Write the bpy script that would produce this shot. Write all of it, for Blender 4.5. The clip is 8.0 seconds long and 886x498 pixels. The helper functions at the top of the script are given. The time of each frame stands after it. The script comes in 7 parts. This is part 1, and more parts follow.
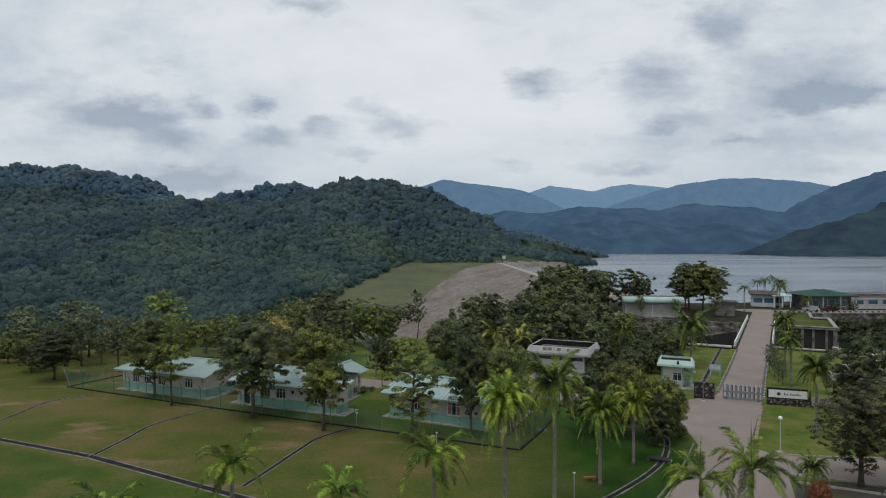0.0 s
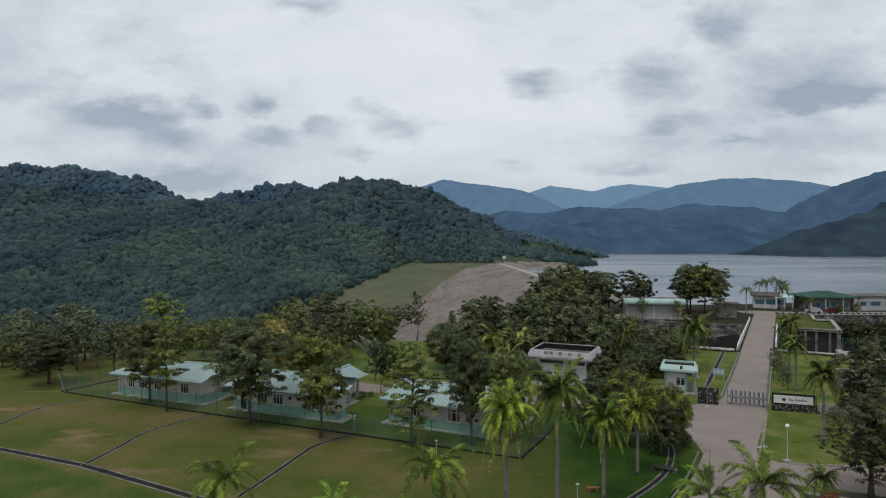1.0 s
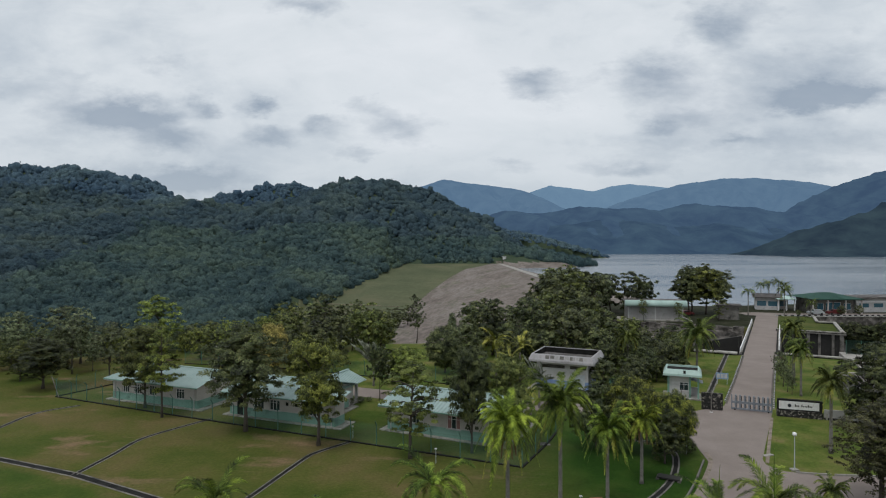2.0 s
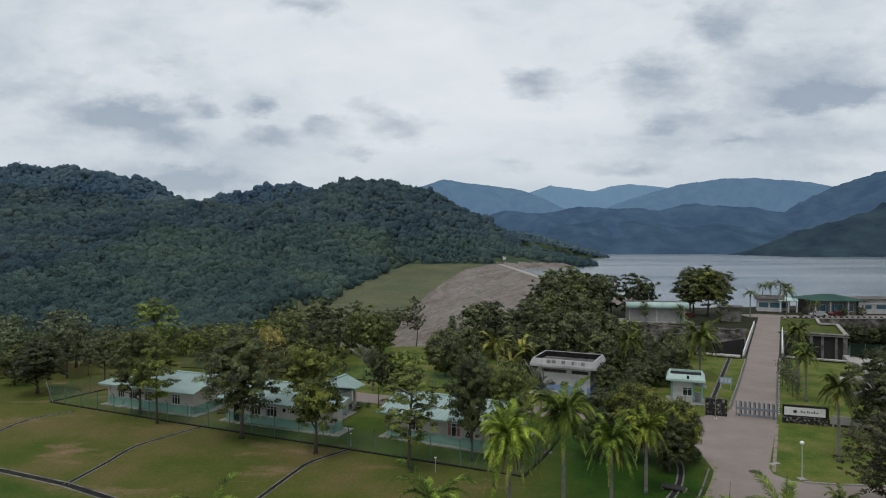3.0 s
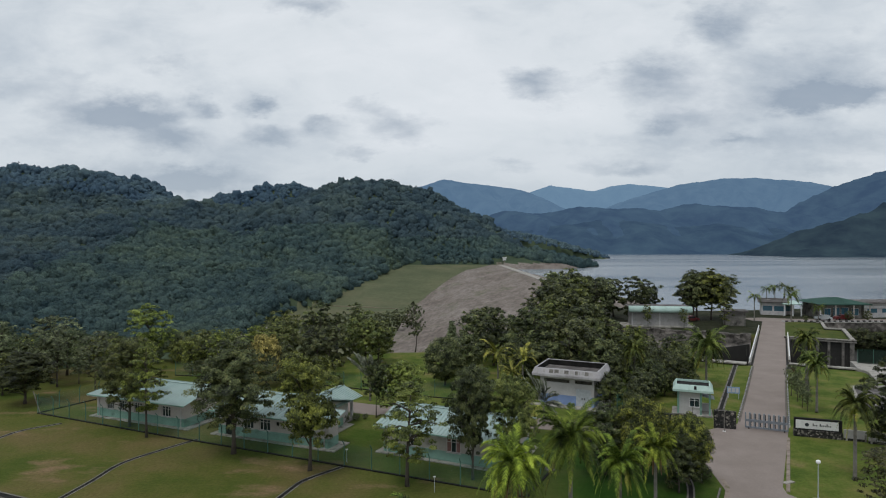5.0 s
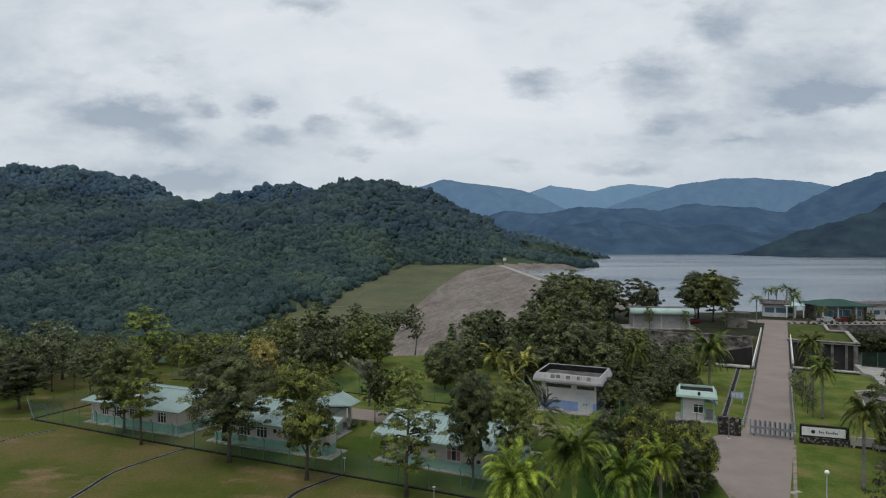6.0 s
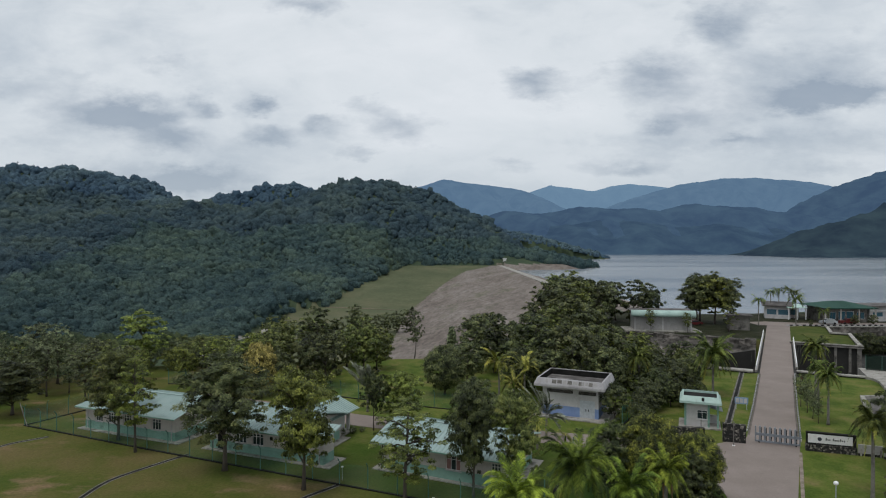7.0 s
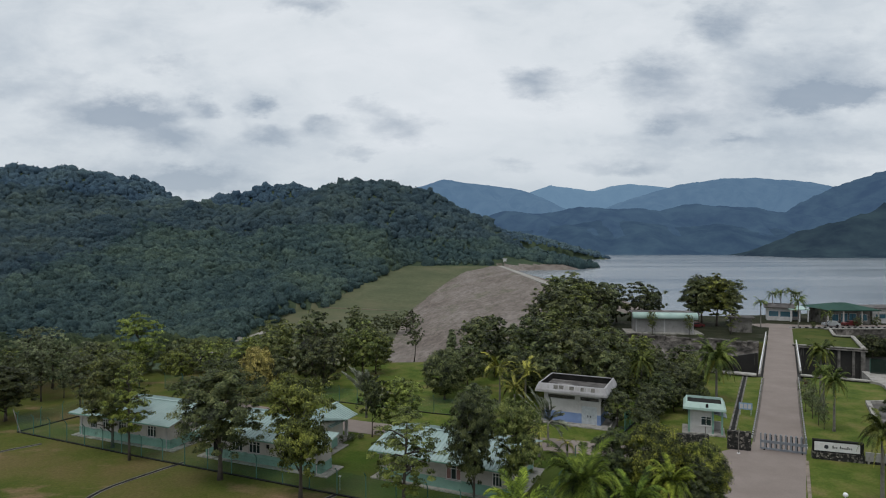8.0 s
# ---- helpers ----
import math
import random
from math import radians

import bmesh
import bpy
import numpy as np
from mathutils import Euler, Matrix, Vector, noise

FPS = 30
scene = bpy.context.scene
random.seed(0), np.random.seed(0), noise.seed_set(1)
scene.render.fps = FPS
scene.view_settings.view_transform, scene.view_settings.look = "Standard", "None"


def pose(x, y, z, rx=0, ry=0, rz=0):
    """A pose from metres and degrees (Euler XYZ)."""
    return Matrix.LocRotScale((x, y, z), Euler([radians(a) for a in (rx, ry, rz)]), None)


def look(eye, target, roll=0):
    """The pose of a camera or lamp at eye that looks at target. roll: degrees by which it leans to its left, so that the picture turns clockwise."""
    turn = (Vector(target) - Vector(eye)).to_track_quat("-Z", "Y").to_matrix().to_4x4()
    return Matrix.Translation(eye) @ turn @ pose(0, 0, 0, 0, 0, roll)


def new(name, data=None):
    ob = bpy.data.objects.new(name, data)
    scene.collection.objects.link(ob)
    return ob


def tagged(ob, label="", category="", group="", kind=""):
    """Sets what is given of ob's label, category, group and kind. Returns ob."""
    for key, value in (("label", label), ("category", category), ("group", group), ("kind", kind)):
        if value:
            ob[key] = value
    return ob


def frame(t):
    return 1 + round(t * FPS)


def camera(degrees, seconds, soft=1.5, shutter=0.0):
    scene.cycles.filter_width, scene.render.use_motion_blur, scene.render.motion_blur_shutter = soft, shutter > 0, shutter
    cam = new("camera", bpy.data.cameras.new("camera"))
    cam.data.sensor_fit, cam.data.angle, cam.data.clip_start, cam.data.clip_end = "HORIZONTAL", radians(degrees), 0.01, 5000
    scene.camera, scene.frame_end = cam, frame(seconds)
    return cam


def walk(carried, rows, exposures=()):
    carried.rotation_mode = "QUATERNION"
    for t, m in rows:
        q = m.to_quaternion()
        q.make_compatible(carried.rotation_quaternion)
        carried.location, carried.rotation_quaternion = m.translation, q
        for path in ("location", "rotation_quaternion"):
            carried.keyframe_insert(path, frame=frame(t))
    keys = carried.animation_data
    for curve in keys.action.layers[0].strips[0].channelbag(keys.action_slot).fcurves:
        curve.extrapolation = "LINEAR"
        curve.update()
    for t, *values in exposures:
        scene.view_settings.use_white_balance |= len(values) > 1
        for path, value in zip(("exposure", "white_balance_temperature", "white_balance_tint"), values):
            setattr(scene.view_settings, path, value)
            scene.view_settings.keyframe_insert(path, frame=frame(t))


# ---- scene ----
cam = camera(72.0, 8.0, soft=1.1)
# A drone that climbs and drifts slowly forward, looking almost level: (seconds, x, y, z, pitch).
PATH = [(t, 0.025 * t, 1.174 * t, 19.1 + 0.374 * t + 0.0043 * t * t, -0.385 - 0.006 * t) for t in (0, 1, 2, 3, 4, 5, 6, 7, 8)]
walk(cam, [(t, pose(x, y, z, 90 + pitch, 0, 0)) for t, x, y, z, pitch in PATH], [(0, 0.0, 6150, 9), (8, 0.0, 6150, 9)])

# ---------------- sky and light: high overcast ----------------
world = bpy.data.worlds.new("overcast_sky")
scene.world = world
world.use_nodes = True


class Nodes:
    """A short way to write node trees."""

    def __init__(self, tree):
        self.tree = tree
        tree.nodes.clear()

    def add(self, kind, ins=None):
        n = self.tree.nodes.new(kind)
        for k, v in (ins or {}).items():
            if isinstance(v, bpy.types.NodeSocket):
                self.tree.links.new(v, n.inputs[k])
            else:
                n.inputs[k].default_value = v
        return n

    def math(self, op, a, b=0.0, c=0.0):
        n = self.add("ShaderNodeMath", {0: a, 1: b, 2: c})
        n.operation = op
        return n.outputs[0]

    def noise(self, vec, scale, detail=4.0, rough=0.55, dist=0.0):
        return self.add("ShaderNodeTexNoise", {"Vector": vec, "Scale": scale, "Detail": detail, "Roughness": rough, "Distortion": dist}).outputs["Fac"]

    def cells(self, pos, scale, feature="F1"):
        n = self.add("ShaderNodeTexVoronoi", {"Vector": pos, "Scale": scale})
        n.feature = feature
        return n

    def ramp(self, fac, stops):
        n = self.add("ShaderNodeValToRGB", {"Fac": fac})
        e = n.color_ramp.elements
        while len(e) < len(stops):
            e.new(0.5)
        for el, (p, c) in zip(e, stops):
            el.position, el.color = p, (*c, 1.0)
        return n.outputs["Color"]

    def mix(self, fac, a, b, blend="MIX"):
        n = self.add("ShaderNodeMix")
        n.data_type, n.blend_type = "RGBA", blend
        for i, v in ((0, fac), (6, a), (7, b)):
            if isinstance(v, bpy.types.NodeSocket):
                self.tree.links.new(v, n.inputs[i])
            else:
                n.inputs[i].default_value = v if i == 0 else (*v, 1.0)
        return n.outputs[2]


def build_sky():
    w = Nodes(world.node_tree)
    way = w.add("ShaderNodeTexCoord").outputs["Generated"]
    sep = w.add("ShaderNodeSeparateXYZ", {0: way}).outputs
    ahead = w.math("MAXIMUM", w.math("ABSOLUTE", sep[1]), 0.08)
    a, b = w.math("DIVIDE", sep[0], ahead), w.math("DIVIDE", sep[2], ahead)
    flat = w.add("ShaderNodeCombineXYZ", {0: a, 1: w.math("MULTIPLY", b, 2.1), 2: 0.3}).outputs[0]
    big = w.noise(flat, 2.4, 6.0, 0.55, 0.4)
    fine = w.noise(flat, 9.0, 6.0, 0.6, 0.5)
    # Low grey cloud scraps that hang under the bright layer: (bearing, rise, half width, half height, depth).
    scraps = ((-0.537, 0.217, 0.092, 0.029, 0.78), (-0.490, 0.203, 0.058, 0.021, 0.50), (-0.386, 0.226, 0.031, 0.018, 0.75), (-0.307, 0.228, 0.027, 0.015, 0.75), (-0.288, 0.177, 0.033, 0.018, 0.60),
              (-0.446, 0.170, 0.047, 0.018, 0.60), (-0.201, 0.201, 0.031, 0.015, 0.60), (-0.120, 0.226, 0.039, 0.016, 0.45), (-0.078, 0.196, 0.035, 0.019, 0.40), (-0.140, 0.149, 0.033, 0.011, 0.50),
              (-0.458, 0.295, 0.035, 0.018, 0.35), (-0.226, 0.393, 0.054, 0.019, 0.70), (0.446, 0.354, 0.051, 0.027, 0.75), (0.149, 0.267, 0.051, 0.023, 0.65), (0.339, 0.280, 0.070, 0.025, 0.60),
              (0.654, 0.246, 0.088, 0.019, 0.85), (0.571, 0.224, 0.058, 0.015, 0.50), (0.418, 0.203, 0.074, 0.019, 0.50), (0.356, 0.190, 0.031, 0.009, 0.45), (0.478, 0.176, 0.041, 0.009, 0.50),
              (0.302, 0.124, 0.064, 0.013, 0.60), (0.106, 0.133, 0.039, 0.010, 0.35), (-0.411, 0.104, 0.100, 0.022, 1.15), (-0.588, 0.124, 0.078, 0.016, 0.35), (0.506, 0.384, 0.088, 0.021, 0.30),
              (0.636, 0.124, 0.078, 0.012, 0.40),
              (0.608, 0.291, 0.176, 0.042, 0.42), (0.441, 0.240, 0.213, 0.030, 0.36), (0.589, 0.166, 0.204, 0.024, 0.42), (0.311, 0.159, 0.139, 0.019, 0.30), (-0.671, 0.263, 0.111, 0.056, 0.24), (-0.578, 0.166, 0.158, 0.022, 0.26), (-0.133, 0.180, 0.158, 0.024, 0.26))
    wob = w.math("SUBTRACT", w.noise(flat, 13.0, 7.0, 0.62), 0.5)
    wob2 = w.math("SUBTRACT", w.noise(flat, 17.0, 6.0, 0.62), 0.5)
    dark = 0.0
    for x, z, rx, rz, k in scraps:
        dx = w.math("DIVIDE", w.math("SUBTRACT", w.math("ADD", a, w.math("MULTIPLY", wob, 0.10)), x), rx)
        dz = w.math("DIVIDE", w.math("SUBTRACT", w.math("ADD", b, w.math("MULTIPLY", wob2, 0.055)), z), rz)
        r = w.math("ADD", w.math("POWER", w.math("ABSOLUTE", dx), 2.0), w.math("POWER", w.math("ABSOLUTE", dz), 2.0))
        dark = w.math("ADD", dark, w.math("MULTIPLY", w.math("POWER", 2.718, w.math("MULTIPLY", r, -0.9)), k))
    base = w.math("MULTIPLY_ADD", big, 0.75, w.math("MULTIPLY", fine, 0.25))
    layer = w.ramp(base, [(0.30, (0.56, 0.61, 0.66)), (0.43, (0.71, 0.745, 0.77)), (0.53, (0.84, 0.86, 0.865)), (0.68, (0.93, 0.935, 0.935))])
    edge = w.math("MULTIPLY_ADD", w.noise(flat, 10.0, 7.0, 0.62), 1.3, -0.86)
    k = w.math("MULTIPLY_ADD", dark, 1.35, edge)
    k = w.math("MINIMUM", w.math("MAXIMUM", w.math("MULTIPLY", k, 1.1), 0.0), 1.0)
    layer = w.mix(w.math("MULTIPLY", k, 0.74), layer, (0.28, 0.345, 0.43))
    # near the horizon the layer is paler, then a little dimmer below
    low = w.math("SUBTRACT", 1.0, w.math("MINIMUM", w.math("MULTIPLY", w.math("ABSOLUTE", sep[2]), 5.0), 1.0))
    layer = w.mix(w.math("MULTIPLY", low, 0.70), layer, (0.60, 0.645, 0.68))
    blue = w.add("ShaderNodeTexSky")
    blue.sky_type, blue.sun_disc, blue.sun_elevation, blue.sun_rotation = "NISHITA", False, radians(68), radians(-146)
    clear = w.add("ShaderNodeBackground", {"Color": blue.outputs[0], "Strength": 0.06}).outputs[0]
    cloud = w.add("ShaderNodeBackground", {"Color": layer, "Strength": 0.89}).outputs[0]
    both = w.add("ShaderNodeMixShader", {0: 0.93, 1: clear, 2: cloud}).outputs[0]
    w.add("ShaderNodeOutputWorld", {"Surface": both})


build_sky()
sun = new("sun", bpy.data.lights.new("sun", "SUN"))
sun.data.energy, sun.data.angle, sun.data.color = 1.15, radians(18), (1.0, 0.96, 0.9)
sun.matrix_world = look((-34, -10, 150), (0, 40, 0))


# ---------------- materials ----------------
def material(name, build, rough=0.8, metal=0.0, spec=0.3):
    """A principled material. build(n, pos) returns a colour and, if wanted, a height and its strength for the bump."""
    m = bpy.data.materials.new(name)
    m.use_nodes = True
    n = Nodes(m.node_tree)
    pos = n.add("ShaderNodeTexCoord").outputs["Object"]
    col, *bump = build(n, pos)
    ins = {"Base Color": col, "Roughness": rough, "Metallic": metal, "Specular IOR Level": spec}
    if bump:
        ins["Normal"] = n.add("ShaderNodeBump", {"Height": bump[0], "Strength": bump[1], "Distance": bump[2]}).outputs[0]
    n.add("ShaderNodeOutputMaterial", {"Surface": n.add("ShaderNodeBsdfPrincipled", ins).outputs[0]})
    return m


def mottled(c1, c2, scale, fine=0.0, bump=0.0, dist=0.02, stain=None, stain_scale=0.25, stain_at=(0.5, 0.68)):
    """Two tones in noise of one scale, a finer one over it, and stains."""
    def build(n, pos):
        col = n.ramp(n.noise(pos, scale, 5.0, 0.6), [(0.32, c1), (0.68, c2)])
        f = n.noise(pos, scale * 9.0, 4.0, 0.6)
        if fine:
            g = n.math("MULTIPLY_ADD", f, fine * 2, 1.0 - fine)
            col = n.mix(1.0, col, n.add("ShaderNodeCombineColor", {0: g, 1: g, 2: g}).outputs[0], "MULTIPLY")
        if stain:
            s = n.ramp(n.noise(pos, stain_scale, 6.0, 0.62), [(stain_at[0], (0, 0, 0)), (stain_at[1], (1, 1, 1))])
            col = n.mix(s, col, stain)
        return (col, f, bump, dist) if bump else (col,)
    return build


def leafy(dark, mid, light, clump_scale=7.0):
    """Foliage: each leaf clump takes its own tone, whole trees differ a little."""
    def build(n, pos):
        island = n.add("ShaderNodeNewGeometry").outputs["Random Per Island"]
        clump = n.noise(pos, clump_scale, 3.0, 0.55)
        f = n.math("MULTIPLY_ADD", island, 0.20, n.math("MULTIPLY", clump, 0.80))
        # the wide dark-to-light spread also stands in for shade inside the crown
        col = n.ramp(f, [(0.35, tuple(0.28 * c for c in dark)), (0.5, tuple(0.90 * c for c in mid)), (0.67, tuple(1.38 * c for c in light))])
        rnd = n.add("ShaderNodeObjectInfo").outputs["Random"]
        hue = n.add("ShaderNodeHueSaturation", {"Hue": n.math("MULTIPLY_ADD", rnd, 0.018, 0.497), "Saturation": 1.0,
                    "Value": n.math("MULTIPLY_ADD", rnd, 0.45, 0.80), "Color": col}).outputs[0]
        return (hue,)
    return build


def canopy_look(dark, mid, light):
    """Rainforest: every crown and clump its own tone, in drifts of paler and darker kinds."""
    def build(n, pos):
        island = n.add("ShaderNodeNewGeometry").outputs["Random Per Island"]
        f = n.math("MULTIPLY_ADD", island, 0.40, n.math("MULTIPLY", n.noise(pos, 0.06, 5.0, 0.65), 0.60))
        col = n.ramp(f, [(0.25, dark), (0.5, mid), (0.75, light)])
        drift = n.ramp(n.noise(pos, 0.011, 5.0, 0.6), [(0.36, (0.70, 0.76, 0.86)), (0.5, (0.98, 0.98, 1.0)), (0.64, (1.30, 1.20, 1.0))])
        col = n.mix(1.0, col, drift, "MULTIPLY")
        tuft = n.noise(pos, 0.85, 5.0, 0.75)
        col = n.mix(1.0, col, n.ramp(tuft, [(0.34, (0.40, 0.42, 0.46)), (0.5, (0.98, 0.98, 0.98)), (0.66, (1.60, 1.55, 1.42))]), "MULTIPLY")
        return col, tuft, 1.0, 1.5
    return build


def leaf_material(name, dark, mid, light, rough=0.55, clump=7.0):
    """Foliage that also lets light through."""
    m = bpy.data.materials.new(name)
    m.use_nodes = True
    n = Nodes(m.node_tree)
    pos = n.add("ShaderNodeTexCoord").outputs["Object"]
    col, = leafy(dark, mid, light, clump)(n, pos)
    face = n.add("ShaderNodeBsdfPrincipled", {"Base Color": col, "Roughness": rough, "Specular IOR Level": 0.3}).outputs[0]
    back = n.add("ShaderNodeBsdfTranslucent", {"Color": col}).outputs[0]
    n.add("ShaderNodeOutputMaterial", {"Surface": n.add("ShaderNodeMixShader", {0: 0.12, 1: face, 2: back}).outputs[0]})
    return m


def lawn_look(n, pos):
    col = n.ramp(n.noise(pos, 0.09, 6.0, 0.6), [(0.35, (0.052, 0.074, 0.011)), (0.47, (0.080, 0.087, 0.019)), (0.58, (0.110, 0.093, 0.032)), (0.70, (0.134, 0.098, 0.046))])
    bare = n.ramp(n.noise(n.add("ShaderNodeMapping", {"Vector": pos, "Scale": (0.7, 1.3, 1.0), "Location": (3.0, 1.0, 0.0)}).outputs[0], 0.16, 6.0, 0.62), [(0.57, (0, 0, 0)), (0.68, (1, 1, 1))])
    col = n.mix(n.math("MULTIPLY", n.add("ShaderNodeSeparateColor", {0: bare}).outputs[0], 0.75), col, (0.206, 0.133, 0.082))
    sep = n.add("ShaderNodeSeparateXYZ", {0: pos}).outputs
    slant = n.math("MULTIPLY_ADD", sep[0], 0.443, n.math("MULTIPLY_ADD", n.noise(pos, 0.3, 3.0), 3.0, sep[1]))
    front = n.add("ShaderNodeMapRange", {"Value": slant, 1: 41.6, 2: 40.2}).outputs[0]
    strip_green = n.ramp(n.noise(pos, 0.2, 5.0, 0.6), [(0.34, (0.036, 0.066, 0.009)), (0.52, (0.058, 0.082, 0.014)), (0.66, (0.100, 0.092, 0.030)), (0.76, (0.140, 0.105, 0.050))])
    col = n.mix(front, col, strip_green)
    fresh = n.add("ShaderNodeMapRange", {"Value": n.math("MULTIPLY_ADD", n.noise(pos, 0.15, 3.0), 8.0, sep[0]), 1: 6.0, 2: 17.0}).outputs[0]
    back = n.add("ShaderNodeMapRange", {"Value": n.math("MULTIPLY_ADD", n.noise(pos, 0.15, 3.0), 10.0, sep[1]), 1: 68.0, 2: 77.0}).outputs[0]
    inner = n.add("ShaderNodeMapRange", {"Value": n.math("MULTIPLY_ADD", n.noise(pos, 0.12, 3.0), 10.0, sep[0]), 1: -26.0, 2: -12.0}).outputs[0]
    fresh = n.math("MAXIMUM", fresh, n.math("MULTIPLY", back, inner))
    lush = n.ramp(n.noise(pos, 0.3, 5.0, 0.6), [(0.34, (0.055, 0.087, 0.013)), (0.48, (0.086, 0.115, 0.020)), (0.60, (0.126, 0.132, 0.034)), (0.72, (0.163, 0.140, 0.058))])
    # lush grass, darkened in colour for shade under the palms and forecourt trees
    deep = n.ramp(n.noise(pos, 0.25, 5.0, 0.6), [(0.34, (0.014, 0.040, 0.004)), (0.54, (0.023, 0.055, 0.006)), (0.68, (0.037, 0.064, 0.010)), (0.80, (0.062, 0.066, 0.021))])
    east = n.add("ShaderNodeMapRange", {"Value": n.math("MULTIPLY_ADD", n.noise(pos, 0.2, 3.0), 4.0, sep[0]), 1: 23.0, 2: 29.0}).outputs[0]
    north = n.add("ShaderNodeMapRange", {"Value": sep[1], 1: 66.0, 2: 80.0}).outputs[0]
    lush = n.mix(n.math("MAXIMUM", east, north), deep, lush)
    col = n.mix(fresh, col, lush)
    trodden = n.add("ShaderNodeMapRange", {"Value": n.math("MULTIPLY_ADD", n.noise(pos, 0.2, 4.0), 10.0, sep[1]), 1: 150.0, 2: 156.0}).outputs[0]
    # dull dirt, its tones lowered to take in the lakeside trees' shade
    dirt = n.ramp(n.noise(pos, 0.22, 6.0, 0.65), [(0.38, (0.016, 0.021, 0.008)), (0.55, (0.029, 0.030, 0.016)), (0.7, (0.060, 0.052, 0.037))])
    col = n.mix(trodden, col, dirt)
    f = n.noise(pos, 3.5, 8.0, 0.75)
    g = n.math("MULTIPLY_ADD", f, 1.5, 0.25)
    col = n.mix(1.0, col, n.add("ShaderNodeCombineColor", {0: g, 1: g, 2: g}).outputs[0], "MULTIPLY")
    return col, f, 0.6, 0.08


def rock_look(n, pos):
    """Dumped rock: stones of mixed tone, brownish drifts, paler scree and scattered weeds."""
    pos = n.add("ShaderNodeMapping", {"Vector": pos, "Scale": (1.0, 0.45, 1.0)}).outputs[0]
    v = n.cells(pos, 0.7)
    g = n.math("MULTIPLY_ADD", n.add("ShaderNodeSeparateColor", {0: v.outputs["Color"]}).outputs[0], 0.42, 0.78)
    col = n.ramp(n.noise(pos, 0.045, 7.0, 0.68), [(0.34, (0.138, 0.115, 0.100)), (0.5, (0.176, 0.151, 0.133)), (0.66, (0.212, 0.187, 0.168))])
    scree = n.ramp(n.noise(pos, 0.16, 7.0, 0.72), [(0.38, (0.88, 0.87, 0.86)), (0.62, (1.10, 1.10, 1.10))])
    col = n.mix(1.0, col, scree, "MULTIPLY")
    green = n.ramp(n.noise(pos, 0.06, 6.0, 0.68), [(0.54, (0, 0, 0)), (0.68, (1, 1, 1))])
    col = n.mix(n.math("MULTIPLY", n.add("ShaderNodeSeparateColor", {0: green}).outputs[0], 0.55), col, (0.085, 0.095, 0.045))
    col = n.mix(1.0, col, n.add("ShaderNodeCombineColor", {0: g, 1: g, 2: g}).outputs[0], "MULTIPLY")
    return col, n.noise(pos, 0.9, 6.0, 0.7), 0.5, 0.5


def bank_look(n, pos):
    """Weathered rock bank, grey-brown with black algae."""
    v = n.cells(pos, 0.7)
    g = n.math("MULTIPLY_ADD", n.add("ShaderNodeSeparateColor", {0: v.outputs["Color"]}).outputs[0], 0.8, 0.6)
    col = n.ramp(n.noise(pos, 0.35, 7.0, 0.68), [(0.36, (0.022, 0.021, 0.019)), (0.52, (0.105, 0.095, 0.085)), (0.68, (0.24, 0.215, 0.195))])
    col = n.mix(1.0, col, n.add("ShaderNodeCombineColor", {0: g, 1: g, 2: g}).outputs[0], "MULTIPLY")
    return col, v.outputs["Distance"], 1.0, 0.4


def rubble_look(n, pos):
    v = n.cells(pos, 5.0, "DISTANCE_TO_EDGE").outputs["Distance"]
    c = n.cells(pos, 5.0).outputs["Color"]
    tone = n.ramp(n.add("ShaderNodeSeparateColor", {0: c}).outputs[0], [(0.0, (0.012, 0.012, 0.012)), (0.62, (0.035, 0.033, 0.030)), (0.78, (0.11, 0.10, 0.088)), (1.0, (0.26, 0.235, 0.20))])
    joint = n.ramp(v, [(0.02, (1, 1, 1)), (0.07, (0, 0, 0))])
    return n.mix(joint, tone, (0.018, 0.018, 0.017)), v, 0.8, 0.05


def stained_concrete(n, pos):
    """Old concrete with black algae that runs down it in streaks."""
    col = n.ramp(n.noise(pos, 0.8, 5.0, 0.6), [(0.35, (0.20, 0.19, 0.17)), (0.65, (0.33, 0.31, 0.28))])
    sq = n.add("ShaderNodeMapping", {"Vector": pos, "Scale": (1.0, 1.0, 0.12)}).outputs[0]
    run = n.ramp(n.noise(sq, 0.9, 6.0, 0.65), [(0.28, (0, 0, 0)), (0.40, (1, 1, 1))])
    col = n.mix(n.math("MULTIPLY", n.add("ShaderNodeSeparateColor", {0: run}).outputs[0], 0.94), col, (0.016, 0.016, 0.015))
    return col, n.noise(pos, 6.0), 0.3, 0.03


def asphalt_look(n, pos):
    """Sun-bleached asphalt: cloudy wear, darker damp blotches, fine grit."""
    col = n.ramp(n.noise(pos, 0.22, 9.0, 0.62), [(0.30, (0.200, 0.163, 0.143)), (0.50, (0.226, 0.188, 0.166)), (0.70, (0.256, 0.216, 0.194))])
    blot = n.ramp(n.noise(pos, 0.55, 8.0, 0.72), [(0.54, (0, 0, 0)), (0.70, (1, 1, 1))])
    col = n.mix(n.math("MULTIPLY", n.add("ShaderNodeSeparateColor", {0: blot}).outputs[0], 0.14), col, (0.125, 0.103, 0.091))
    g = n.math("MULTIPLY_ADD", n.noise(pos, 6.0, 6.0, 0.75), 0.5, 0.75)
    col = n.mix(1.0, col, n.add("ShaderNodeCombineColor", {0: g, 1: g, 2: g}).outputs[0], "MULTIPLY")
    return col, n.noise(pos, 25.0), 0.35, 0.01


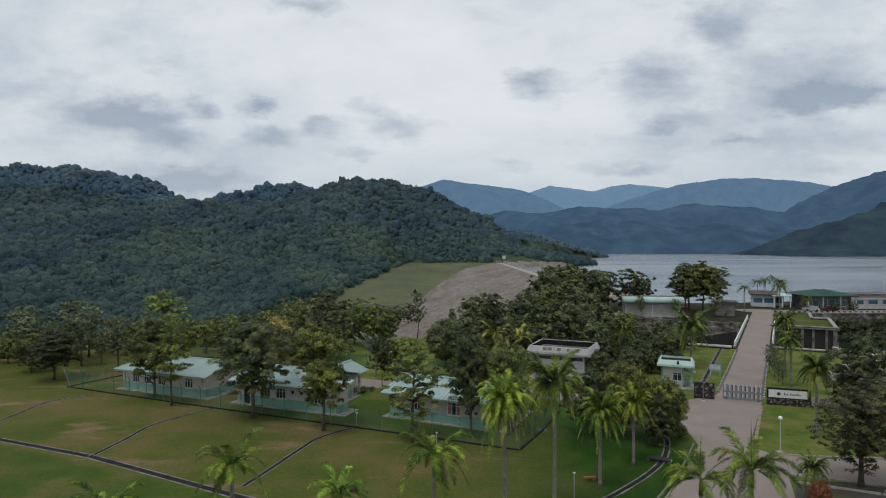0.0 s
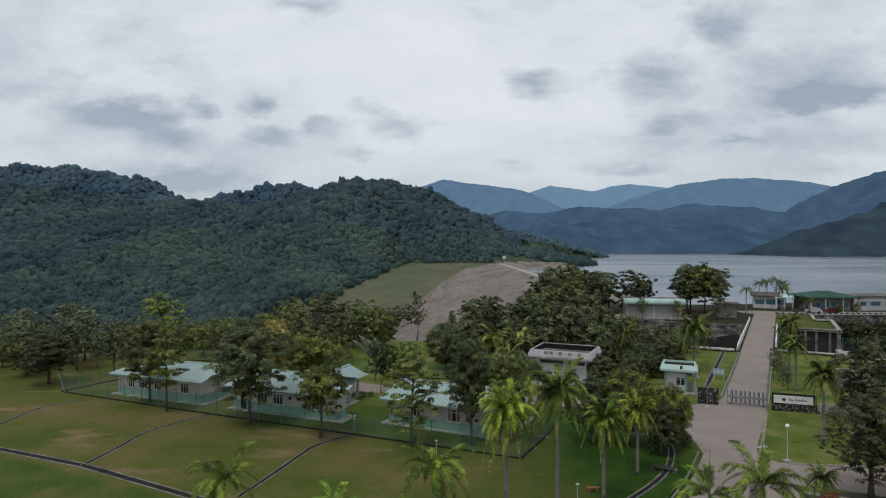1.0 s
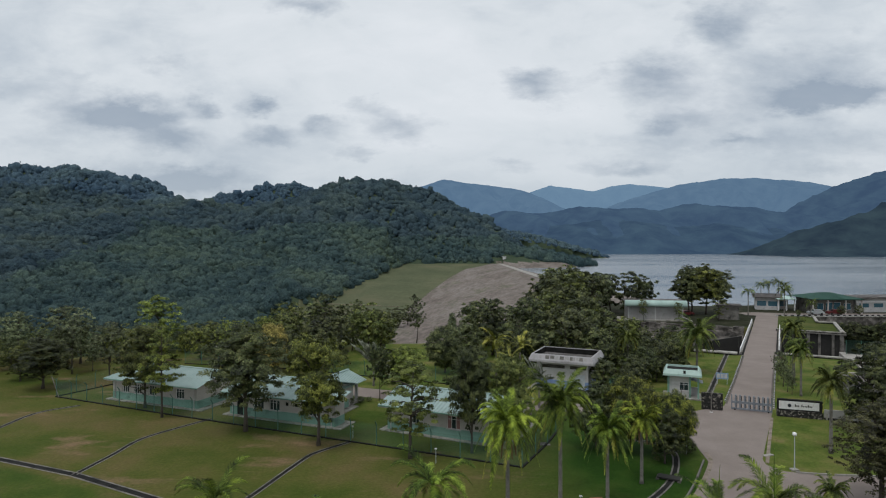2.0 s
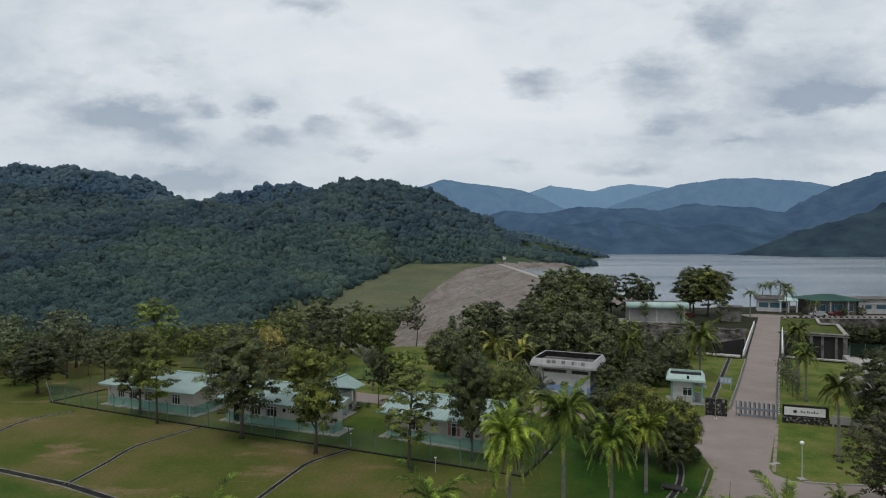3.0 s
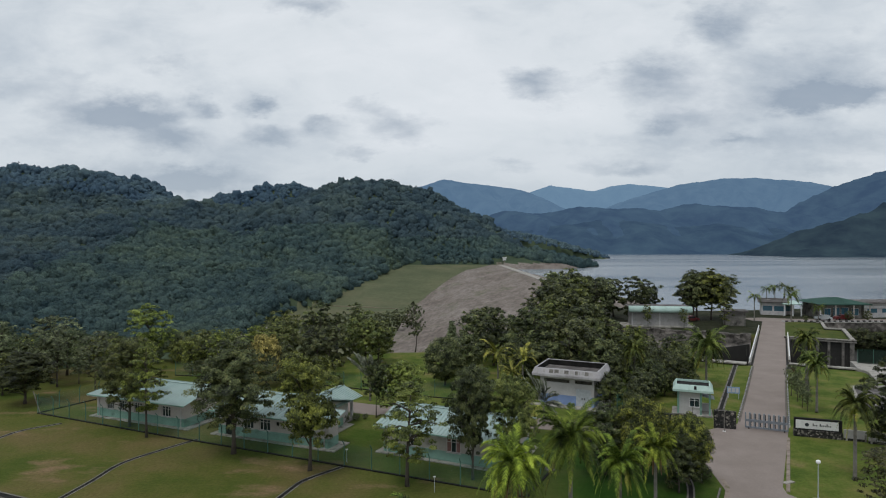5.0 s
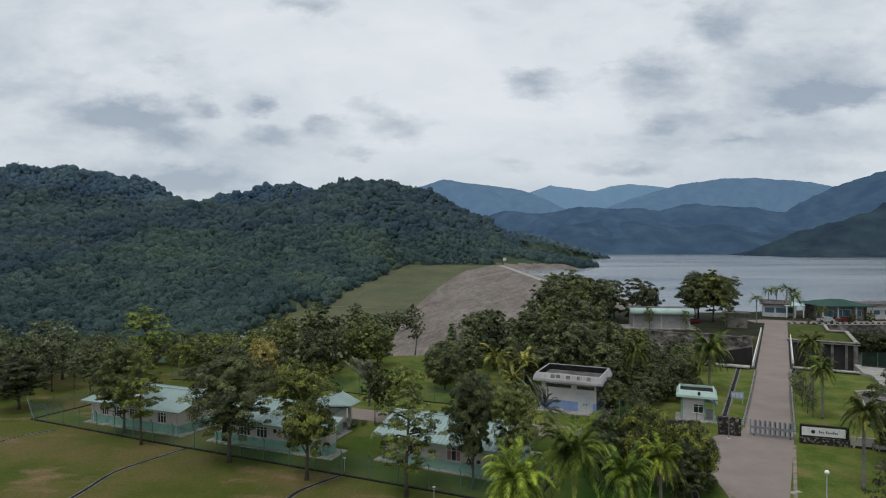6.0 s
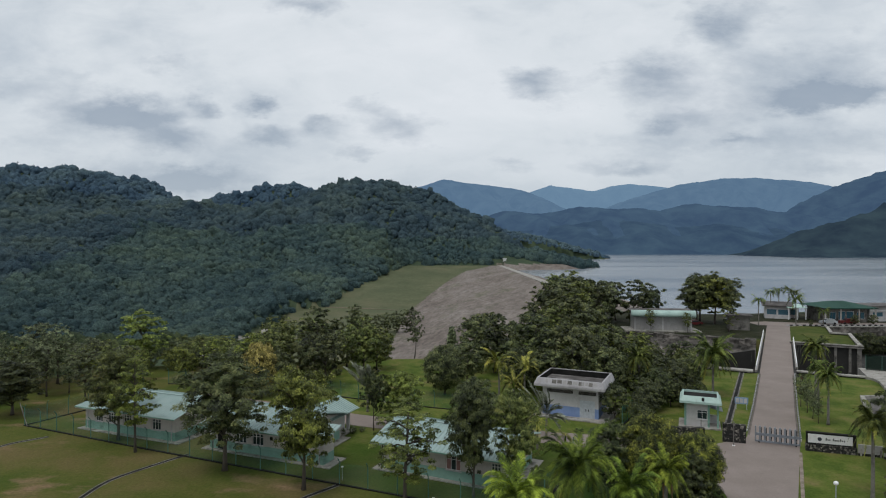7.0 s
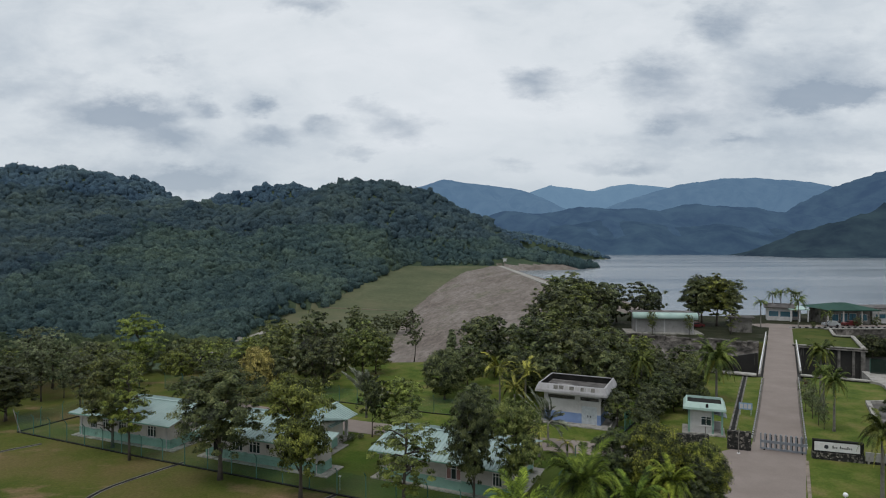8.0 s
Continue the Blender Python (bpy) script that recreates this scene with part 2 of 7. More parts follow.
M = {}
M["lawn"] = material("lawn_grass", lawn_look, 0.95, spec=0.1)
M["turf"] = material("short_bright_turf", mottled((0.040, 0.060, 0.011), (0.069, 0.084, 0.016), 0.4, 0.35, 0.5, 0.05, (0.110, 0.101, 0.031), 0.12), 0.95, spec=0.1)
M["slope"] = material("embankment_grass", mottled((0.077, 0.089, 0.048), (0.106, 0.113, 0.063), 0.04, 0.3, 0.5, 0.3, (0.123, 0.116, 0.069), 0.02), 0.95, spec=0.1)
M["rock"] = material("dam_riprap", rock_look, 0.95, spec=0.1)
M["floor"] = material("forest_undergrowth", mottled((0.040, 0.058, 0.036), (0.064, 0.086, 0.048), 0.06, 0.4, 0.6, 0.5), 0.95, spec=0.1)
M["gravel"] = material("tan_gravel_edge", mottled((0.17, 0.135, 0.108), (0.29, 0.24, 0.20), 1.2, 0.35, 0.4, 0.03, (0.10, 0.095, 0.05), 0.9), 0.95)
M["bermsoil"] = material("worn_berm_soil", mottled((0.114, 0.101, 0.062), (0.176, 0.145, 0.101), 0.2, 0.3), 0.95)
M["mud"] = material("lake_bed", mottled((0.10, 0.09, 0.07), (0.16, 0.14, 0.11), 0.2, 0.3), 0.9)
M["asphalt"] = material("weathered_asphalt", asphalt_look, 0.9, spec=0.2)
M["concrete"] = material("pale_concrete", mottled((0.264, 0.246, 0.220), (0.370, 0.352, 0.317), 0.6, 0.25, 0.3, 0.02, (0.106, 0.097, 0.079), 0.9), 0.9)
M["stained"] = material("algae_stained_concrete", stained_concrete, 0.9)
M["darkroad"] = material("dark_asphalt", mottled((0.032, 0.028, 0.025), (0.061, 0.054, 0.049), 0.35, 0.3, 0.3, 0.02, (0.100, 0.087, 0.077), 0.25, (0.55, 0.72)), 0.9)
# Bare soil with the roadside trees' shade put into its colour.
M["soil"] = material("shade_darkened_soil", mottled((0.030, 0.027, 0.018), (0.062, 0.054, 0.036), 0.5, 0.4, 0.5, 0.05, (0.050, 0.062, 0.018), 0.3), 0.95)
M["drain"] = material("drain_concrete", mottled((0.045, 0.042, 0.036), (0.12, 0.11, 0.095), 0.8, 0.3, 0.3, 0.02, (0.26, 0.24, 0.21), 0.5, (0.55, 0.7)), 0.95)
M["bank"] = material("weathered_rock_bank", bank_look, 0.95, spec=0.1)
M["rubble"] = material("rubble_masonry", rubble_look, 0.85)
M["render"] = material("beige_render", mottled((0.40, 0.37, 0.34), (0.50, 0.465, 0.43), 0.5, 0.12, 0.15, 0.01, (0.30, 0.27, 0.24), 0.5, (0.58, 0.8)), 0.85)
M["white"] = material("white_paint", mottled((0.62, 0.61, 0.60), (0.74, 0.73, 0.72), 0.6, 0.1, 0.15, 0.01, (0.35, 0.33, 0.31), 0.8, (0.56, 0.8)), 0.7)
M["pale"] = material("pale_grey_wall_paint", mottled((0.42, 0.405, 0.40), (0.54, 0.525, 0.52), 0.5, 0.15, 0.15, 0.01, (0.33, 0.31, 0.30), 0.7, (0.55, 0.8)), 0.8)
M["parapet"] = material("rain_greyed_white_paint", mottled((0.34, 0.325, 0.33), (0.44, 0.425, 0.43), 0.6, 0.18, 0.15, 0.01, (0.22, 0.205, 0.20), 0.9, (0.5, 0.75)), 0.8)
M["shedwall"] = material("grimy_pale_shed_paint", mottled((0.29, 0.28, 0.27), (0.38, 0.37, 0.355), 0.5, 0.2, 0.15, 0.01, (0.22, 0.21, 0.20), 0.7, (0.52, 0.75)), 0.8)
M["mint"] = material("mint_wall_paint", mottled((0.17, 0.30, 0.245), (0.24, 0.385, 0.32), 0.5, 0.15, 0.15, 0.01, (0.10, 0.15, 0.12), 0.6, (0.58, 0.8)), 0.8)
M["roof"] = material("mint_metal_roofing", mottled((0.260, 0.349, 0.326), (0.335, 0.423, 0.400), 0.35, 0.12, 0.1, 0.01, (0.233, 0.279, 0.251), 0.4, (0.56, 0.8)), 0.5, 0.1, 0.35)
M["fascia"] = material("mint_fascia_paint", mottled((0.344, 0.474, 0.426), (0.442, 0.565, 0.508), 0.6, 0.1, 0.1, 0.01, (0.229, 0.295, 0.253), 0.7, (0.58, 0.8)), 0.5)
M["darkgreen"] = material("deep_green_metal_roofing", mottled((0.026, 0.064, 0.050), (0.038, 0.086, 0.068), 0.4, 0.15), 0.8, 0.0, 0.15)
M["blue"] = material("blue_dado_paint", mottled((0.16, 0.23, 0.42), (0.22, 0.30, 0.50), 0.7, 0.15), 0.7)
M["galv"] = material("galvanised_steel", mottled((0.40, 0.43, 0.46), (0.52, 0.55, 0.58), 3.0, 0.1), 0.5, 0.15)
M["gatesteel"] = material("blue_grey_gate_paint", mottled((0.17, 0.19, 0.215), (0.25, 0.27, 0.30), 2.0, 0.15), 0.55, 0.2)
M["greensteel"] = material("green_painted_steel", mottled((0.055, 0.13, 0.10), (0.09, 0.19, 0.15), 3.0, 0.1), 0.6, 0.1)
M["black"] = material("black_coating", mottled((0.010, 0.010, 0.010), (0.026, 0.025, 0.023), 1.0, 0.2), 0.85, spec=0.1)
M["brick"] = material("terracotta_brick", mottled((0.20, 0.085, 0.05), (0.29, 0.13, 0.08), 2.0, 0.3), 0.9)
M["weathered"] = material("weathered_grey_concrete", mottled((0.12, 0.112, 0.10), (0.215, 0.20, 0.18), 0.8, 0.3, 0.3, 0.02, (0.05, 0.048, 0.042), 0.6, (0.5, 0.66)), 0.9)
M["kerbwhite"] = material("grimy_white_kerb_paint", mottled((0.34, 0.33, 0.32), (0.48, 0.47, 0.46), 1.0, 0.2), 0.8)
M["blackpaint"] = material("black_kerb_paint", mottled((0.02, 0.02, 0.02), (0.05, 0.05, 0.05), 2.0, 0.2), 0.8)
M["dull"] = material("grime_dark_roof_slab", mottled((0.05, 0.045, 0.042), (0.12, 0.11, 0.105), 0.5, 0.3, 0.2, 0.02, (0.28, 0.26, 0.25), 0.4), 0.9)
M["red"] = material("faded_red_curtain_cloth", mottled((0.24, 0.12, 0.11), (0.33, 0.19, 0.175), 3.0, 0.2), 0.8)
M["signblue"] = material("blue_signboard_paint", mottled((0.20, 0.29, 0.42), (0.26, 0.36, 0.50), 2.0, 0.1), 0.6)
M["gutterdirt"] = material("damp_gutter_dirt", mottled((0.075, 0.066, 0.056), (0.17, 0.145, 0.126), 0.9, 0.4, 0.4, 0.03), 0.95)
M["bark"] = material("grey_brown_bark", mottled((0.050, 0.042, 0.034), (0.12, 0.10, 0.082), 2.5, 0.4, 0.6, 0.03), 0.95)
M["palmbark"] = material("pale_palm_trunk", mottled((0.13, 0.12, 0.105), (0.24, 0.22, 0.195), 2.0, 0.3, 0.4, 0.02), 0.9)
M["husk"] = material("brown_dead_fronds", mottled((0.16, 0.10, 0.05), (0.26, 0.17, 0.09), 2.0, 0.3), 0.95)
M["red_car"] = material("red_car_paint", mottled((0.11, 0.016, 0.018), (0.13, 0.020, 0.020), 1.0), 0.3, 0.2, 0.6)
M["dark_car"] = material("dark_car_paint", mottled((0.03, 0.035, 0.05), (0.04, 0.045, 0.06), 1.0), 0.3, 0.3, 0.6)
M["silver_car"] = material("silver_car_paint", mottled((0.5, 0.52, 0.54), (0.56, 0.58, 0.60), 1.0), 0.3, 0.5, 0.6)
M["rubber"] = material("tyre_rubber", mottled((0.015, 0.015, 0.015), (0.03, 0.03, 0.03), 4.0), 0.9)
M["leaf_dark"] = leaf_material("dark_broad_leaves", (0.034, 0.046, 0.018), (0.080, 0.098, 0.033), (0.159, 0.162, 0.059))
M["leaf_deep"] = leaf_material("deep_green_leaves", (0.019, 0.029, 0.009), (0.050, 0.064, 0.020), (0.108, 0.114, 0.037))
M["leaf_mid"] = leaf_material("green_broad_leaves", (0.044, 0.063, 0.015), (0.111, 0.135, 0.034), (0.215, 0.222, 0.059))
M["leaf_tip"] = leaf_material("dark_leaves_with_yellow_tips", (0.024, 0.036, 0.008), (0.070, 0.088, 0.014), (0.300, 0.300, 0.040))
M["leaf_olive"] = leaf_material("olive_broad_leaves", (0.036, 0.050, 0.009), (0.116, 0.138, 0.026), (0.270, 0.280, 0.050))
M["leaf_fresh"] = leaf_material("fresh_green_leaves", (0.049, 0.072, 0.014), (0.127, 0.158, 0.033), (0.241, 0.262, 0.061))
M["leaf_yellow"] = leaf_material("yellow_green_leaves", (0.075, 0.108, 0.022), (0.175, 0.217, 0.040), (0.300, 0.330, 0.070))
M["leaf_gold"] = leaf_material("golden_flowering_leaves", (0.081, 0.072, 0.016), (0.232, 0.184, 0.044), (0.407, 0.313, 0.108))
M["leaf_grey"] = leaf_material("grey_green_thin_leaves", (0.060, 0.076, 0.036), (0.122, 0.142, 0.066), (0.205, 0.225, 0.112))
M["leaf_brown"] = leaf_material("brownish_thin_leaves", (0.028, 0.028, 0.011), (0.064, 0.062, 0.025), (0.125, 0.117, 0.048))
M["leaf_red"] = leaf_material("orange_red_shrub_leaves", (0.092, 0.028, 0.011), (0.221, 0.069, 0.023), (0.350, 0.129, 0.046))
M["frond"] = leaf_material("green_palm_fronds", (0.030, 0.055, 0.006), (0.097, 0.152, 0.015), (0.253, 0.317, 0.039), 0.75, clump=0.7)
M["frond_lime"] = leaf_material("lime_green_palm_fronds", (0.049, 0.078, 0.006), (0.155, 0.207, 0.017), (0.358, 0.396, 0.046), 0.75, clump=0.7)
M["frond_dark"] = leaf_material("dark_palm_fronds", (0.031, 0.051, 0.011), (0.083, 0.110, 0.020), (0.186, 0.202, 0.041), 0.75, clump=0.7)
M["frond_gold"] = leaf_material("yellowing_palm_fronds", (0.083, 0.097, 0.013), (0.175, 0.184, 0.024), (0.331, 0.294, 0.051), clump=0.7)
M["frond_grey"] = leaf_material("grey_green_fan_fronds", (0.110, 0.129, 0.083), (0.193, 0.212, 0.143), (0.304, 0.313, 0.230), clump=0.7)
# Distance haze is put into the canopy colours: bluer the farther off.
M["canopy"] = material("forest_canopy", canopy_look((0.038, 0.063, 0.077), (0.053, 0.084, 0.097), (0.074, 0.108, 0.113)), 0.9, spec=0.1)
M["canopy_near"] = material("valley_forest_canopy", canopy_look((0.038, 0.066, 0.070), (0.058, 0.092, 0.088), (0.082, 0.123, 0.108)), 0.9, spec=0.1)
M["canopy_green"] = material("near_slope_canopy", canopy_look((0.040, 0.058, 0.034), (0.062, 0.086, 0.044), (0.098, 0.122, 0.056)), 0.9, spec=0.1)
M["canopy_hazed"] = material("haze_tinted_upland_canopy", canopy_look((0.053, 0.088, 0.120), (0.068, 0.110, 0.144), (0.084, 0.131, 0.161)), 0.9, spec=0.1)


def plain_glass(name, tint, rough=0.05):
    m = bpy.data.materials.new(name)
    m.use_nodes = True
    n = Nodes(m.node_tree)
    n.add("ShaderNodeOutputMaterial", {"Surface": n.add("ShaderNodeBsdfPrincipled", {"Base Color": (*tint, 1), "Roughness": rough, "Specular IOR Level": 0.6}).outputs[0]})
    return m


M["glass"] = plain_glass("dark_window_glass", (0.03, 0.045, 0.05))
M["blueglass"] = plain_glass("blue_tinted_glass", (0.06, 0.14, 0.19))
M["opal"] = plain_glass("opal_lamp_globe", (0.85, 0.85, 0.83), 0.3)


def net_material(name, colour, cover):
    """Plastic-coated wire netting: mostly holes."""
    m = bpy.data.materials.new(name)
    m.use_nodes = True
    n = Nodes(m.node_tree)
    wire = n.add("ShaderNodeBsdfPrincipled", {"Base Color": (*colour, 1), "Roughness": 0.8, "Specular IOR Level": 0.1}).outputs[0]
    hole = n.add("ShaderNodeBsdfTransparent").outputs[0]
    n.add("ShaderNodeOutputMaterial", {"Surface": n.add("ShaderNodeMixShader", {0: cover, 1: hole, 2: wire}).outputs[0]})
    return m


M["net"] = net_material("green_chain_link", (0.07, 0.20, 0.155), 0.15)
M["mesh"] = net_material("teal_weld_mesh", (0.045, 0.21, 0.19), 0.42)
M["darkmesh"] = net_material("dark_green_mesh", (0.010, 0.022, 0.015), 0.92)


def water_material():
    m = bpy.data.materials.new("lake_water")
    m.use_nodes = True
    n = Nodes(m.node_tree)
    pos = n.add("ShaderNodeTexCoord").outputs["Object"]
    sq = n.add("ShaderNodeMapping", {"Vector": pos, "Scale": (0.25, 1.0, 1.0)}).outputs[0]
    h = n.noise(sq, 0.35, 4.0, 0.6)
    calm = n.ramp(n.noise(n.add("ShaderNodeMapping", {"Vector": pos, "Scale": (0.15, 1.0, 1.0)}).outputs[0], 0.012, 4.0), [(0.4, (0.16, 0.16, 0.16)), (0.6, (0.26, 0.26, 0.26))])
    bump = n.add("ShaderNodeBump", {"Height": h, "Strength": 0.25, "Distance": 0.3}).outputs[0]
    n.add("ShaderNodeOutputMaterial", {"Surface": n.add("ShaderNodeBsdfPrincipled", {"Base Color": (0.20, 0.225, 0.25, 1), "Roughness": calm, "Specular IOR Level": 0.5, "IOR": 1.33, "Normal": bump}).outputs[0]})
    return m


M["water"] = water_material()


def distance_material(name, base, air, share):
    """Far wooded ridges as a backdrop: part lit slope, part emission put in for miles of haze."""
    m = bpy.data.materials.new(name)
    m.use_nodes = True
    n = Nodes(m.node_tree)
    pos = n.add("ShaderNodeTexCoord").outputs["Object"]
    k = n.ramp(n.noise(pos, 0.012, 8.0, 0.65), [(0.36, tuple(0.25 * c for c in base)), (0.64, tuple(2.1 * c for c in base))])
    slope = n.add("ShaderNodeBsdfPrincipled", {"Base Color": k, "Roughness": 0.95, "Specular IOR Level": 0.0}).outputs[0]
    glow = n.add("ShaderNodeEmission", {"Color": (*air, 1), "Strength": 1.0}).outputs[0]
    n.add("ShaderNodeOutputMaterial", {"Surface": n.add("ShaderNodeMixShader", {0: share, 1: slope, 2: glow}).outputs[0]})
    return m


# Each glows with its air colour for haze, a larger share farther off.
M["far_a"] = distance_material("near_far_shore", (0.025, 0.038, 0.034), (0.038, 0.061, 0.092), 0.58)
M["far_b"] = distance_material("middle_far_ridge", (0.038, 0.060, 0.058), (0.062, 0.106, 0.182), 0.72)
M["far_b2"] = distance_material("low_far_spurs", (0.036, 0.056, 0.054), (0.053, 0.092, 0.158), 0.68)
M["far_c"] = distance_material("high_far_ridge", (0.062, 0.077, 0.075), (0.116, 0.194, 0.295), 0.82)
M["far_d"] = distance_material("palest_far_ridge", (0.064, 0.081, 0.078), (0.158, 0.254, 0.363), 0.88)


# ---------------- mesh helpers ----------------
class Shape:
    """Gathers boxes, prisms, tubes and single faces for one mesh."""

    def __init__(self):
        self.v, self.f, self.weld = [], [], False

    def faces(self, verts, faces):
        k = len(self.v)
        self.v += [tuple(map(float, p)) for p in verts]
        self.f += [tuple(i + k for i in f) for f in faces]
        return self

    def box(self, x0, x1, y0, y1, z0, z1):
        p = [(x, y, z) for z in (z0, z1) for x, y in ((x0, y0), (x1, y0), (x1, y1), (x0, y1))]
        return self.faces(p, [(3, 2, 1, 0), (4, 5, 6, 7), (0, 1, 5, 4), (1, 2, 6, 5), (2, 3, 7, 6), (3, 0, 4, 7)])

    def prism(self, poly, z0, z1):
        """poly runs counter-clockwise; z1 may be a list of heights."""
        n = len(poly)
        top = z1 if isinstance(z1, (list, tuple)) else [z1] * n
        bot = z0 if isinstance(z0, (list, tuple)) else [z0] * n
        p = [(x, y, z) for (x, y), z in zip(poly, bot)] + [(x, y, z) for (x, y), z in zip(poly, top)]
        return self.faces(p, [tuple(range(n - 1, -1, -1)), tuple(range(n, 2 * n))] + [(i, (i + 1) % n, n + (i + 1) % n, n + i) for i in range(n)])

    def tube(self, pts, radii, sides=7):
        pts = [Vector(p) for p in pts]
        ring = []
        for i, p in enumerate(pts):
            d = (pts[min(i + 1, len(pts) - 1)] - pts[max(i - 1, 0)]).normalized()
            a = d.orthogonal().normalized()
            b = d.cross(a)
            r = radii[i] if isinstance(radii, (list, tuple)) else radii
            ring.append([p + r * (math.cos(t) * a + math.sin(t) * b) for t in [2 * math.pi * k / sides for k in range(sides)]])
        v = [q for r in ring for q in r]
        f = [(i * sides + k, i * sides + (k + 1) % sides, (i + 1) * sides + (k + 1) % sides, (i + 1) * sides + k) for i in range(len(pts) - 1) for k in range(sides)]
        f += [tuple(range(sides - 1, -1, -1)), tuple((len(pts) - 1) * sides + k for k in range(sides))]
        return self.faces(v, f)

    def wall(self, length, y0, y1, z0, z1, holes=()):
        """A wall along x with openings (x0, x1, z0, z1) that go through it."""
        xs = sorted({0.0, length, *(h[0] for h in holes), *(h[1] for h in holes)})
        zs = sorted({z0, z1, *(min(max(h[2], z0), z1) for h in holes), *(min(max(h[3], z0), z1) for h in holes)})
        for a, b in zip(xs, xs[1:]):
            for c, d in zip(zs, zs[1:]):
                if not any(h[0] <= (a + b) / 2 <= h[1] and h[2] <= (c + d) / 2 <= h[3] for h in holes):
                    self.box(a, b, y0, y1, c, d)
        self.weld = True
        return self

    def mesh(self, name, mat, smooth=False):
        me = bpy.data.meshes.new(name)
        if self.weld:
            seen = {}
            idx = [seen.setdefault(tuple(round(c, 4) for c in p), len(seen)) for p in self.v]
            self.v, self.f = list(seen), [tuple(idx[i] for i in f) for f in self.f]
        me.from_pydata(self.v, [], self.f)
        me.materials.append(mat)
        if smooth:
            me.shade_smooth()
        me.update()
        return me


def part(name, shape, mat, parent=None, label="", smooth=False, m=None):
    """Links a shape as one mesh object under a thing or a part."""
    me = shape if isinstance(shape, bpy.types.Mesh) else shape.mesh(name, mat, smooth)
    ob = new(name, me)
    if parent is not None:
        ob.parent = parent
    if m is not None:
        ob.matrix_basis = m
    return tagged(ob, label)


def thing(name, m, label, category, group="", kind=""):
    ob = new(name)
    ob.empty_display_size = 0.3
    ob.matrix_basis = m
    return tagged(ob, label, category, group, kind)


def structure(name, shape, mat, label, category="", smooth=False):
    ob = part(name, shape, mat, None, label, smooth)
    return tagged(ob, category=category or name.replace("_", " "), kind="structure")


def array_mesh(name, verts, faces, mat, smooth=False):
    """A mesh from arrays of places and of equal faces."""
    verts, faces = np.asarray(verts, np.float32), np.asarray(faces, np.int32)
    me = bpy.data.meshes.new(name)
    k = faces.shape[1]
    me.vertices.add(len(verts))
    me.vertices.foreach_set("co", verts.ravel())
    me.loops.add(faces.size)
    me.loops.foreach_set("vertex_index", faces.ravel())
    me.polygons.add(len(faces))
    me.polygons.foreach_set("loop_start", np.arange(0, faces.size, k, dtype=np.int32))
    if smooth:
        me.polygons.foreach_set("use_smooth", np.ones(len(faces), bool))
    me.materials.append(mat)
    me.update(calc_edges=True)
    me.validate()
    return me


# The compound's own axes: the drive runs along v through the gate, u points to its right.
GATE = np.array([37.1, 75.0])
AXIS_U, AXIS_V = np.array([0.883, -0.469]), np.array([0.469, 0.883])
TURN_UV = math.degrees(math.atan2(-0.469, 0.883))


def uv(u, v):
    p = GATE + u * AXIS_U + v * AXIS_V
    return float(p[0]), float(p[1])


def at_uv(u, v, z=0.0, turn=0.0):
    return pose(*uv(u, v), z, 0, 0, TURN_UV + turn)


# ---------------- the land ----------------
RIDGES = (  # crest lines (x, y, z) and the fall per metre away from them
    (((-205, 980, 88), (-150, 910, 88), (-112, 900, 110), (-60, 900, 101), (-24, 895, 90), (29, 880, 65), (61, 860, 42), (74, 800, 10)), 0.36),
    (((60, 1150, 56), (92, 1150, 51), (123, 1150, 46), (155, 1150, 38), (186, 1150, 29), (229, 1150, 12), (271, 1150, 0), (310, 1160, -7)), 0.32),
    (((-440, 800, 62), (-360, 830, 72), (-279, 900, 70), (-205, 980, 90)), 0.25),
    (((-203, 980, 90), (-118, 650, 14), (-112, 446, -17), (-138, 369, -28), (-180, 300, -40)), 0.34),
    (((-440, 800, 62), (-330, 560, 10), (-300, 400, -24)), 0.22),
    (((-900, 1150, 172), (-800, 1100, 153), (-690, 1100, 150), (-635, 1100, 154), (-588, 1100, 144), (-548, 1100, 108), (-505, 1100, 74), (-478, 1180, 78), (-440, 1260, 122), (-390, 1270, 119), (-330, 1300, 149), (-250, 1260, 122), (-150, 1150, 95)), 0.55),
    (((-620, 800, 70), (-440, 800, 62)), 0.22),
    (((40, 664, 6), (110, 674, 4), (150, 692, -1)), 0.35),
)


def ridge_height(x, y):
    z = np.full(x.shape, -60.0)
    for line, fall in RIDGES:
        for (ax, ay, az), (bx, by, bz) in zip(line, line[1:]):
            dx, dy = bx - ax, by - ay
            k = np.clip(((x - ax) * dx + (y - ay) * dy) / (dx * dx + dy * dy), 0, 1)
            d = np.hypot(x - ax - k * dx, y - ay - k * dy)
            z = np.maximum(z, az + k * (bz - az) - fall * np.sqrt(d * d + 400.0) + fall * 20)
    return z


def wavy(x, y, size, seed):
    r = np.random.RandomState(seed)
    z = np.zeros(x.shape)
    for n in range(14):
        a, s, p = r.rand() * 6.283, size * (0.5 + 1.2 * r.rand()), r.rand() * 6.283
        z += np.sin((x * np.cos(a) + y * np.sin(a)) / s * 6.283 + p)
    return z / 4.0


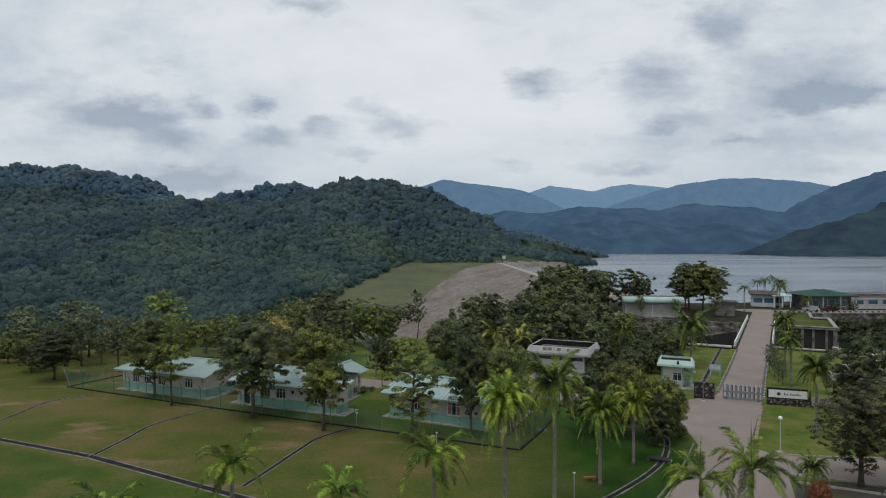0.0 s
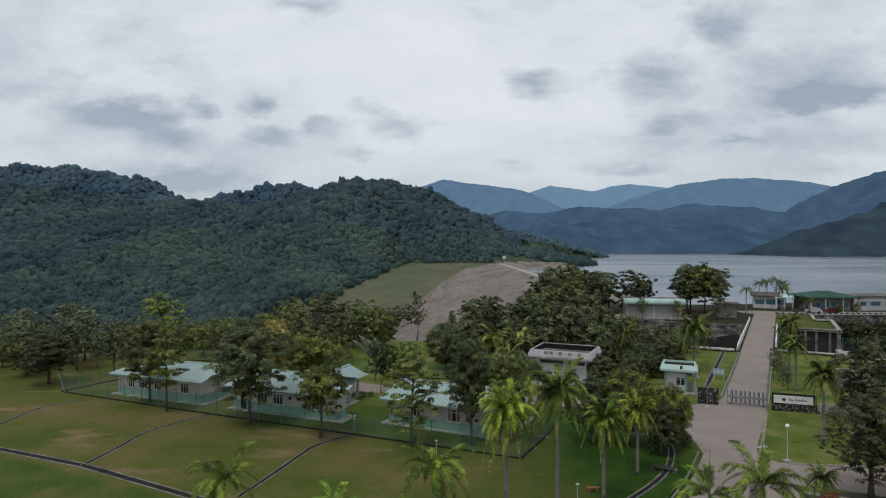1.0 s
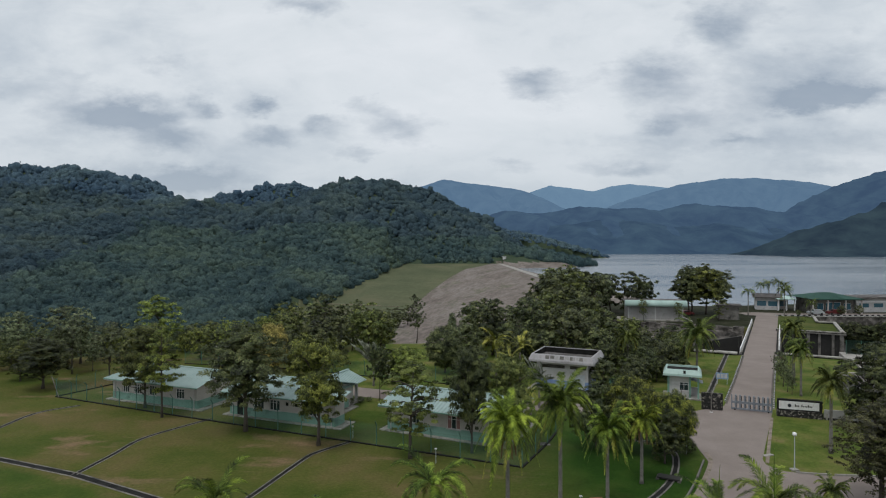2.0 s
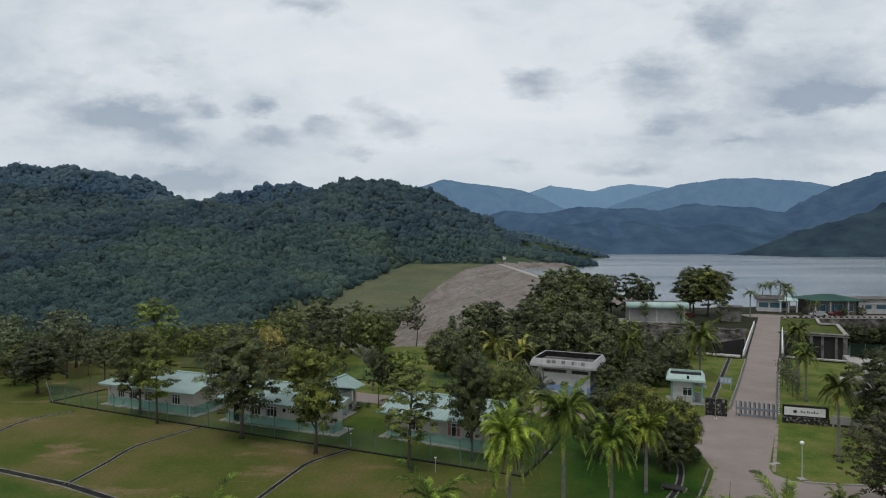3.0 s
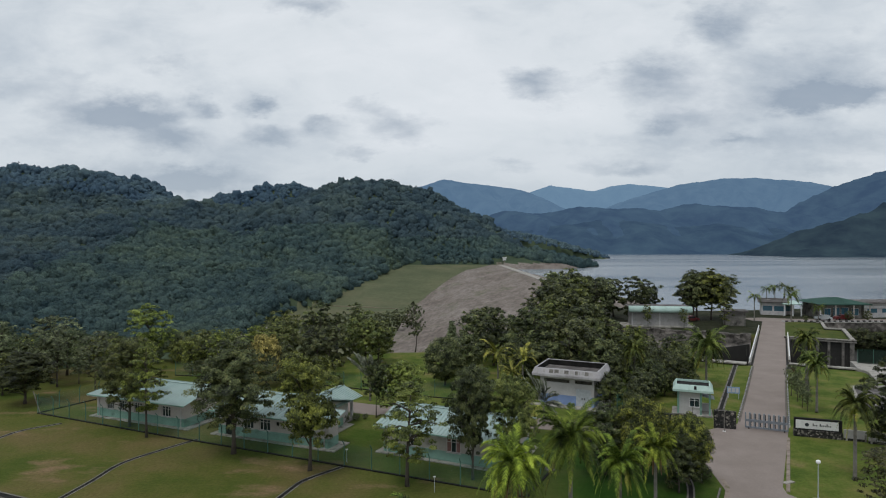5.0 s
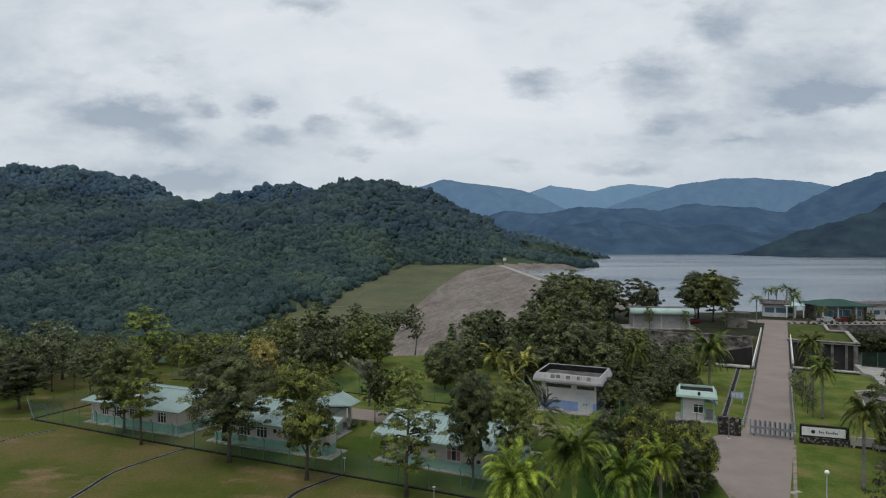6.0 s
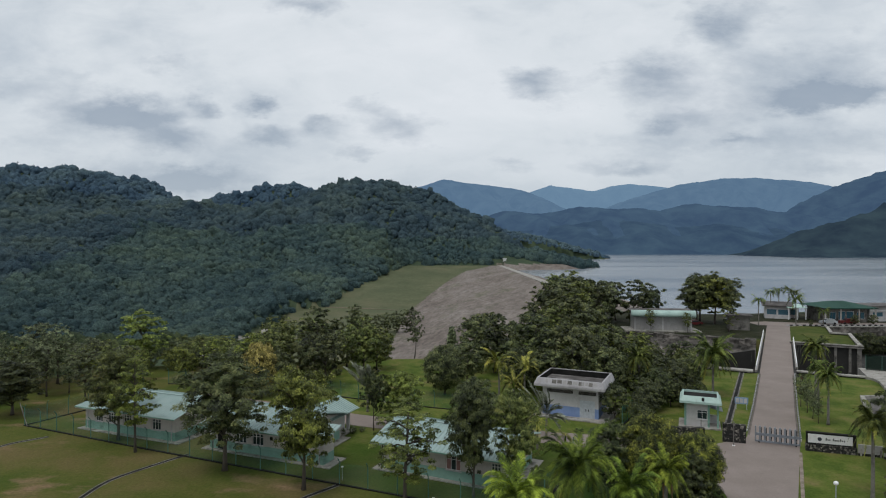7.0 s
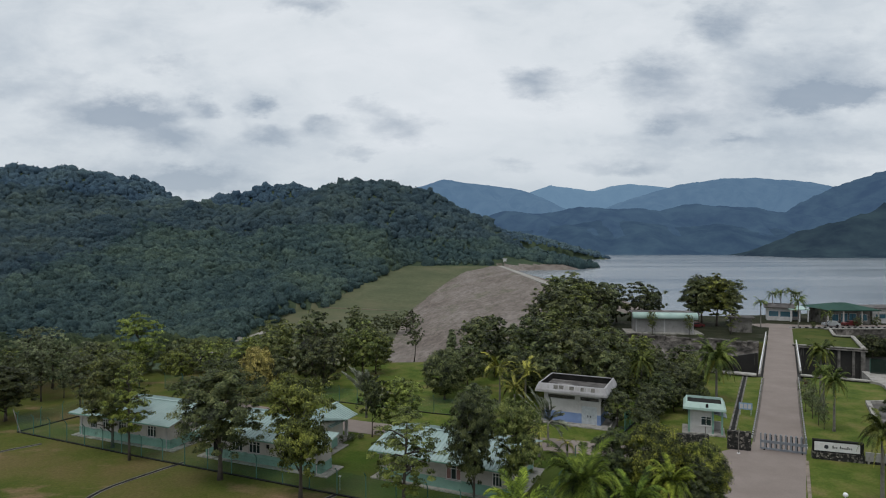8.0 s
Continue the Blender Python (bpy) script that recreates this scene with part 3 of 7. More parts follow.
def hill_height(x, y):
    h = ridge_height(x, y)
    h = h + np.clip((y - 330) / 400, 0, 1) * np.clip(h / 40, 0.12, 1) * np.where((x > 40) & (y > 1060), 2.0, 6.0) * wavy(x, y, 130.0, 3)
    h = h + np.clip((y - 380) / 200, 0, 1) * np.clip((h + 20) / 50, 0, 1) * np.where((x > 40) & (y > 1060), 0.6, 2.2) * wavy(x, y, 58.0, 9)
    east = np.interp(x, [-60, -5, 13, 29, 54, 70, 94, 118, 134, 174, 199, 223, 260], [200, 87, 74, 62, 49, 40, 12, -6, -10, -10, -10, -10, -10])
    h = np.where((y > 700) & (y < 1075), np.minimum(h, east), h)
    edge = np.interp(y, [300, 390, 408, 440, 453, 468, 510, 550, 597, 640], [-118, -121, -115, -112, -87, -84, -79, -64, -62, -57])
    h = np.where((y > 300) & (y < 645) & (x < 64), h - 1.2 * np.maximum(0, x - edge), h)
    return np.where((y >= 645) & (y < 800) & (x > -62) & (x < 64), np.minimum(h, 1.0 + 0.5 * (y - 645) + 1.0 * np.maximum(0, -52 - x)), h)


def rim(x):
    """Where the compound's level ground ends and falls to the valley."""
    return np.interp(x, [-400, -75, -56, -30, 8, 30, 46, 60, 64], [95, 101, 118, 121, 128, 190, 250, 290, 300])


def channel_depth(x, y):
    """The spillway channel crosses under the drive: 0 outside, 1 inside."""
    u = (x - GATE[0]) * AXIS_U[0] + (y - GATE[1]) * AXIS_U[1]
    v = (x - GATE[0]) * AXIS_V[0] + (y - GATE[1]) * AXIS_V[1]
    left = (v > 41.4) & (v < 79.3) & (u > -34) & (u < 3.4)
    right = ((v > 44.9) | (v > 37.0) & (u > 15.2)) & (v < np.maximum(112, 113.5 + 0.53 * (u - 12.6))) & (u > 3.3) & (u < 90)
    return (left | right).astype(float)


def dam_height(x, y):
    """The rock-faced dam: a crest that runs away from the compound, steeper on the water side."""
    mid = 52 + (640 - y) * 0.04
    belly = np.interp(y, [200, 300, 430, 475, 520, 560, 600, 630, 660], [0.8, 0.8, -0.6, 0.9, 2.8, 3.9, 4.2, 2.6, 0.0]) * np.clip((mid - 4 - x) / 25, 0, 1)
    return belly - 0.305 * np.maximum(0, mid - 4 - x) - 0.40 * np.maximum(0, x - mid - 5)


def land(x, y):
    x, y = np.asarray(x, float), np.asarray(y, float)
    hills = hill_height(x, y)
    down = np.minimum(0.0, -0.36 * (y - rim(x)))
    dam = dam_height(x, y) + np.where(y > 655, -99, 0)
    green = np.where(x < 64, -np.maximum(0, 640 - y) / 8.0, -99)
    west = np.maximum(np.maximum(down, np.where(y > 150, np.maximum(dam, green), -99)), np.interp(x, [-110, -62], [-33, -24.5]))
    shore = np.minimum(0.0, -0.22 * (y - 204 - 4 * np.sin(x / 17)))
    east = np.maximum(np.maximum(shore, np.where(y > 200, dam, -99)), -14)
    z = np.where(x < 60, west, east)
    z = np.where(y > 655, -14, z)
    z = np.maximum(z, np.where(y > 250, hills, -99))
    return z - 7.0 * channel_depth(x, y)


def build_ground():
    xs = np.unique(np.round(np.concatenate([np.linspace(-3500, -900, 14), np.arange(-900, -120, 13), np.arange(-120, 130, 1.6), np.arange(130, 420, 10), np.linspace(430, 4300, 24)]), 2))
    ys = np.unique(np.round(np.concatenate([np.linspace(-1500, -40, 14), np.arange(-40, 216, 1.6), np.arange(216, 700, 6), np.arange(700, 1420, 12), np.linspace(1450, 4600, 16)]), 2))
    gx, gy = np.meshgrid(xs, ys)
    gz = land(gx, gy)
    verts = np.stack([gx, gy, gz], -1).reshape(-1, 3)
    n, k = len(xs), np.arange((len(ys) - 1) * (len(xs) - 1))
    i = k // (n - 1) * n + k % (n - 1)
    faces = np.stack([i, i + 1, i + n + 1, i + n], -1)
    me = array_mesh("ground", verts, faces, M["lawn"], True)
    for key in ("slope", "rock", "floor", "mud"):
        me.materials.append(M[key])
    c = verts[faces].mean(1)
    x, y, z = c.T
    kind = np.zeros(len(faces), np.int32)
    hill = hill_height(x, y)
    kind[(y > rim(x) + 3) | (y > 205) | (x < -120) | (np.abs(x) > 400)] = 3
    dam = dam_height(x, y)
    kind[(y > 240) & (y < 662) & (x < 64) & (-np.maximum(0, 640 - y) / 8 > hill - 0.2) & (x > -150) & (z > -32.8) | (x > -75) & (x < 0) & (y > 200) & (y < 460) & (z < -20)] = 1
    kind[(y > rim(x) + 12) & (y < 655) & (x < 70) & (x > -90) & (dam > -np.maximum(0, 640 - y) / 8 + 0.6) & (z > -33.5) & (dam >= z - 0.8)] = 2
    kind[(x > 64) & (y > 205) & (z < -1.0) & (hill < z + 1)] = 4
    kind[(x > 50) & (x < 84) & (y > 215) & (y < 656) & (z > -9) & (z < 0.5)] = 2
    kind[(x > 56) & (x < 150) & (y > 600) & (y < 700) & (z < 1.5)] = 2
    me.polygons.foreach_set("material_index", kind)
    return tagged(new("ground", me), "mown lawns, grassy embankment, rock-faced dam and forest floor", "ground", kind="structure")


build_ground()

lake = Shape().faces([(63, 203, -4), (4200, 203, -4), (4200, 4500, -4), (63, 4500, -4)], [(0, 1, 2, 3)])
structure("water", lake, M["water"], "calm grey reservoir water reflecting an overcast sky", "reservoir")


# ---------------- far ridges ----------------
def far_ridge(line, far_y, mat, label, depth, seed, rough=5.0, foot=-6.0):
    """A wooded mountain range: crest points (x, z), its slope towards the lake, and rounded bumps of canopy."""
    xs = np.arange(line[0][0], line[-1][0], 9.0 if far_y < 2500 else 14.0)
    crest = np.interp(xs, [p[0] for p in line], [p[1] for p in line])
    r = np.random.RandomState(seed)
    ks = np.linspace(0, 1, 26)
    gx = np.repeat(xs[None], 26, 0)
    gy = far_y - depth * (1 - ks[:, None]) + 0 * gx
    spur = (0.20 * wavy(gx, gy * 0.5, 300.0, seed) + 0.10 * wavy(gx, gy * 0.4, 110.0, seed + 5)) * np.sin(np.pi * ks)[:, None]
    gz = foot + (crest[None] - foot) * np.clip(ks[:, None] ** 0.85 + spur * 0.8, 0, 1 - 0.45 * (1 - ks[:, None]))
    gz += (r.rand(*gz.shape) - 0.5) * rough * (ks[:, None] > 0.02) + 0.6 * rough * wavy(gx, gy, 60.0, seed + 1) * np.minimum(1, 3 * ks[:, None])
    back = np.stack([xs, np.full(len(xs), far_y + depth * 0.6), np.full(len(xs), foot)], -1)
    verts = np.concatenate([np.stack([gx, gy, gz], -1).reshape(-1, 3), back])
    n, rows = len(xs), 27
    k = np.arange((rows - 1) * (n - 1))
    i = k // (n - 1) * n + k % (n - 1)
    me = array_mesh("backdrop", verts, np.stack([i, i + 1, i + n + 1, i + n], -1), mat, True)
    return tagged(new("backdrop", me), label, "mountain range", kind="structure")


def seen_from_eye(points, d, base=22.4):
    """Crest points given as bearing and rise (tangents) turned into metres at the distance d."""
    return [(a * (d - 9.4) + 0.2, base + b * (d - 9.4)) for a, b in points]


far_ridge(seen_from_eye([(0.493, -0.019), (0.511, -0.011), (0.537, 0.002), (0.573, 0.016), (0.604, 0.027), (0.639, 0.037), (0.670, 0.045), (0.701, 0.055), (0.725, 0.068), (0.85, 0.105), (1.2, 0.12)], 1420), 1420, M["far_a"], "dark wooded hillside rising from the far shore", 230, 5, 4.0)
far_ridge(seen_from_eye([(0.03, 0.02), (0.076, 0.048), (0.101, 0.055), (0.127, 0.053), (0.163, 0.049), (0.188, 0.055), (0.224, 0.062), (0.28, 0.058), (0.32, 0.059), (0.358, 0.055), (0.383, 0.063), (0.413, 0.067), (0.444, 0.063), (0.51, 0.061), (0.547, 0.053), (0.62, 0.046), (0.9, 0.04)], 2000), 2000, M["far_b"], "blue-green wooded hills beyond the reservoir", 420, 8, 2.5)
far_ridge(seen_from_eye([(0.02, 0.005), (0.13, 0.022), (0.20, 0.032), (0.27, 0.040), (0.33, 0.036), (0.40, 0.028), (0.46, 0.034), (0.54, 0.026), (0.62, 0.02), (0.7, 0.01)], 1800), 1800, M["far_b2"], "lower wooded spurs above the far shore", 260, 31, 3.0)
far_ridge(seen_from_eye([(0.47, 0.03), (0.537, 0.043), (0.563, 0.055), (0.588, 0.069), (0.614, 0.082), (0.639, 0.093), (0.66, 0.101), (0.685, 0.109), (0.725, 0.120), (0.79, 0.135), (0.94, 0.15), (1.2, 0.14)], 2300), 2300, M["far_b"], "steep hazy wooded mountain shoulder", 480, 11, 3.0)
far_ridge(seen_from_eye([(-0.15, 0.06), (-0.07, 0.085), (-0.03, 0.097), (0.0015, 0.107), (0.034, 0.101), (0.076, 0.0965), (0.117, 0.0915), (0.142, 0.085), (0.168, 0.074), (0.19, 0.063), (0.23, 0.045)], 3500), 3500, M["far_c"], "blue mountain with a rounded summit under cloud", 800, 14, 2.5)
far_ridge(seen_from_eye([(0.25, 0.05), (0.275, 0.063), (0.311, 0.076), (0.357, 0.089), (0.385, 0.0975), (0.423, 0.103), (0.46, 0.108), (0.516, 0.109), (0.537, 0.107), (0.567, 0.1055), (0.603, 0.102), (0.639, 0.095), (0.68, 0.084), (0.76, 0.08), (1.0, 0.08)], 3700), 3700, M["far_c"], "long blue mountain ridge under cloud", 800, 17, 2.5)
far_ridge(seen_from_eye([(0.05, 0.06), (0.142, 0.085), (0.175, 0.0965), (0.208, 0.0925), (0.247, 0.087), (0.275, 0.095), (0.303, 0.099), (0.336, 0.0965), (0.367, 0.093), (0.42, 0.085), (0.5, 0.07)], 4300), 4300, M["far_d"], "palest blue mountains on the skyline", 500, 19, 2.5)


# ---------------- forest on the near hills ----------------
def ball(levels):
    bm = bmesh.new()
    bmesh.ops.create_icosphere(bm, subdivisions=levels + 1, radius=1.0)
    v = np.array([tuple(p.co) for p in bm.verts])
    f = np.array([[p.index for p in q.verts] for q in bm.faces])
    bm.free()
    return v, f


def dome():
    """The upper part of a ball: one crown seen from above and from the side."""
    v, f = ball(1)
    f = f[v[f].mean(1)[:, 2] > -0.42]
    used = np.unique(f)
    return v[used], np.searchsorted(used, f)


def canopy(name, spots, heights, clumps, label, seed, mat="canopy", leaf=1.0):
    """Many crowns in one mesh: lumpy rounded domes with small leaf clumps that break their outline."""
    r = np.random.RandomState(seed)
    v, f = dome()
    n = len(spots)
    size = heights[:, None] * np.stack([0.54 + 0.30 * r.rand(n), 0.54 + 0.30 * r.rand(n), 0.56 + 0.30 * r.rand(n)], -1)
    middle = spots + np.array([0, 0, 1.0]) * (heights * 0.12)[:, None]
    core = v[None] * (1.0 + 0.46 * (r.rand(n, len(v), 1) - 0.5)) * size[:, None] * 0.95 + middle[:, None]
    tris = (f[None] + (np.arange(n) * len(v))[:, None, None]).reshape(-1, 3)
    d = r.randn(n, clumps, 3)
    d[..., 2] = np.abs(d[..., 2]) * 0.9 + 0.1
    d[..., 1] -= 0.5
    d /= np.linalg.norm(d, axis=-1, keepdims=True)
    p = middle[:, None] + d * size[:, None] * (0.86 + 0.20 * r.rand(n, clumps, 1))
    nor = d + np.array([0, -0.1, 0.35]) + 0.30 * r.randn(n, clumps, 3)
    a = np.cross(nor, r.randn(n, clumps, 3))
    a /= np.linalg.norm(a, axis=-1, keepdims=True)
    b = np.cross(nor / np.linalg.norm(nor, axis=-1, keepdims=True), a)
    k = leaf * heights[:, None, None] * (0.08 + 0.12 * r.rand(n, clumps, 1))
    q = np.stack([p - a * k - b * k * 0.7, p - a * k * 0.6 + b * k * 0.8, p + a * k * 1.1 + d * k * 0.3], 2).reshape(-1, 3)
    o = n * len(v) + 3 * np.arange(n * clumps)[:, None]
    me = array_mesh(name, np.concatenate([core.reshape(-1, 3), q]), np.concatenate([tris, o + np.array([0, 1, 2])]), M[mat], True)
    return tagged(new(name, me), label, "forest", kind="stuff")


def scatter(x0, x1, y0, y1, step, seed, keep):
    r = np.random.RandomState(seed)
    gx, gy = np.meshgrid(np.arange(x0, x1, step), np.arange(y0, y1, step))
    x = (gx + (r.rand(*gx.shape) - 0.5) * step * 1.1).ravel()
    y = (gy + (r.rand(*gy.shape) - 0.5) * step * 1.1).ravel()
    ok = keep(x, y)
    x, y = x[ok], y[ok]
    return np.stack([x, y, land(x, y)], -1), r


def in_view(x, y):
    return np.abs(x) < 0.80 * y + 20


def on_hill(x, y):
    h = hill_height(x, y)
    z = land(x, y)
    green = (x > -150) & (x < 64) & (y > 240) & (y < 652) & (-np.maximum(0, 640 - y) / 8 > h - 0.2)
    behind = (x < -520) & (y > 1150) | (x > -150) & (x < 40) & (y > 965)
    return in_view(x, y) & ~green & ~behind & (z > -36) & ((z > -3.5) | (x < 60)) & ((x < 50) | (y > 657))


def crown_heights(r, n, low, spread):
    """Mostly level canopy with a few tall trees standing out of it."""
    return (low + spread * r.rand(n)) * np.where(r.rand(n) < 0.06, 1.75, 1.0)


near_wood, rr = scatter(-330, 170, 125, 700, 4.5, 21, lambda x, y: on_hill(x, y) & ((hill_height(x, y) > land(x, y) - 0.4) | (x < -75)) & (y > rim(x) + 25))
close = near_wood[:, 1] < 345
mid_wood, close_wood = near_wood[~close], near_wood[close]
canopy("forest", mid_wood, crown_heights(rr, len(mid_wood), 3.1, 2.8) * np.where(mid_wood[:, 0] > 40, 1.3, 1.0), 11, "dense dark green rainforest on the valley side", 22, "canopy_near")
canopy("forest", close_wood, crown_heights(rr, len(close_wood), 3.0, 3.0), 70, "leafy green trees on the valley's near slope", 29, "canopy_green", 0.55)
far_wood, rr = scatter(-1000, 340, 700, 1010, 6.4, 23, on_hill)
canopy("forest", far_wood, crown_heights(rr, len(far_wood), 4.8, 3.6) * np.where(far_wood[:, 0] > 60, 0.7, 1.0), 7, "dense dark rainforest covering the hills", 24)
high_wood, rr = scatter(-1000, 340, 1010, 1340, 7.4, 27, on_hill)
canopy("forest", high_wood, crown_heights(rr, len(high_wood), 5.2, 4.0) * np.where(high_wood[:, 0] > 60, 0.62, 1.0), 5, "rainforest on the high ridge behind, tinted blue for haze", 28, "canopy_hazed")
left_wood, rr = scatter(-560, -325, 260, 700, 5.8, 25, on_hill)
canopy("forest", left_wood, crown_heights(rr, len(left_wood), 4.2, 3.2), 12, "dense dark rainforest on the lower hillside", 26)


# ---------------- trees ----------------
def leaf_cloud(r, centres, radii, per, size, flat=1.0):
    """Leaf tufts on the shells of lumps, one small pointed face each."""
    c = np.repeat(centres, per, 0)
    rad = np.repeat(radii, per)
    d = r.randn(len(c), 3)
    d[:, 2] = np.abs(d[:, 2]) * 0.9 + d[:, 2] * 0.35
    d /= np.linalg.norm(d, axis=1)[:, None]
    k = 0.45 + 0.62 * r.rand(len(c)) ** 0.6
    p = c + d * (rad * k)[:, None] * np.array([1, 1, flat])
    heart = centres.mean(0) - np.array([0, 0, 0.08])
    out = (p - heart) / (np.linalg.norm(p - heart, axis=1)[:, None] + 1e-6)
    n = 0.55 * d + 0.75 * out + 0.42 * r.randn(len(c), 3) + np.array([0, 0, 0.25])
    n /= np.linalg.norm(n, axis=1)[:, None]
    a = np.cross(n, r.randn(len(c), 3))
    a /= np.linalg.norm(a, axis=1)[:, None] + 1e-9
    b = np.cross(n, a)
    s = (size * (0.6 + 0.8 * r.rand(len(c))))[:, None]
    q = np.stack([p - a * s - b * s * 0.55, p - a * s * 0.7 + b * s * 0.6, p + a * s + n * s * 0.2], 1)
    return q.reshape(-1, 3), np.arange(len(c) * 3).reshape(-1, 3)


def crown_lumps(r, form, count):
    """Lump centres and radii of a crown for a tree one metre high."""
    pts, rad = [], []
    if form == "layered":
        for k, z in enumerate((0.30, 0.43, 0.56, 0.68, 0.80, 0.90, 0.97)):
            reach = (0.20, 0.36, 0.40, 0.36, 0.28, 0.19, 0.09)[k]
            for arm in range(5):
                b = arm * 1.257 + k * 0.6 + 0.3 * r.randn()
                for j in range(max(1, int(count * reach / 9))):
                    d = reach * (0.3 + 0.7 * r.rand())
                    a = b + 0.45 * r.randn()
                    pts.append((d * math.cos(a), d * math.sin(a), z + 0.02 * r.randn() + 0.10 * d))
                    rad.append(0.034 + 0.034 * r.rand())
        return np.array(pts), np.array(rad)
    low, wide, tall, small = {"broad": (0.24, 0.35, 1.0, 0.090), "full": (0.06, 0.37, 1.0, 0.088), "round": (0.08, 0.44, 1.0, 0.10), "tall": (0.20, 0.25, 1.0, 0.090),
                              "thin": (0.26, 0.27, 1.0, 0.05), "airy": (0.20, 0.28, 1.0, 0.05), "spire": (0.12, 0.16, 1.0, 0.07), "bush": (0.0, 0.60, 1.0, 0.13), "spread": (0.42, 0.52, 1.0, 0.085)}[form]
    mid, half = (low + tall) / 2, (tall - low) / 2
    lean = r.randn(2) * 0.03
    bulge = [(r.rand() * 6.283, 0.75 + 0.45 * r.rand(), r.rand()) for _ in range(5)]
    if form in ("broad", "full", "tall", "thin", "airy", "spread"):
        # boughs: rounded masses of foliage set through an egg-shaped crown, with gaps between them
        boughs = {"broad": 30, "full": 34, "tall": 26, "spread": 22, "thin": 24, "airy": 34}[form]
        for j in range(boughs):
            a = j * 2.399 + 0.5 * r.randn()
            up = -0.90 + 1.80 * (j + 0.5) / boughs + 0.14 * r.randn()
            girth = math.sqrt(max(0.08, 1 - min(1, abs(up + 0.05)) ** 2.6)) * (0.84 + 0.32 * r.rand())
            out = (0.66 if j % 4 else 0.25) * girth * wide
            c = np.array([out * math.cos(a) + lean[0], out * math.sin(a) + lean[1], mid + half * up * 0.86])
            size = (0.46 + 0.18 * r.rand()) * wide * (0.70 + 0.30 * girth) * (1.25 if form in ("thin", "airy") else 1.0)
            for _ in range(count // boughs + 1):
                d = r.randn(3)
                d /= np.linalg.norm(d)
                d[2] = abs(d[2]) * 0.75 if r.rand() < 0.65 else d[2]
                k = size * (0.45 + 0.55 * r.rand() ** 0.5)
                pts.append(tuple(c + d * k * np.array([1, 1, 0.85])))
                rad.append(small * (0.32 + 0.42 * r.rand()))
        return np.array(pts), np.array(rad)
    while len(pts) < count:
        d = r.randn(3)
        d /= np.linalg.norm(d)
        k = 0.35 + 0.6 * r.rand() ** (0.25 if form in ("bush", "round") else 0.5)
        z = d[2] * k
        w = wide * (1.0 - (0.45 * (z + 1) / 2 if form == "spire" else 0.0))
        a = math.atan2(d[1], d[0])
        grow = 1.0 + 0.22 * sum(math.cos(a - b) * (g - 0.9) for b, g, _ in bulge)
        pts.append((d[0] * k * w * grow + lean[0] * z, d[1] * k * w * grow + lean[1] * z, mid + half * z * (0.93 + 0.1 * math.sin(3 * a))))
        rad.append(small * (0.55 + 0.6 * r.rand()))
    return np.array(pts), np.array(rad)


TREE_MESHES = {}


def tree_meshes(form, leaf, variant, fine):
    """Trunk and crown for a tree one metre high, kept to be shared."""
    key = (form, leaf, variant, fine)
    if key in TREE_MESHES:
        return TREE_MESHES[key]
    r = np.random.RandomState(sum(map(ord, form)) * 7 + variant * 131)
    count, per, size = {3: (380, 90, 0.0102), 2: (270, 66, 0.0142), 1: (150, 46, 0.0190), 0: (92, 38, 0.0256)}[fine]
    if form in ("thin", "airy"):
        count, per, size = (int(count * 2.3), int(per * 0.62), size * 0.58) if fine > 1 else (int(count * 1.5), int(per * 0.46), size * 0.84)
    if form in ("bush", "round"):
        count, size = int(count * (1.35 if fine > 1 else 0.95)), size * 1.12
    if form == "layered":
        count = int(count * 0.42)
    pts, rad = crown_lumps(r, form, count)
    v, f = leaf_cloud(r, pts, rad, per, size, 0.45 if form == "layered" else 0.85)
    crown = array_mesh("crown", v, f, M[leaf])
    s = Shape()
    top = {"layered": 0.93, "spire": 0.9, "tall": 0.8, "thin": 0.8, "airy": 0.8, "broad": 0.62, "full": 0.6, "spread": 0.55, "round": 0.5, "bush": 0.3}[form]
    bend = r.randn(2) * 0.018
    stem = [(bend[0] * math.sin(4 * k), bend[1] * math.sin(3 * k + 1) - bend[1] * math.sin(1), top * k) for k in np.linspace(0, 1, 8)]
    wide = {"bush": 0.02, "thin": 0.016, "spire": 0.018}.get(form, 0.022)
    s.tube(stem, [wide * (1.25 if k == 0 else 1.0 - 0.8 * k / 7) for k in range(8)], 7)
    order = r.permutation(len(pts))[: {3: 26, 2: 22, 1: 14, 0: 7}[fine]]
    for i in order:
        x, y, z = pts[i]
        base = max(min(z - 0.35 * math.hypot(x, y) - 0.06, top * 0.95), 0.04 if form == "bush" else 0.16)
        if form == "layered":
            base = min(z - 0.02, top)
        k = base / top * 7
        j = min(int(k), 6)
        p0 = Vector(stem[j]).lerp(Vector(stem[j + 1]), min(k - j, 1))
        p2 = Vector((x, y, z))
        p1 = p0.lerp(p2, 0.5) + Vector((0, 0, 0.03))
        s.tube([p0, p1, p2], [wide * 0.42, wide * 0.26, wide * 0.08], 5)
    TREE_MESHES[key] = (s.mesh("trunk", M["bark"], True), crown)
    return TREE_MESHES[key]


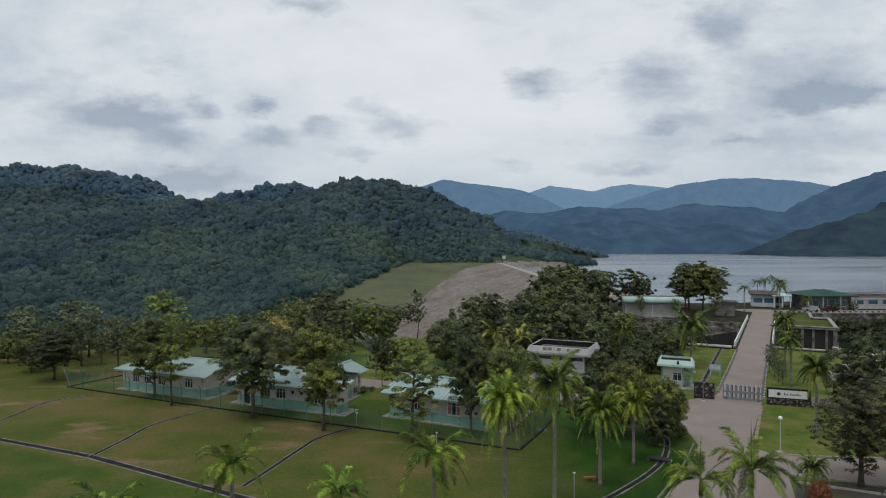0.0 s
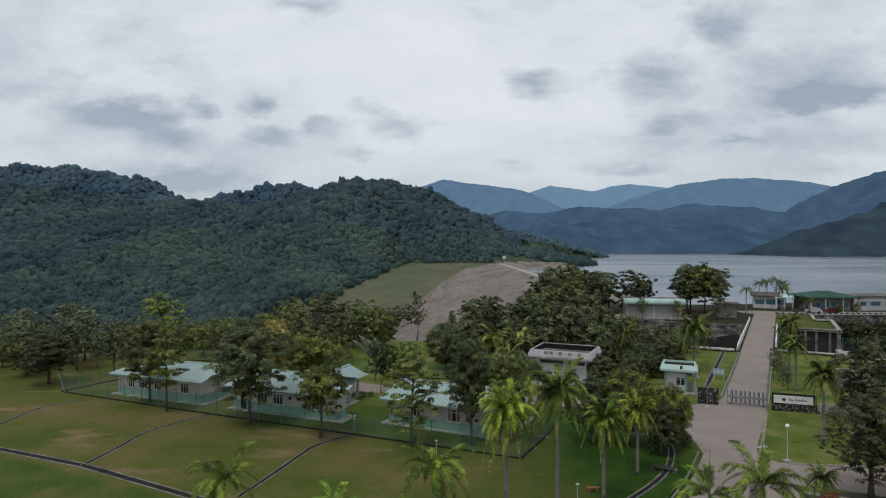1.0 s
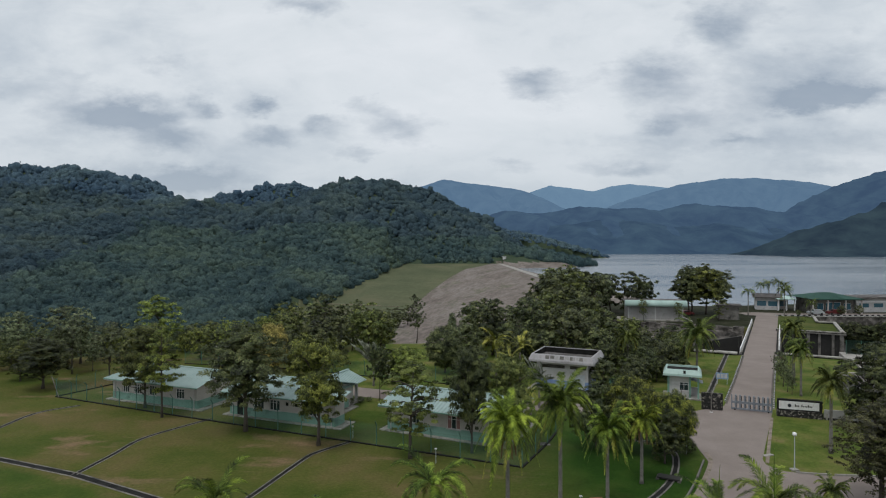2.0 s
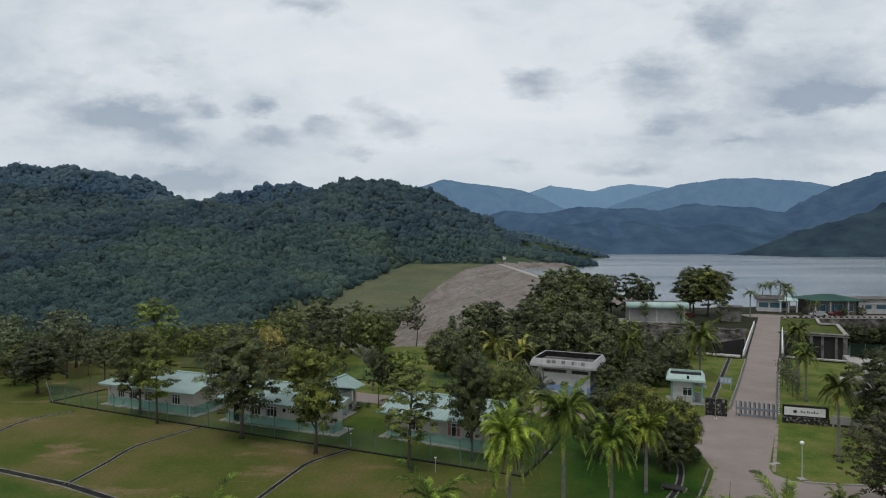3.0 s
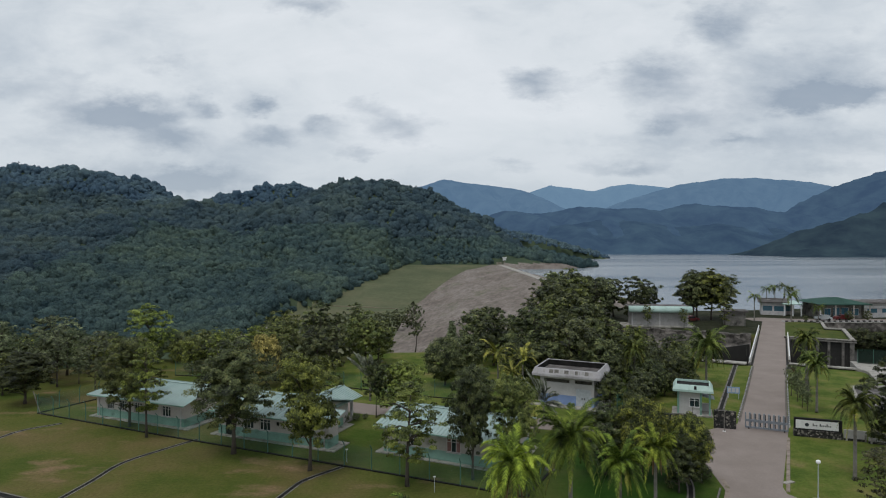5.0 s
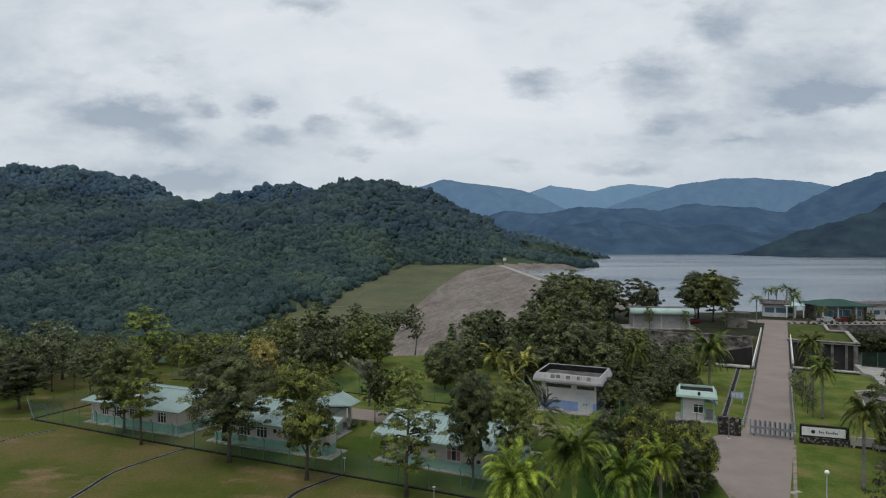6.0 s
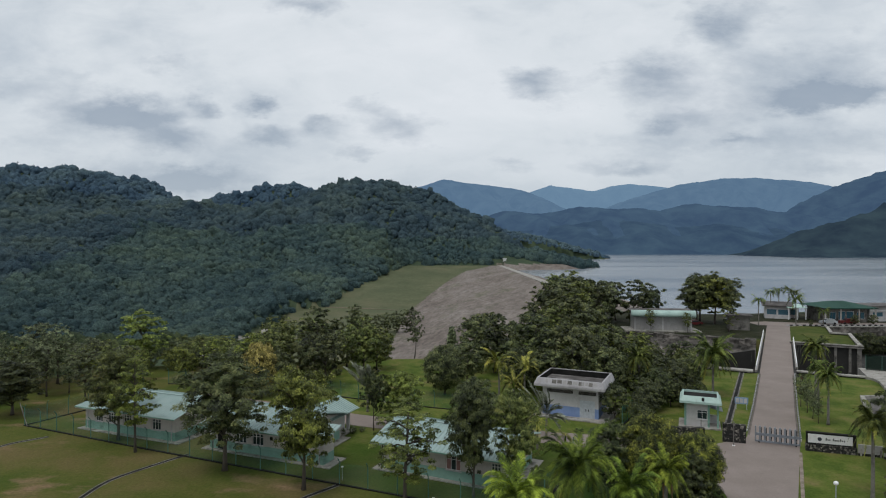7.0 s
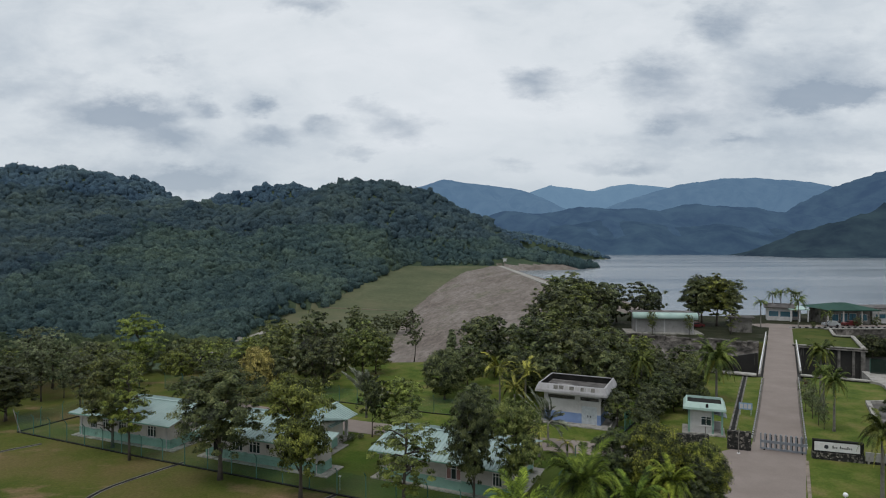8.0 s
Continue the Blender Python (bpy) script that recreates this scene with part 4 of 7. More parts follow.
def tree(x, y, height, form, leaf, label, variant=0, fine=1, turn=None, wide=1.0, z=None, category="tree", name="tree", group=""):
    ground_z = float(land(x, y)) if z is None else z
    r = random.Random(int(x * 131 + y * 17))
    t = thing(name, pose(x, y, ground_z - 0.03, 0, 0, r.random() * 360 if turn is None else turn) @ Matrix.Diagonal((height * wide, height * wide, height, 1)), label, category, group)
    trunk, crown = tree_meshes(form, leaf, variant, fine)
    part("trunk", trunk, None, t)
    part("crown", crown, None, t)
    return t


def frond_faces(r, length, rise, droop, leaflets, width, hang, curl=0.0):
    """One feather frond along +x from the origin: a rachis with leaflets on both sides."""
    v, f = [], []

    def spine(k):
        return np.array([length * (k - 0.12 * k * k), curl * k * k, rise * length * k - droop * length * k ** 2.2])

    for i in range(10):
        a, b = spine(i / 10), spine((i + 1) / 10)
        w = 0.035 * (1 - 0.8 * i / 10) * max(1.0, length / 3)
        k = len(v)
        v += [a + (0, w, 0), a - (0, w, 0), b - (0, w * 0.9, 0), b + (0, w * 0.9, 0)]
        f.append((k, k + 1, k + 2, k + 3))
    for side in (-1, 1):
        for i in range(leaflets):
            k = 0.10 + 0.9 * (i + 0.5 * (side > 0)) / leaflets
            p = spine(k)
            t = spine(min(k + 0.02, 1.02)) - spine(k - 0.02)
            t /= np.linalg.norm(t)
            lw = width * math.sin(math.pi * min(1, 0.18 + 0.80 * k)) ** 0.7 * (0.85 + 0.3 * r.rand())
            out = 0.78 * t + np.array([0.06 * r.randn(), side * (0.60 + 0.12 * r.randn()), 0.16 + 0.15 * r.randn() - 0.2 * hang])
            out /= np.linalg.norm(out)
            m = p + out * lw * 0.5
            e = m + (0.9 * out + np.array([0.06 * r.randn(), 0.06 * r.randn(), -0.7 * hang])) * lw * 0.5
            h = t * 0.015 * (5.6 if length > 2.95 else 1.0)
            j = len(v)
            v += [p - h, p + h, m + h * 1.2, m - h * 1.2, e]
            f += [(j, j + 1, j + 2, j + 3), (j + 3, j + 2, j + 4)]
    return np.array(v), f


PALM_MESHES = {}


def palm_meshes(kind, variant, leaf=""):
    key = (kind, variant, leaf)
    if key in PALM_MESHES:
        return PALM_MESHES[key]
    r = np.random.RandomState(variant * 37 + sum(map(ord, kind)))
    # fronds, length, steepest rise, droop, leaflets, leaflet length, hang
    spec = {"royal": (38, 2.1, 1.55, 1.28, 108, 0.50, 0.75), "feather": (19, 2.45, 1.25, 1.12, 96, 0.60, 0.45), "coconut": (18, 2.8, 1.25, 1.0, 56, 0.6, 0.3),
            "fan": (18, 3.3, 1.5, 0.55, 46, 0.85, 0.3), "skirt": (8, 1.8, 0.45, 1.75, 90, 0.34, 0.6), "small": (15, 1.6, 1.25, 1.3, 26, 0.45, 0.7)}[kind]
    s = Shape()
    for i in range(spec[0]):
        k = (i + 0.5) / spec[0]
        steep = spec[2] * (1.15 - 1.05 * k) + 0.08 * r.randn()
        v, f = frond_faces(r, spec[1] * (0.85 + 0.3 * r.rand()), steep, spec[3] * (0.70 + 0.30 * k + 0.08 * r.randn()), spec[4], spec[5], spec[6], 0.25 * r.randn())
        if kind == "fan":
            side = math.radians(-78 + 156 * i / (spec[0] - 1))
            a = (0.0 if side > 0 else math.pi) + 0.08 * r.randn()
            tip = abs(side)
            c, sn = math.cos(math.pi / 2 - tip - 0.45), math.sin(math.pi / 2 - tip - 0.45)
            v = np.stack([v[:, 0] * c - v[:, 2] * sn, v[:, 1], v[:, 0] * sn + v[:, 2] * c], -1)
        else:
            a = i * 2.399 + 0.3 * r.randn()
        c, sn = math.cos(a), math.sin(a)
        s.faces(np.stack([v[:, 0] * c - v[:, 1] * sn, v[:, 0] * sn + v[:, 1] * c, v[:, 2]], -1), f)
    leaf = leaf or {"coconut": "frond_gold", "fan": "frond_grey"}.get(kind, "frond")
    crown = s.mesh("crown", M[leaf])
    PALM_MESHES[key] = crown
    return crown


def palm(x, y, top, kind, label, variant=0, scale=1.0, turn=None, lean=(0.0, 0.0), thick=0.135, z=None, group="", spear=False, dead=False, leaf=""):
    """A palm whose crown sits at the height top over the ground."""
    gz = float(land(x, y)) if z is None else z
    t = thing("palm_tree", pose(x, y, gz - 0.03, 0, 0, turn if turn is not None else (x * 37 + y * 11) % 360), label, "palm", group)
    trunk = Shape()
    n = 12
    pts = [(lean[0] * (k / n) ** 2, lean[1] * (k / n) ** 2, top * k / n) for k in range(n + 1)]
    trunk.tube(pts, [thick * (1.45 if k == 0 else 1.12 - 0.35 * k / n + 0.04 * (k % 2)) for k in range(n + 1)], 9)
    part("trunk", trunk, M["palmbark"], t, smooth=True)
    head = Vector((lean[0], lean[1], top))
    if kind in ("royal", "feather", "coconut", "small"):
        shaft = Shape().tube([head - Vector((0, 0, 0.05)), head + Vector((0, 0, 0.55 * scale)), head + Vector((0, 0, 1.0 * scale))], [thick * 0.95, thick * 0.8, thick * 0.3], 9)
        part("crownshaft", shaft, M["frond"], t, "smooth green crownshaft", True)
        head = head + Vector((0, 0, 0.8 * scale))
    part("crown", palm_meshes(kind, variant, leaf), None, t, m=Matrix.Translation(head) @ Matrix.Scale(scale, 4))
    if kind == "royal":
        part("old_fronds", palm_meshes("skirt", variant, "frond_gold"), None, t, "yellowing lower fronds", m=Matrix.Translation(head) @ Matrix.Scale(scale, 4))
    if spear:
        part("spear_leaf", Shape().tube([head, head + Vector((0.05, 0, 1.5 * scale)), head + Vector((0.02, 0.03, 2.6 * scale))], [0.035, 0.025, 0.008], 6), M["frond"], t, "closed upright new leaf")
    if dead:
        d = Shape()
        for k in range(5):
            a = k * 1.3
            d.tube([head - Vector((0, 0, 0.7)), head + Vector((0.45 * math.cos(a), 0.45 * math.sin(a), -0.9)), head + Vector((0.55 * math.cos(a), 0.55 * math.sin(a), -1.9))], [0.05, 0.1, 0.03], 5)
        part("dead_frond", d, M["husk"], t, "brown hanging dead fronds")
    return t


# royal palms by the forecourt, and the ones near the flight line
palm(4.0, 39.4, 8.1, "royal", "tall royal palm with drooping yellow-green fronds on the lawn", 0, 1.05, lean=(0.15, 0.1), dead=True, leaf="frond_lime")
palm(7.7, 42.0, 8.6, "royal", "tall royal palm with long drooping green fronds", 1, 1.1)
palm(12.4, 48.0, 5.2, "royal", "royal palm with drooping green fronds on the lawn", 2, 0.95)
palm(16.6, 53.0, 4.6, "royal", "young royal palm with yellowing drooping fronds", 0, 0.9, turn=80, dead=True, leaf="frond_lime")
palm(-0.5, 34.0, 6.6, "feather", "feather palm with arching green fronds on the slope", 0, 1.0, spear=False)
palm(-11.0, 31.7, 6.9, "feather", "feather palm with bright arching fronds on the slope", 1, 0.85)
palm(-5.2, 30.5, 6.0, "feather", "slender feather palm with upright pale fronds", 2, 0.75)
palm(-16.6, 30.0, 5.4, "feather", "feather palm with bright arching fronds", 0, 0.8, turn=30)
palm(14.0, 33.0, 5.6, "feather", "feather palm with a tall unopened spear leaf", 1, 0.95, turn=200, spear=True)
palm(16.4, 32.3, 6.3, "feather", "feather palm with arching fronds and an unopened spear leaf", 2, 1.05, turn=120, spear=True)
palm(37.0, 60.3, 6.0, "royal", "slim tall palm with ragged dark fronds beside the entrance sign", 2, 0.92, thick=0.15, leaf="frond_dark")
palm(27.3, 44.9, 2.1, "royal", "short palm with a dense tuft of dark fronds", 0, 0.62, thick=0.14, leaf="frond_dark")
palm(39.1, 96.0, 4.8, "royal", "full-crowned palm with yellowing lower fronds beside the drive", 1, 1.55, thick=0.16, leaf="frond_dark")
palm(47.0, 82.2, 5.3, "royal", "palm with dense drooping fronds on the lawn beside the drive", 1, 0.85, thick=0.14, leaf="frond_dark", group="palms along the drive")
palm(53.3, 95.0, 6.4, "royal", "palm with dense drooping fronds on the lawn beside the drive", 0, 1.0, thick=0.14, leaf="frond_dark", group="palms along the drive")
palm(50.6, 90.0, 4.7, "royal", "palm with dense drooping fronds on the lawn beside the drive", 2, 0.75, thick=0.13, leaf="frond_dark", group="palms along the drive")
palm(8.0, 93.0, 4.6, "coconut", "golden coconut palm with yellowing fronds", 0, 1.0)
palm(11.4, 92.0, 4.2, "coconut", "golden coconut palm with yellowing fronds", 1, 1.0)
palm(9.6, 89.5, 2.8, "coconut", "short golden coconut palm with yellowing fronds", 0, 0.8, turn=100)
palm(11.8, 76.6, 2.6, "fan", "traveller's palm with a grey-green fan of leaves", 0, 0.78, turn=-20)
palm(-9.7, 88.0, 2.9, "fan", "traveller's palm with a grey-green fan of leaves", 1, 0.95, turn=-15)
palm(10.3, 73.4, 2.0, "small", "short golden palm beside the access road", 1, 0.9, thick=0.12, leaf="frond_gold")
palm(13.0, 72.0, 1.2, "small", "short golden palm beside the access road", 2, 0.8, thick=0.12, leaf="frond_gold")
palm(28.6, 96.5, 4.6, "royal", "palm with dark drooping fronds behind the fence", 0, 1.1, leaf="frond_dark")
for k, (x, y, h) in enumerate(((95.1, 172.1, 6.2), (85.0, 172.0, 6.0), (99, 192, 6.6), (102, 193, 7.0), (104.5, 192, 7.4), (107, 193, 6.4), (103.7, 174.0, 2.9))):
    palm(x, y, h, "feather", "palm beside the office forecourt", k % 3, (1.15 if k == 0 else 0.9), leaf="" if k < 2 else "frond_dark", group="palms by the office")

# trees along the fence in front of the bungalows
tree(-32.3, 72.4, 10.2, "layered", "leaf_olive", "tall thin tree with tiered yellow-green branches", 0, 3, wide=0.62)
tree(-36.2, 76.4, 10.0, "broad", "leaf_mid", "slim broadleaf tree behind the fence", 1, 3, wide=0.8)
tree(-21.0, 67.2, 10.8, "broad", "leaf_dark", "spreading dark broadleaf tree beside the fence", 2, 3, wide=1.05)
tree(-12.3, 62.6, 10.8, "broad", "leaf_olive", "oval olive-green broadleaf tree beside the fence", 0, 3, wide=0.80)
tree(-3.0, 58.9, 9.2, "layered", "leaf_fresh", "tree with open tiered branches beside the fence", 1, 3, wide=0.88)
tree(2.8, 60.4, 10.0, "broad", "leaf_deep", "dark glossy tree close to the bungalow", 1, 3, wide=0.60)
tree(6.6, 61.2, 9.2, "broad", "leaf_mid", "dark glossy tree at the bungalow's corner", 0, 3, wide=0.62)
tree(-55.2, 86.4, 6.6, "broad", "leaf_deep", "low dense dark tree on the lawn", 0, 2, wide=1.45)
tree(-61.5, 91.0, 6.0, "full", "leaf_mid", "low broadleaf tree at the lawn's edge", 1, 1)
tree(-49.0, 92.0, 8.0, "thin", "leaf_grey", "thin half-bare tree with grey leaves", 0, 1)
tree(-44.5, 93.0, 8.2, "thin", "leaf_grey", "thin half-bare tree with grey leaves", 1, 1)
tree(-8.0, 80.0, 6.6, "spread", "leaf_deep", "dense-headed tree on a slender dark trunk beside the access road", 0, 2, wide=0.52)
tree(-4.6, 79.5, 6.8, "broad", "leaf_yellow", "bright lime-green tree behind the bungalow", 2, 2, wide=1.0)
tree(3.5, 73.0, 7.6, "full", "leaf_dark", "dark tree behind the bungalow", 1, 2, wide=0.9)
tree(0.4, 97.0, 7.4, "round", "leaf_dark", "rounded dense green tree on the back lawn", 1, 2, wide=0.95)
tree(-26.0, 96.0, 8.0, "round", "leaf_gold", "round tree covered in golden blossom", 2, 2, wide=0.72)
tree(-24.0, 97.5, 6.6, "round", "leaf_dark", "dark round tree beside the golden one", 0, 1, wide=0.8)
# clump of low bushy trees by the forecourt
tree(18.2, 61.0, 7.3, "round", "leaf_tip", "low bushy tree with yellow-green tips beside the forecourt", 0, 3, wide=0.80)
tree(21.8, 60.0, 6.1, "round", "leaf_tip", "low bushy tree overhanging the curved drain", 1, 3, wide=0.80)
tree(15.0, 61.6, 6.4, "full", "leaf_deep", "dark bushy tree beside the palms", 2, 2, wide=0.95)
tree(20.2, 57.6, 4.6, "full", "leaf_deep", "small dark bushy tree beside the drain", 0, 2, wide=0.95)
tree(23.4, 60.4, 1.5, "bush", "leaf_deep", "low dark shrub at the forecourt's edge", 0, 1, wide=1.0, name="shrub", category="shrub")
for k, (x, y, h) in enumerate(((26.2, 86.0, 4.2), (24.6, 82.6, 3.8), (23.4, 79.4, 3.4), (21.6, 84.0, 4.6), (28.0, 88.5, 4.0))):
    tree(x, y, h, "round", "leaf_deep", "dark dense shrub beside the guard house", k % 3, 0, wide=1.0, name="shrub", category="shrub")
# right-hand side by the junction
tree(33.0, 48.0, 8.6, "airy", "leaf_brown", "thin-leaved brownish tree on the verge", 0, 2, wide=1.15)
tree(36.6, 46.7, 8.8, "airy", "leaf_brown", "thin half-bare tree on the verge", 1, 2, wide=1.2)
tree(45.2, 66.0, 9.4, "full", "leaf_deep", "dense dark tree beside the boundary wall", 1, 2, wide=0.88)
tree(60.0, 81.0, 9.6, "full", "leaf_deep", "dense dark tree behind the boundary wall", 2, 1, wide=1.1)
tree(26.6, 42.9, 2.5, "bush", "leaf_red", "conical shrub with orange-red leaves", 0, 2, wide=0.5, name="shrub", category="shrub")
# woods behind the compound, down to the channel and the lake
WOODS = ((14, 104, 11, "full", "leaf_deep"), (20, 101, 10, "round", "leaf_mid"), (27, 108, 9, "full", "leaf_dark"), (9, 112, 10, "full", "leaf_deep"),
         (17, 116, 7, "full", "leaf_deep"), (25, 119, 10, "tall", "leaf_deep"), (33, 105, 5.2, "round", "leaf_dark"), (36, 111, 5.2, "full", "leaf_mid"),
         (30, 126, 9, "full", "leaf_mid"), (14, 128, 7, "spire", "leaf_grey"), (21, 131, 7, "full", "leaf_olive"), (26, 142, 13, "full", "leaf_mid"),
         (33, 150, 13, "full", "leaf_mid"), (38, 158, 12, "full", "leaf_deep"), (28, 158, 13, "round", "leaf_dark"), (36, 168, 13, "full", "leaf_deep"),
         (42, 172, 13, "tall", "leaf_mid"), (46, 178, 12, "tall", "leaf_grey"), (52, 174, 12, "full", "leaf_deep"), (57, 178, 11, "full", "leaf_deep"),
         (41, 140, 9, "spire", "leaf_mid"), (45, 146, 9, "spire", "leaf_mid"), (20, 145, 7, "full", "leaf_mid"), (42, 116, 5.2, "round", "leaf_deep"),
         (72.0, 161.3, 6.8, "layered", "leaf_mid"), (60, 182, 9, "full", "leaf_deep"),
         (10, 138, 9, "full", "leaf_mid"), (2, 131, 7, "spire", "leaf_grey"), (7, 122, 9, "round", "leaf_mid"), (50, 184, 11, "full", "leaf_deep"),
         (38, 184, 12, "full", "leaf_mid"), (30, 180, 12, "full", "leaf_dark"), (24, 170, 7, "full", "leaf_mid"), (34, 198, 12, "full", "leaf_mid"), (45, 196, 11, "full", "leaf_deep"), (40, 215, 12, "full", "leaf_dark"), (48, 235, 12, "full", "leaf_mid"),
         (30, 112, 7, "full", "leaf_mid"), (34, 116, 6.5, "full", "leaf_olive"), (39, 106, 5.2, "round", "leaf_mid"), (37, 100, 5, "round", "leaf_mid"), (33, 99, 5.2, "round", "leaf_deep"), (44, 111, 5.2, "round", "leaf_dark"),
         (46, 118, 5.2, "full", "leaf_mid"), (51, 119, 5, "round", "leaf_mid"), (38, 121, 5.2, "full", "leaf_mid"), (28, 114, 8, "full", "leaf_olive"), (24, 110, 9, "full", "leaf_mid"), (22, 124, 10, "full", "leaf_mid"),
         (12, 98, 7, "round", "leaf_deep"), (16, 97, 8, "full", "leaf_mid"), (4, 104, 7, "round", "leaf_dark"), (24, 98, 7, "round", "leaf_mid"), (35, 130, 8, "full", "leaf_mid"), (41, 130, 5.2, "full", "leaf_deep"), (46, 127, 5.2, "round", "leaf_mid"),
         (6, 116, 9, "full", "leaf_mid"), (12, 121, 7, "full", "leaf_dark"), (30, 135, 10, "full", "leaf_mid"), (36, 141, 10, "full", "leaf_mid"), (17, 137, 7, "full", "leaf_deep"))
for k, (x, y, h, form, leaf) in enumerate(WOODS):
    leaf = "leaf_dark" if leaf == "leaf_mid" and k % 3 else leaf
    tree(x, y, h, form, leaf, {"leaf_deep": "dense deep green broadleaf tree in the wood", "leaf_dark": "dense dark green broadleaf tree in the wood", "leaf_mid": "green broadleaf tree in the wood", "leaf_grey": "thin greyish tree in the wood", "leaf_olive": "wide olive-green broadleaf tree in the wood"}[leaf], k % 3, 1 if y < 106 else 0, wide=1.05)
for x, y, h in ((52.2, 160.6, 6.0), (61.0, 159.6, 5.2)):
    tree(x, y, h, "thin", "leaf_mid", "young slender tree in front of the store shed", int(x) % 3, 1, wide=0.75)
for x, y, h in ((46.6, 84.6, 3.9), (47.7, 87.6, 4.4), (48.6, 90.6, 4.6), (46.2, 82.8, 3.0)):
    tree(x, y, h, "thin", "leaf_grey", "thin grey-green sapling on the lawn beside the drive", int(x * 2) % 3, 1, wide=0.7)
for k, (x, y, h, leaf) in enumerate(((70.4, 177, 12.6, "leaf_dark"), (75.0, 176, 13.6, "leaf_olive"), (79.6, 177.0, 12.0, "leaf_dark"), (73.0, 181, 12.8, "leaf_deep"))):
    tree(x, y, h, "broad", leaf, "big round-crowned shade tree beside the lake", k % 3, 2, wide=1.0)
# edge of the level ground above the valley
EDGE = ((-21.5, 116, 10.5, "full", "leaf_deep"), (-17.8, 101.0, 8.4, "full", "leaf_dark"), (-20.5, 105.5, 9.4, "full", "leaf_deep"), (-27, 105, 8.2, "full", "leaf_mid"), (-31.5, 107, 7.6, "full", "leaf_olive"), (-13.6, 113.5, 9.2, "full", "leaf_mid"), (-11.4, 114.5, 7.6, "full", "leaf_mid"), (-37, 106, 7.0, "airy", "leaf_olive"),
        (-20, 122, 8.2, "full", "leaf_dark"), (-25, 120, 8.4, "full", "leaf_mid"), (-14, 124, 7.0, "full", "leaf_mid"), (-30, 116, 8.0, "full", "leaf_mid"), (-23, 112, 6.5, "full", "leaf_grey"),
        (-11, 127, 6.0, "tall", "leaf_mid"), (-36, 114, 5, "full", "leaf_mid"), (-40, 122, 6, "thin", "leaf_olive"), (-52.3, 115, 10.4, "full", "leaf_yellow"),
        (-57, 112, 5.6, "full", "leaf_mid"), (-60.5, 104, 9.3, "airy", "leaf_grey"), (-66, 102, 6.0, "thin", "leaf_grey"), (-70, 98, 5.0, "full", "leaf_mid"), (-74, 108, 6.0, "full", "leaf_mid"),
        (-82, 112, 6, "full", "leaf_fresh"), (-90, 120, 8, "full", "leaf_mid"), (-64, 122, 7, "full", "leaf_mid"), (-46, 130, 6, "full", "leaf_mid"), (-33, 133, 10, "full", "leaf_mid"), (-70, 134, 12, "full", "leaf_dark"),
        (-27, 136, 11, "full", "leaf_mid"), (-16, 142, 10, "full", "leaf_mid"), (-78, 92, 6.6, "full", "leaf_mid"), (-86, 98, 8, "full", "leaf_fresh"), (-22, 160, 13, "full", "leaf_dark"), (-98, 110, 7, "full", "leaf_mid"), (-44, 117, 4.5, "full", "leaf_mid"), (-17, 117, 6.5, "full", "leaf_mid"), (-33, 108, 6, "round", "leaf_grey"), (-48, 106, 5.5, "thin", "leaf_olive"), (-55, 98, 5, "thin", "leaf_grey"), (-74, 97, 6, "full", "leaf_mid"),
        (-84, 140, 13, "full", "leaf_fresh"), (-58, 146, 12, "full", "leaf_mid"), (-100, 132, 12, "full", "leaf_mid"), (-110, 150, 14, "full", "leaf_mid"), (-78, 160, 14, "full", "leaf_dark"), (-120, 140, 13, "full", "leaf_mid"), (-96, 165, 14, "full", "leaf_mid"))
for k, (x, y, h, form, leaf) in enumerate(EDGE):
    tree(x, y, h, form, leaf, {"leaf_fresh": "fresh green tree at the top of the valley slope", "leaf_deep": "deep green dense tree at the top of the valley slope", "leaf_dark": "dark green tree at the top of the valley slope", "leaf_mid": "green tree at the top of the valley slope", "leaf_grey": "thin greyish tree at the top of the slope", "leaf_olive": "olive-green tree at the top of the slope", "leaf_yellow": "tall bright yellow-green tree behind the bungalows"}[leaf], k % 3, 1 if y < 116 else 0, wide=0.95)
for k, (x, y, h) in enumerate(((30, 96, 4.6), (33, 93.5, 5.2), (36.0, 94, 3.0), (27, 97.5, 4.6), (34, 99, 5.0), (37.6, 99.5, 2.8), (31, 90.5, 3.6), (26.5, 103, 5.5), (27.2, 89.0, 4.6), (29.6, 91.0, 5.0), (32.6, 90.0, 3.4), (24.6, 95.5, 5.0))):
    tree(x, y, h, "round", "leaf_deep", "dark dense shrub between the pump house and the drive", k % 3, 0, wide=0.95, name="shrub", category="shrub")
for k, (x, y, h) in enumerate(((-11.5, 78.2, 1.0), (-10.3, 78.8, 0.9), (-12.6, 77.3, 1.2), (-9.3, 79.4, 0.7))):
    tree(x, y, h, "bush", "leaf_grey", "low grey-green shrub beside the bungalow porch", k % 3, 1, wide=0.9, name="shrub", category="shrub")
for k, (x, y, h, form, leaf) in enumerate(((-44, 322, 15, "full", "leaf_dark"), (-39, 318, 11, "full", "leaf_dark"), (-34, 325, 10, "full", "leaf_dark"), (-29, 330, 10, "full", "leaf_dark"), (-24, 328, 11, "full", "leaf_dark"), (-19, 334, 11, "full", "leaf_dark"), (-47, 330, 12, "full", "leaf_dark"))):
    tree(x, y, h, form, leaf, "dark tree standing at the foot of the dam", k % 3, 0)
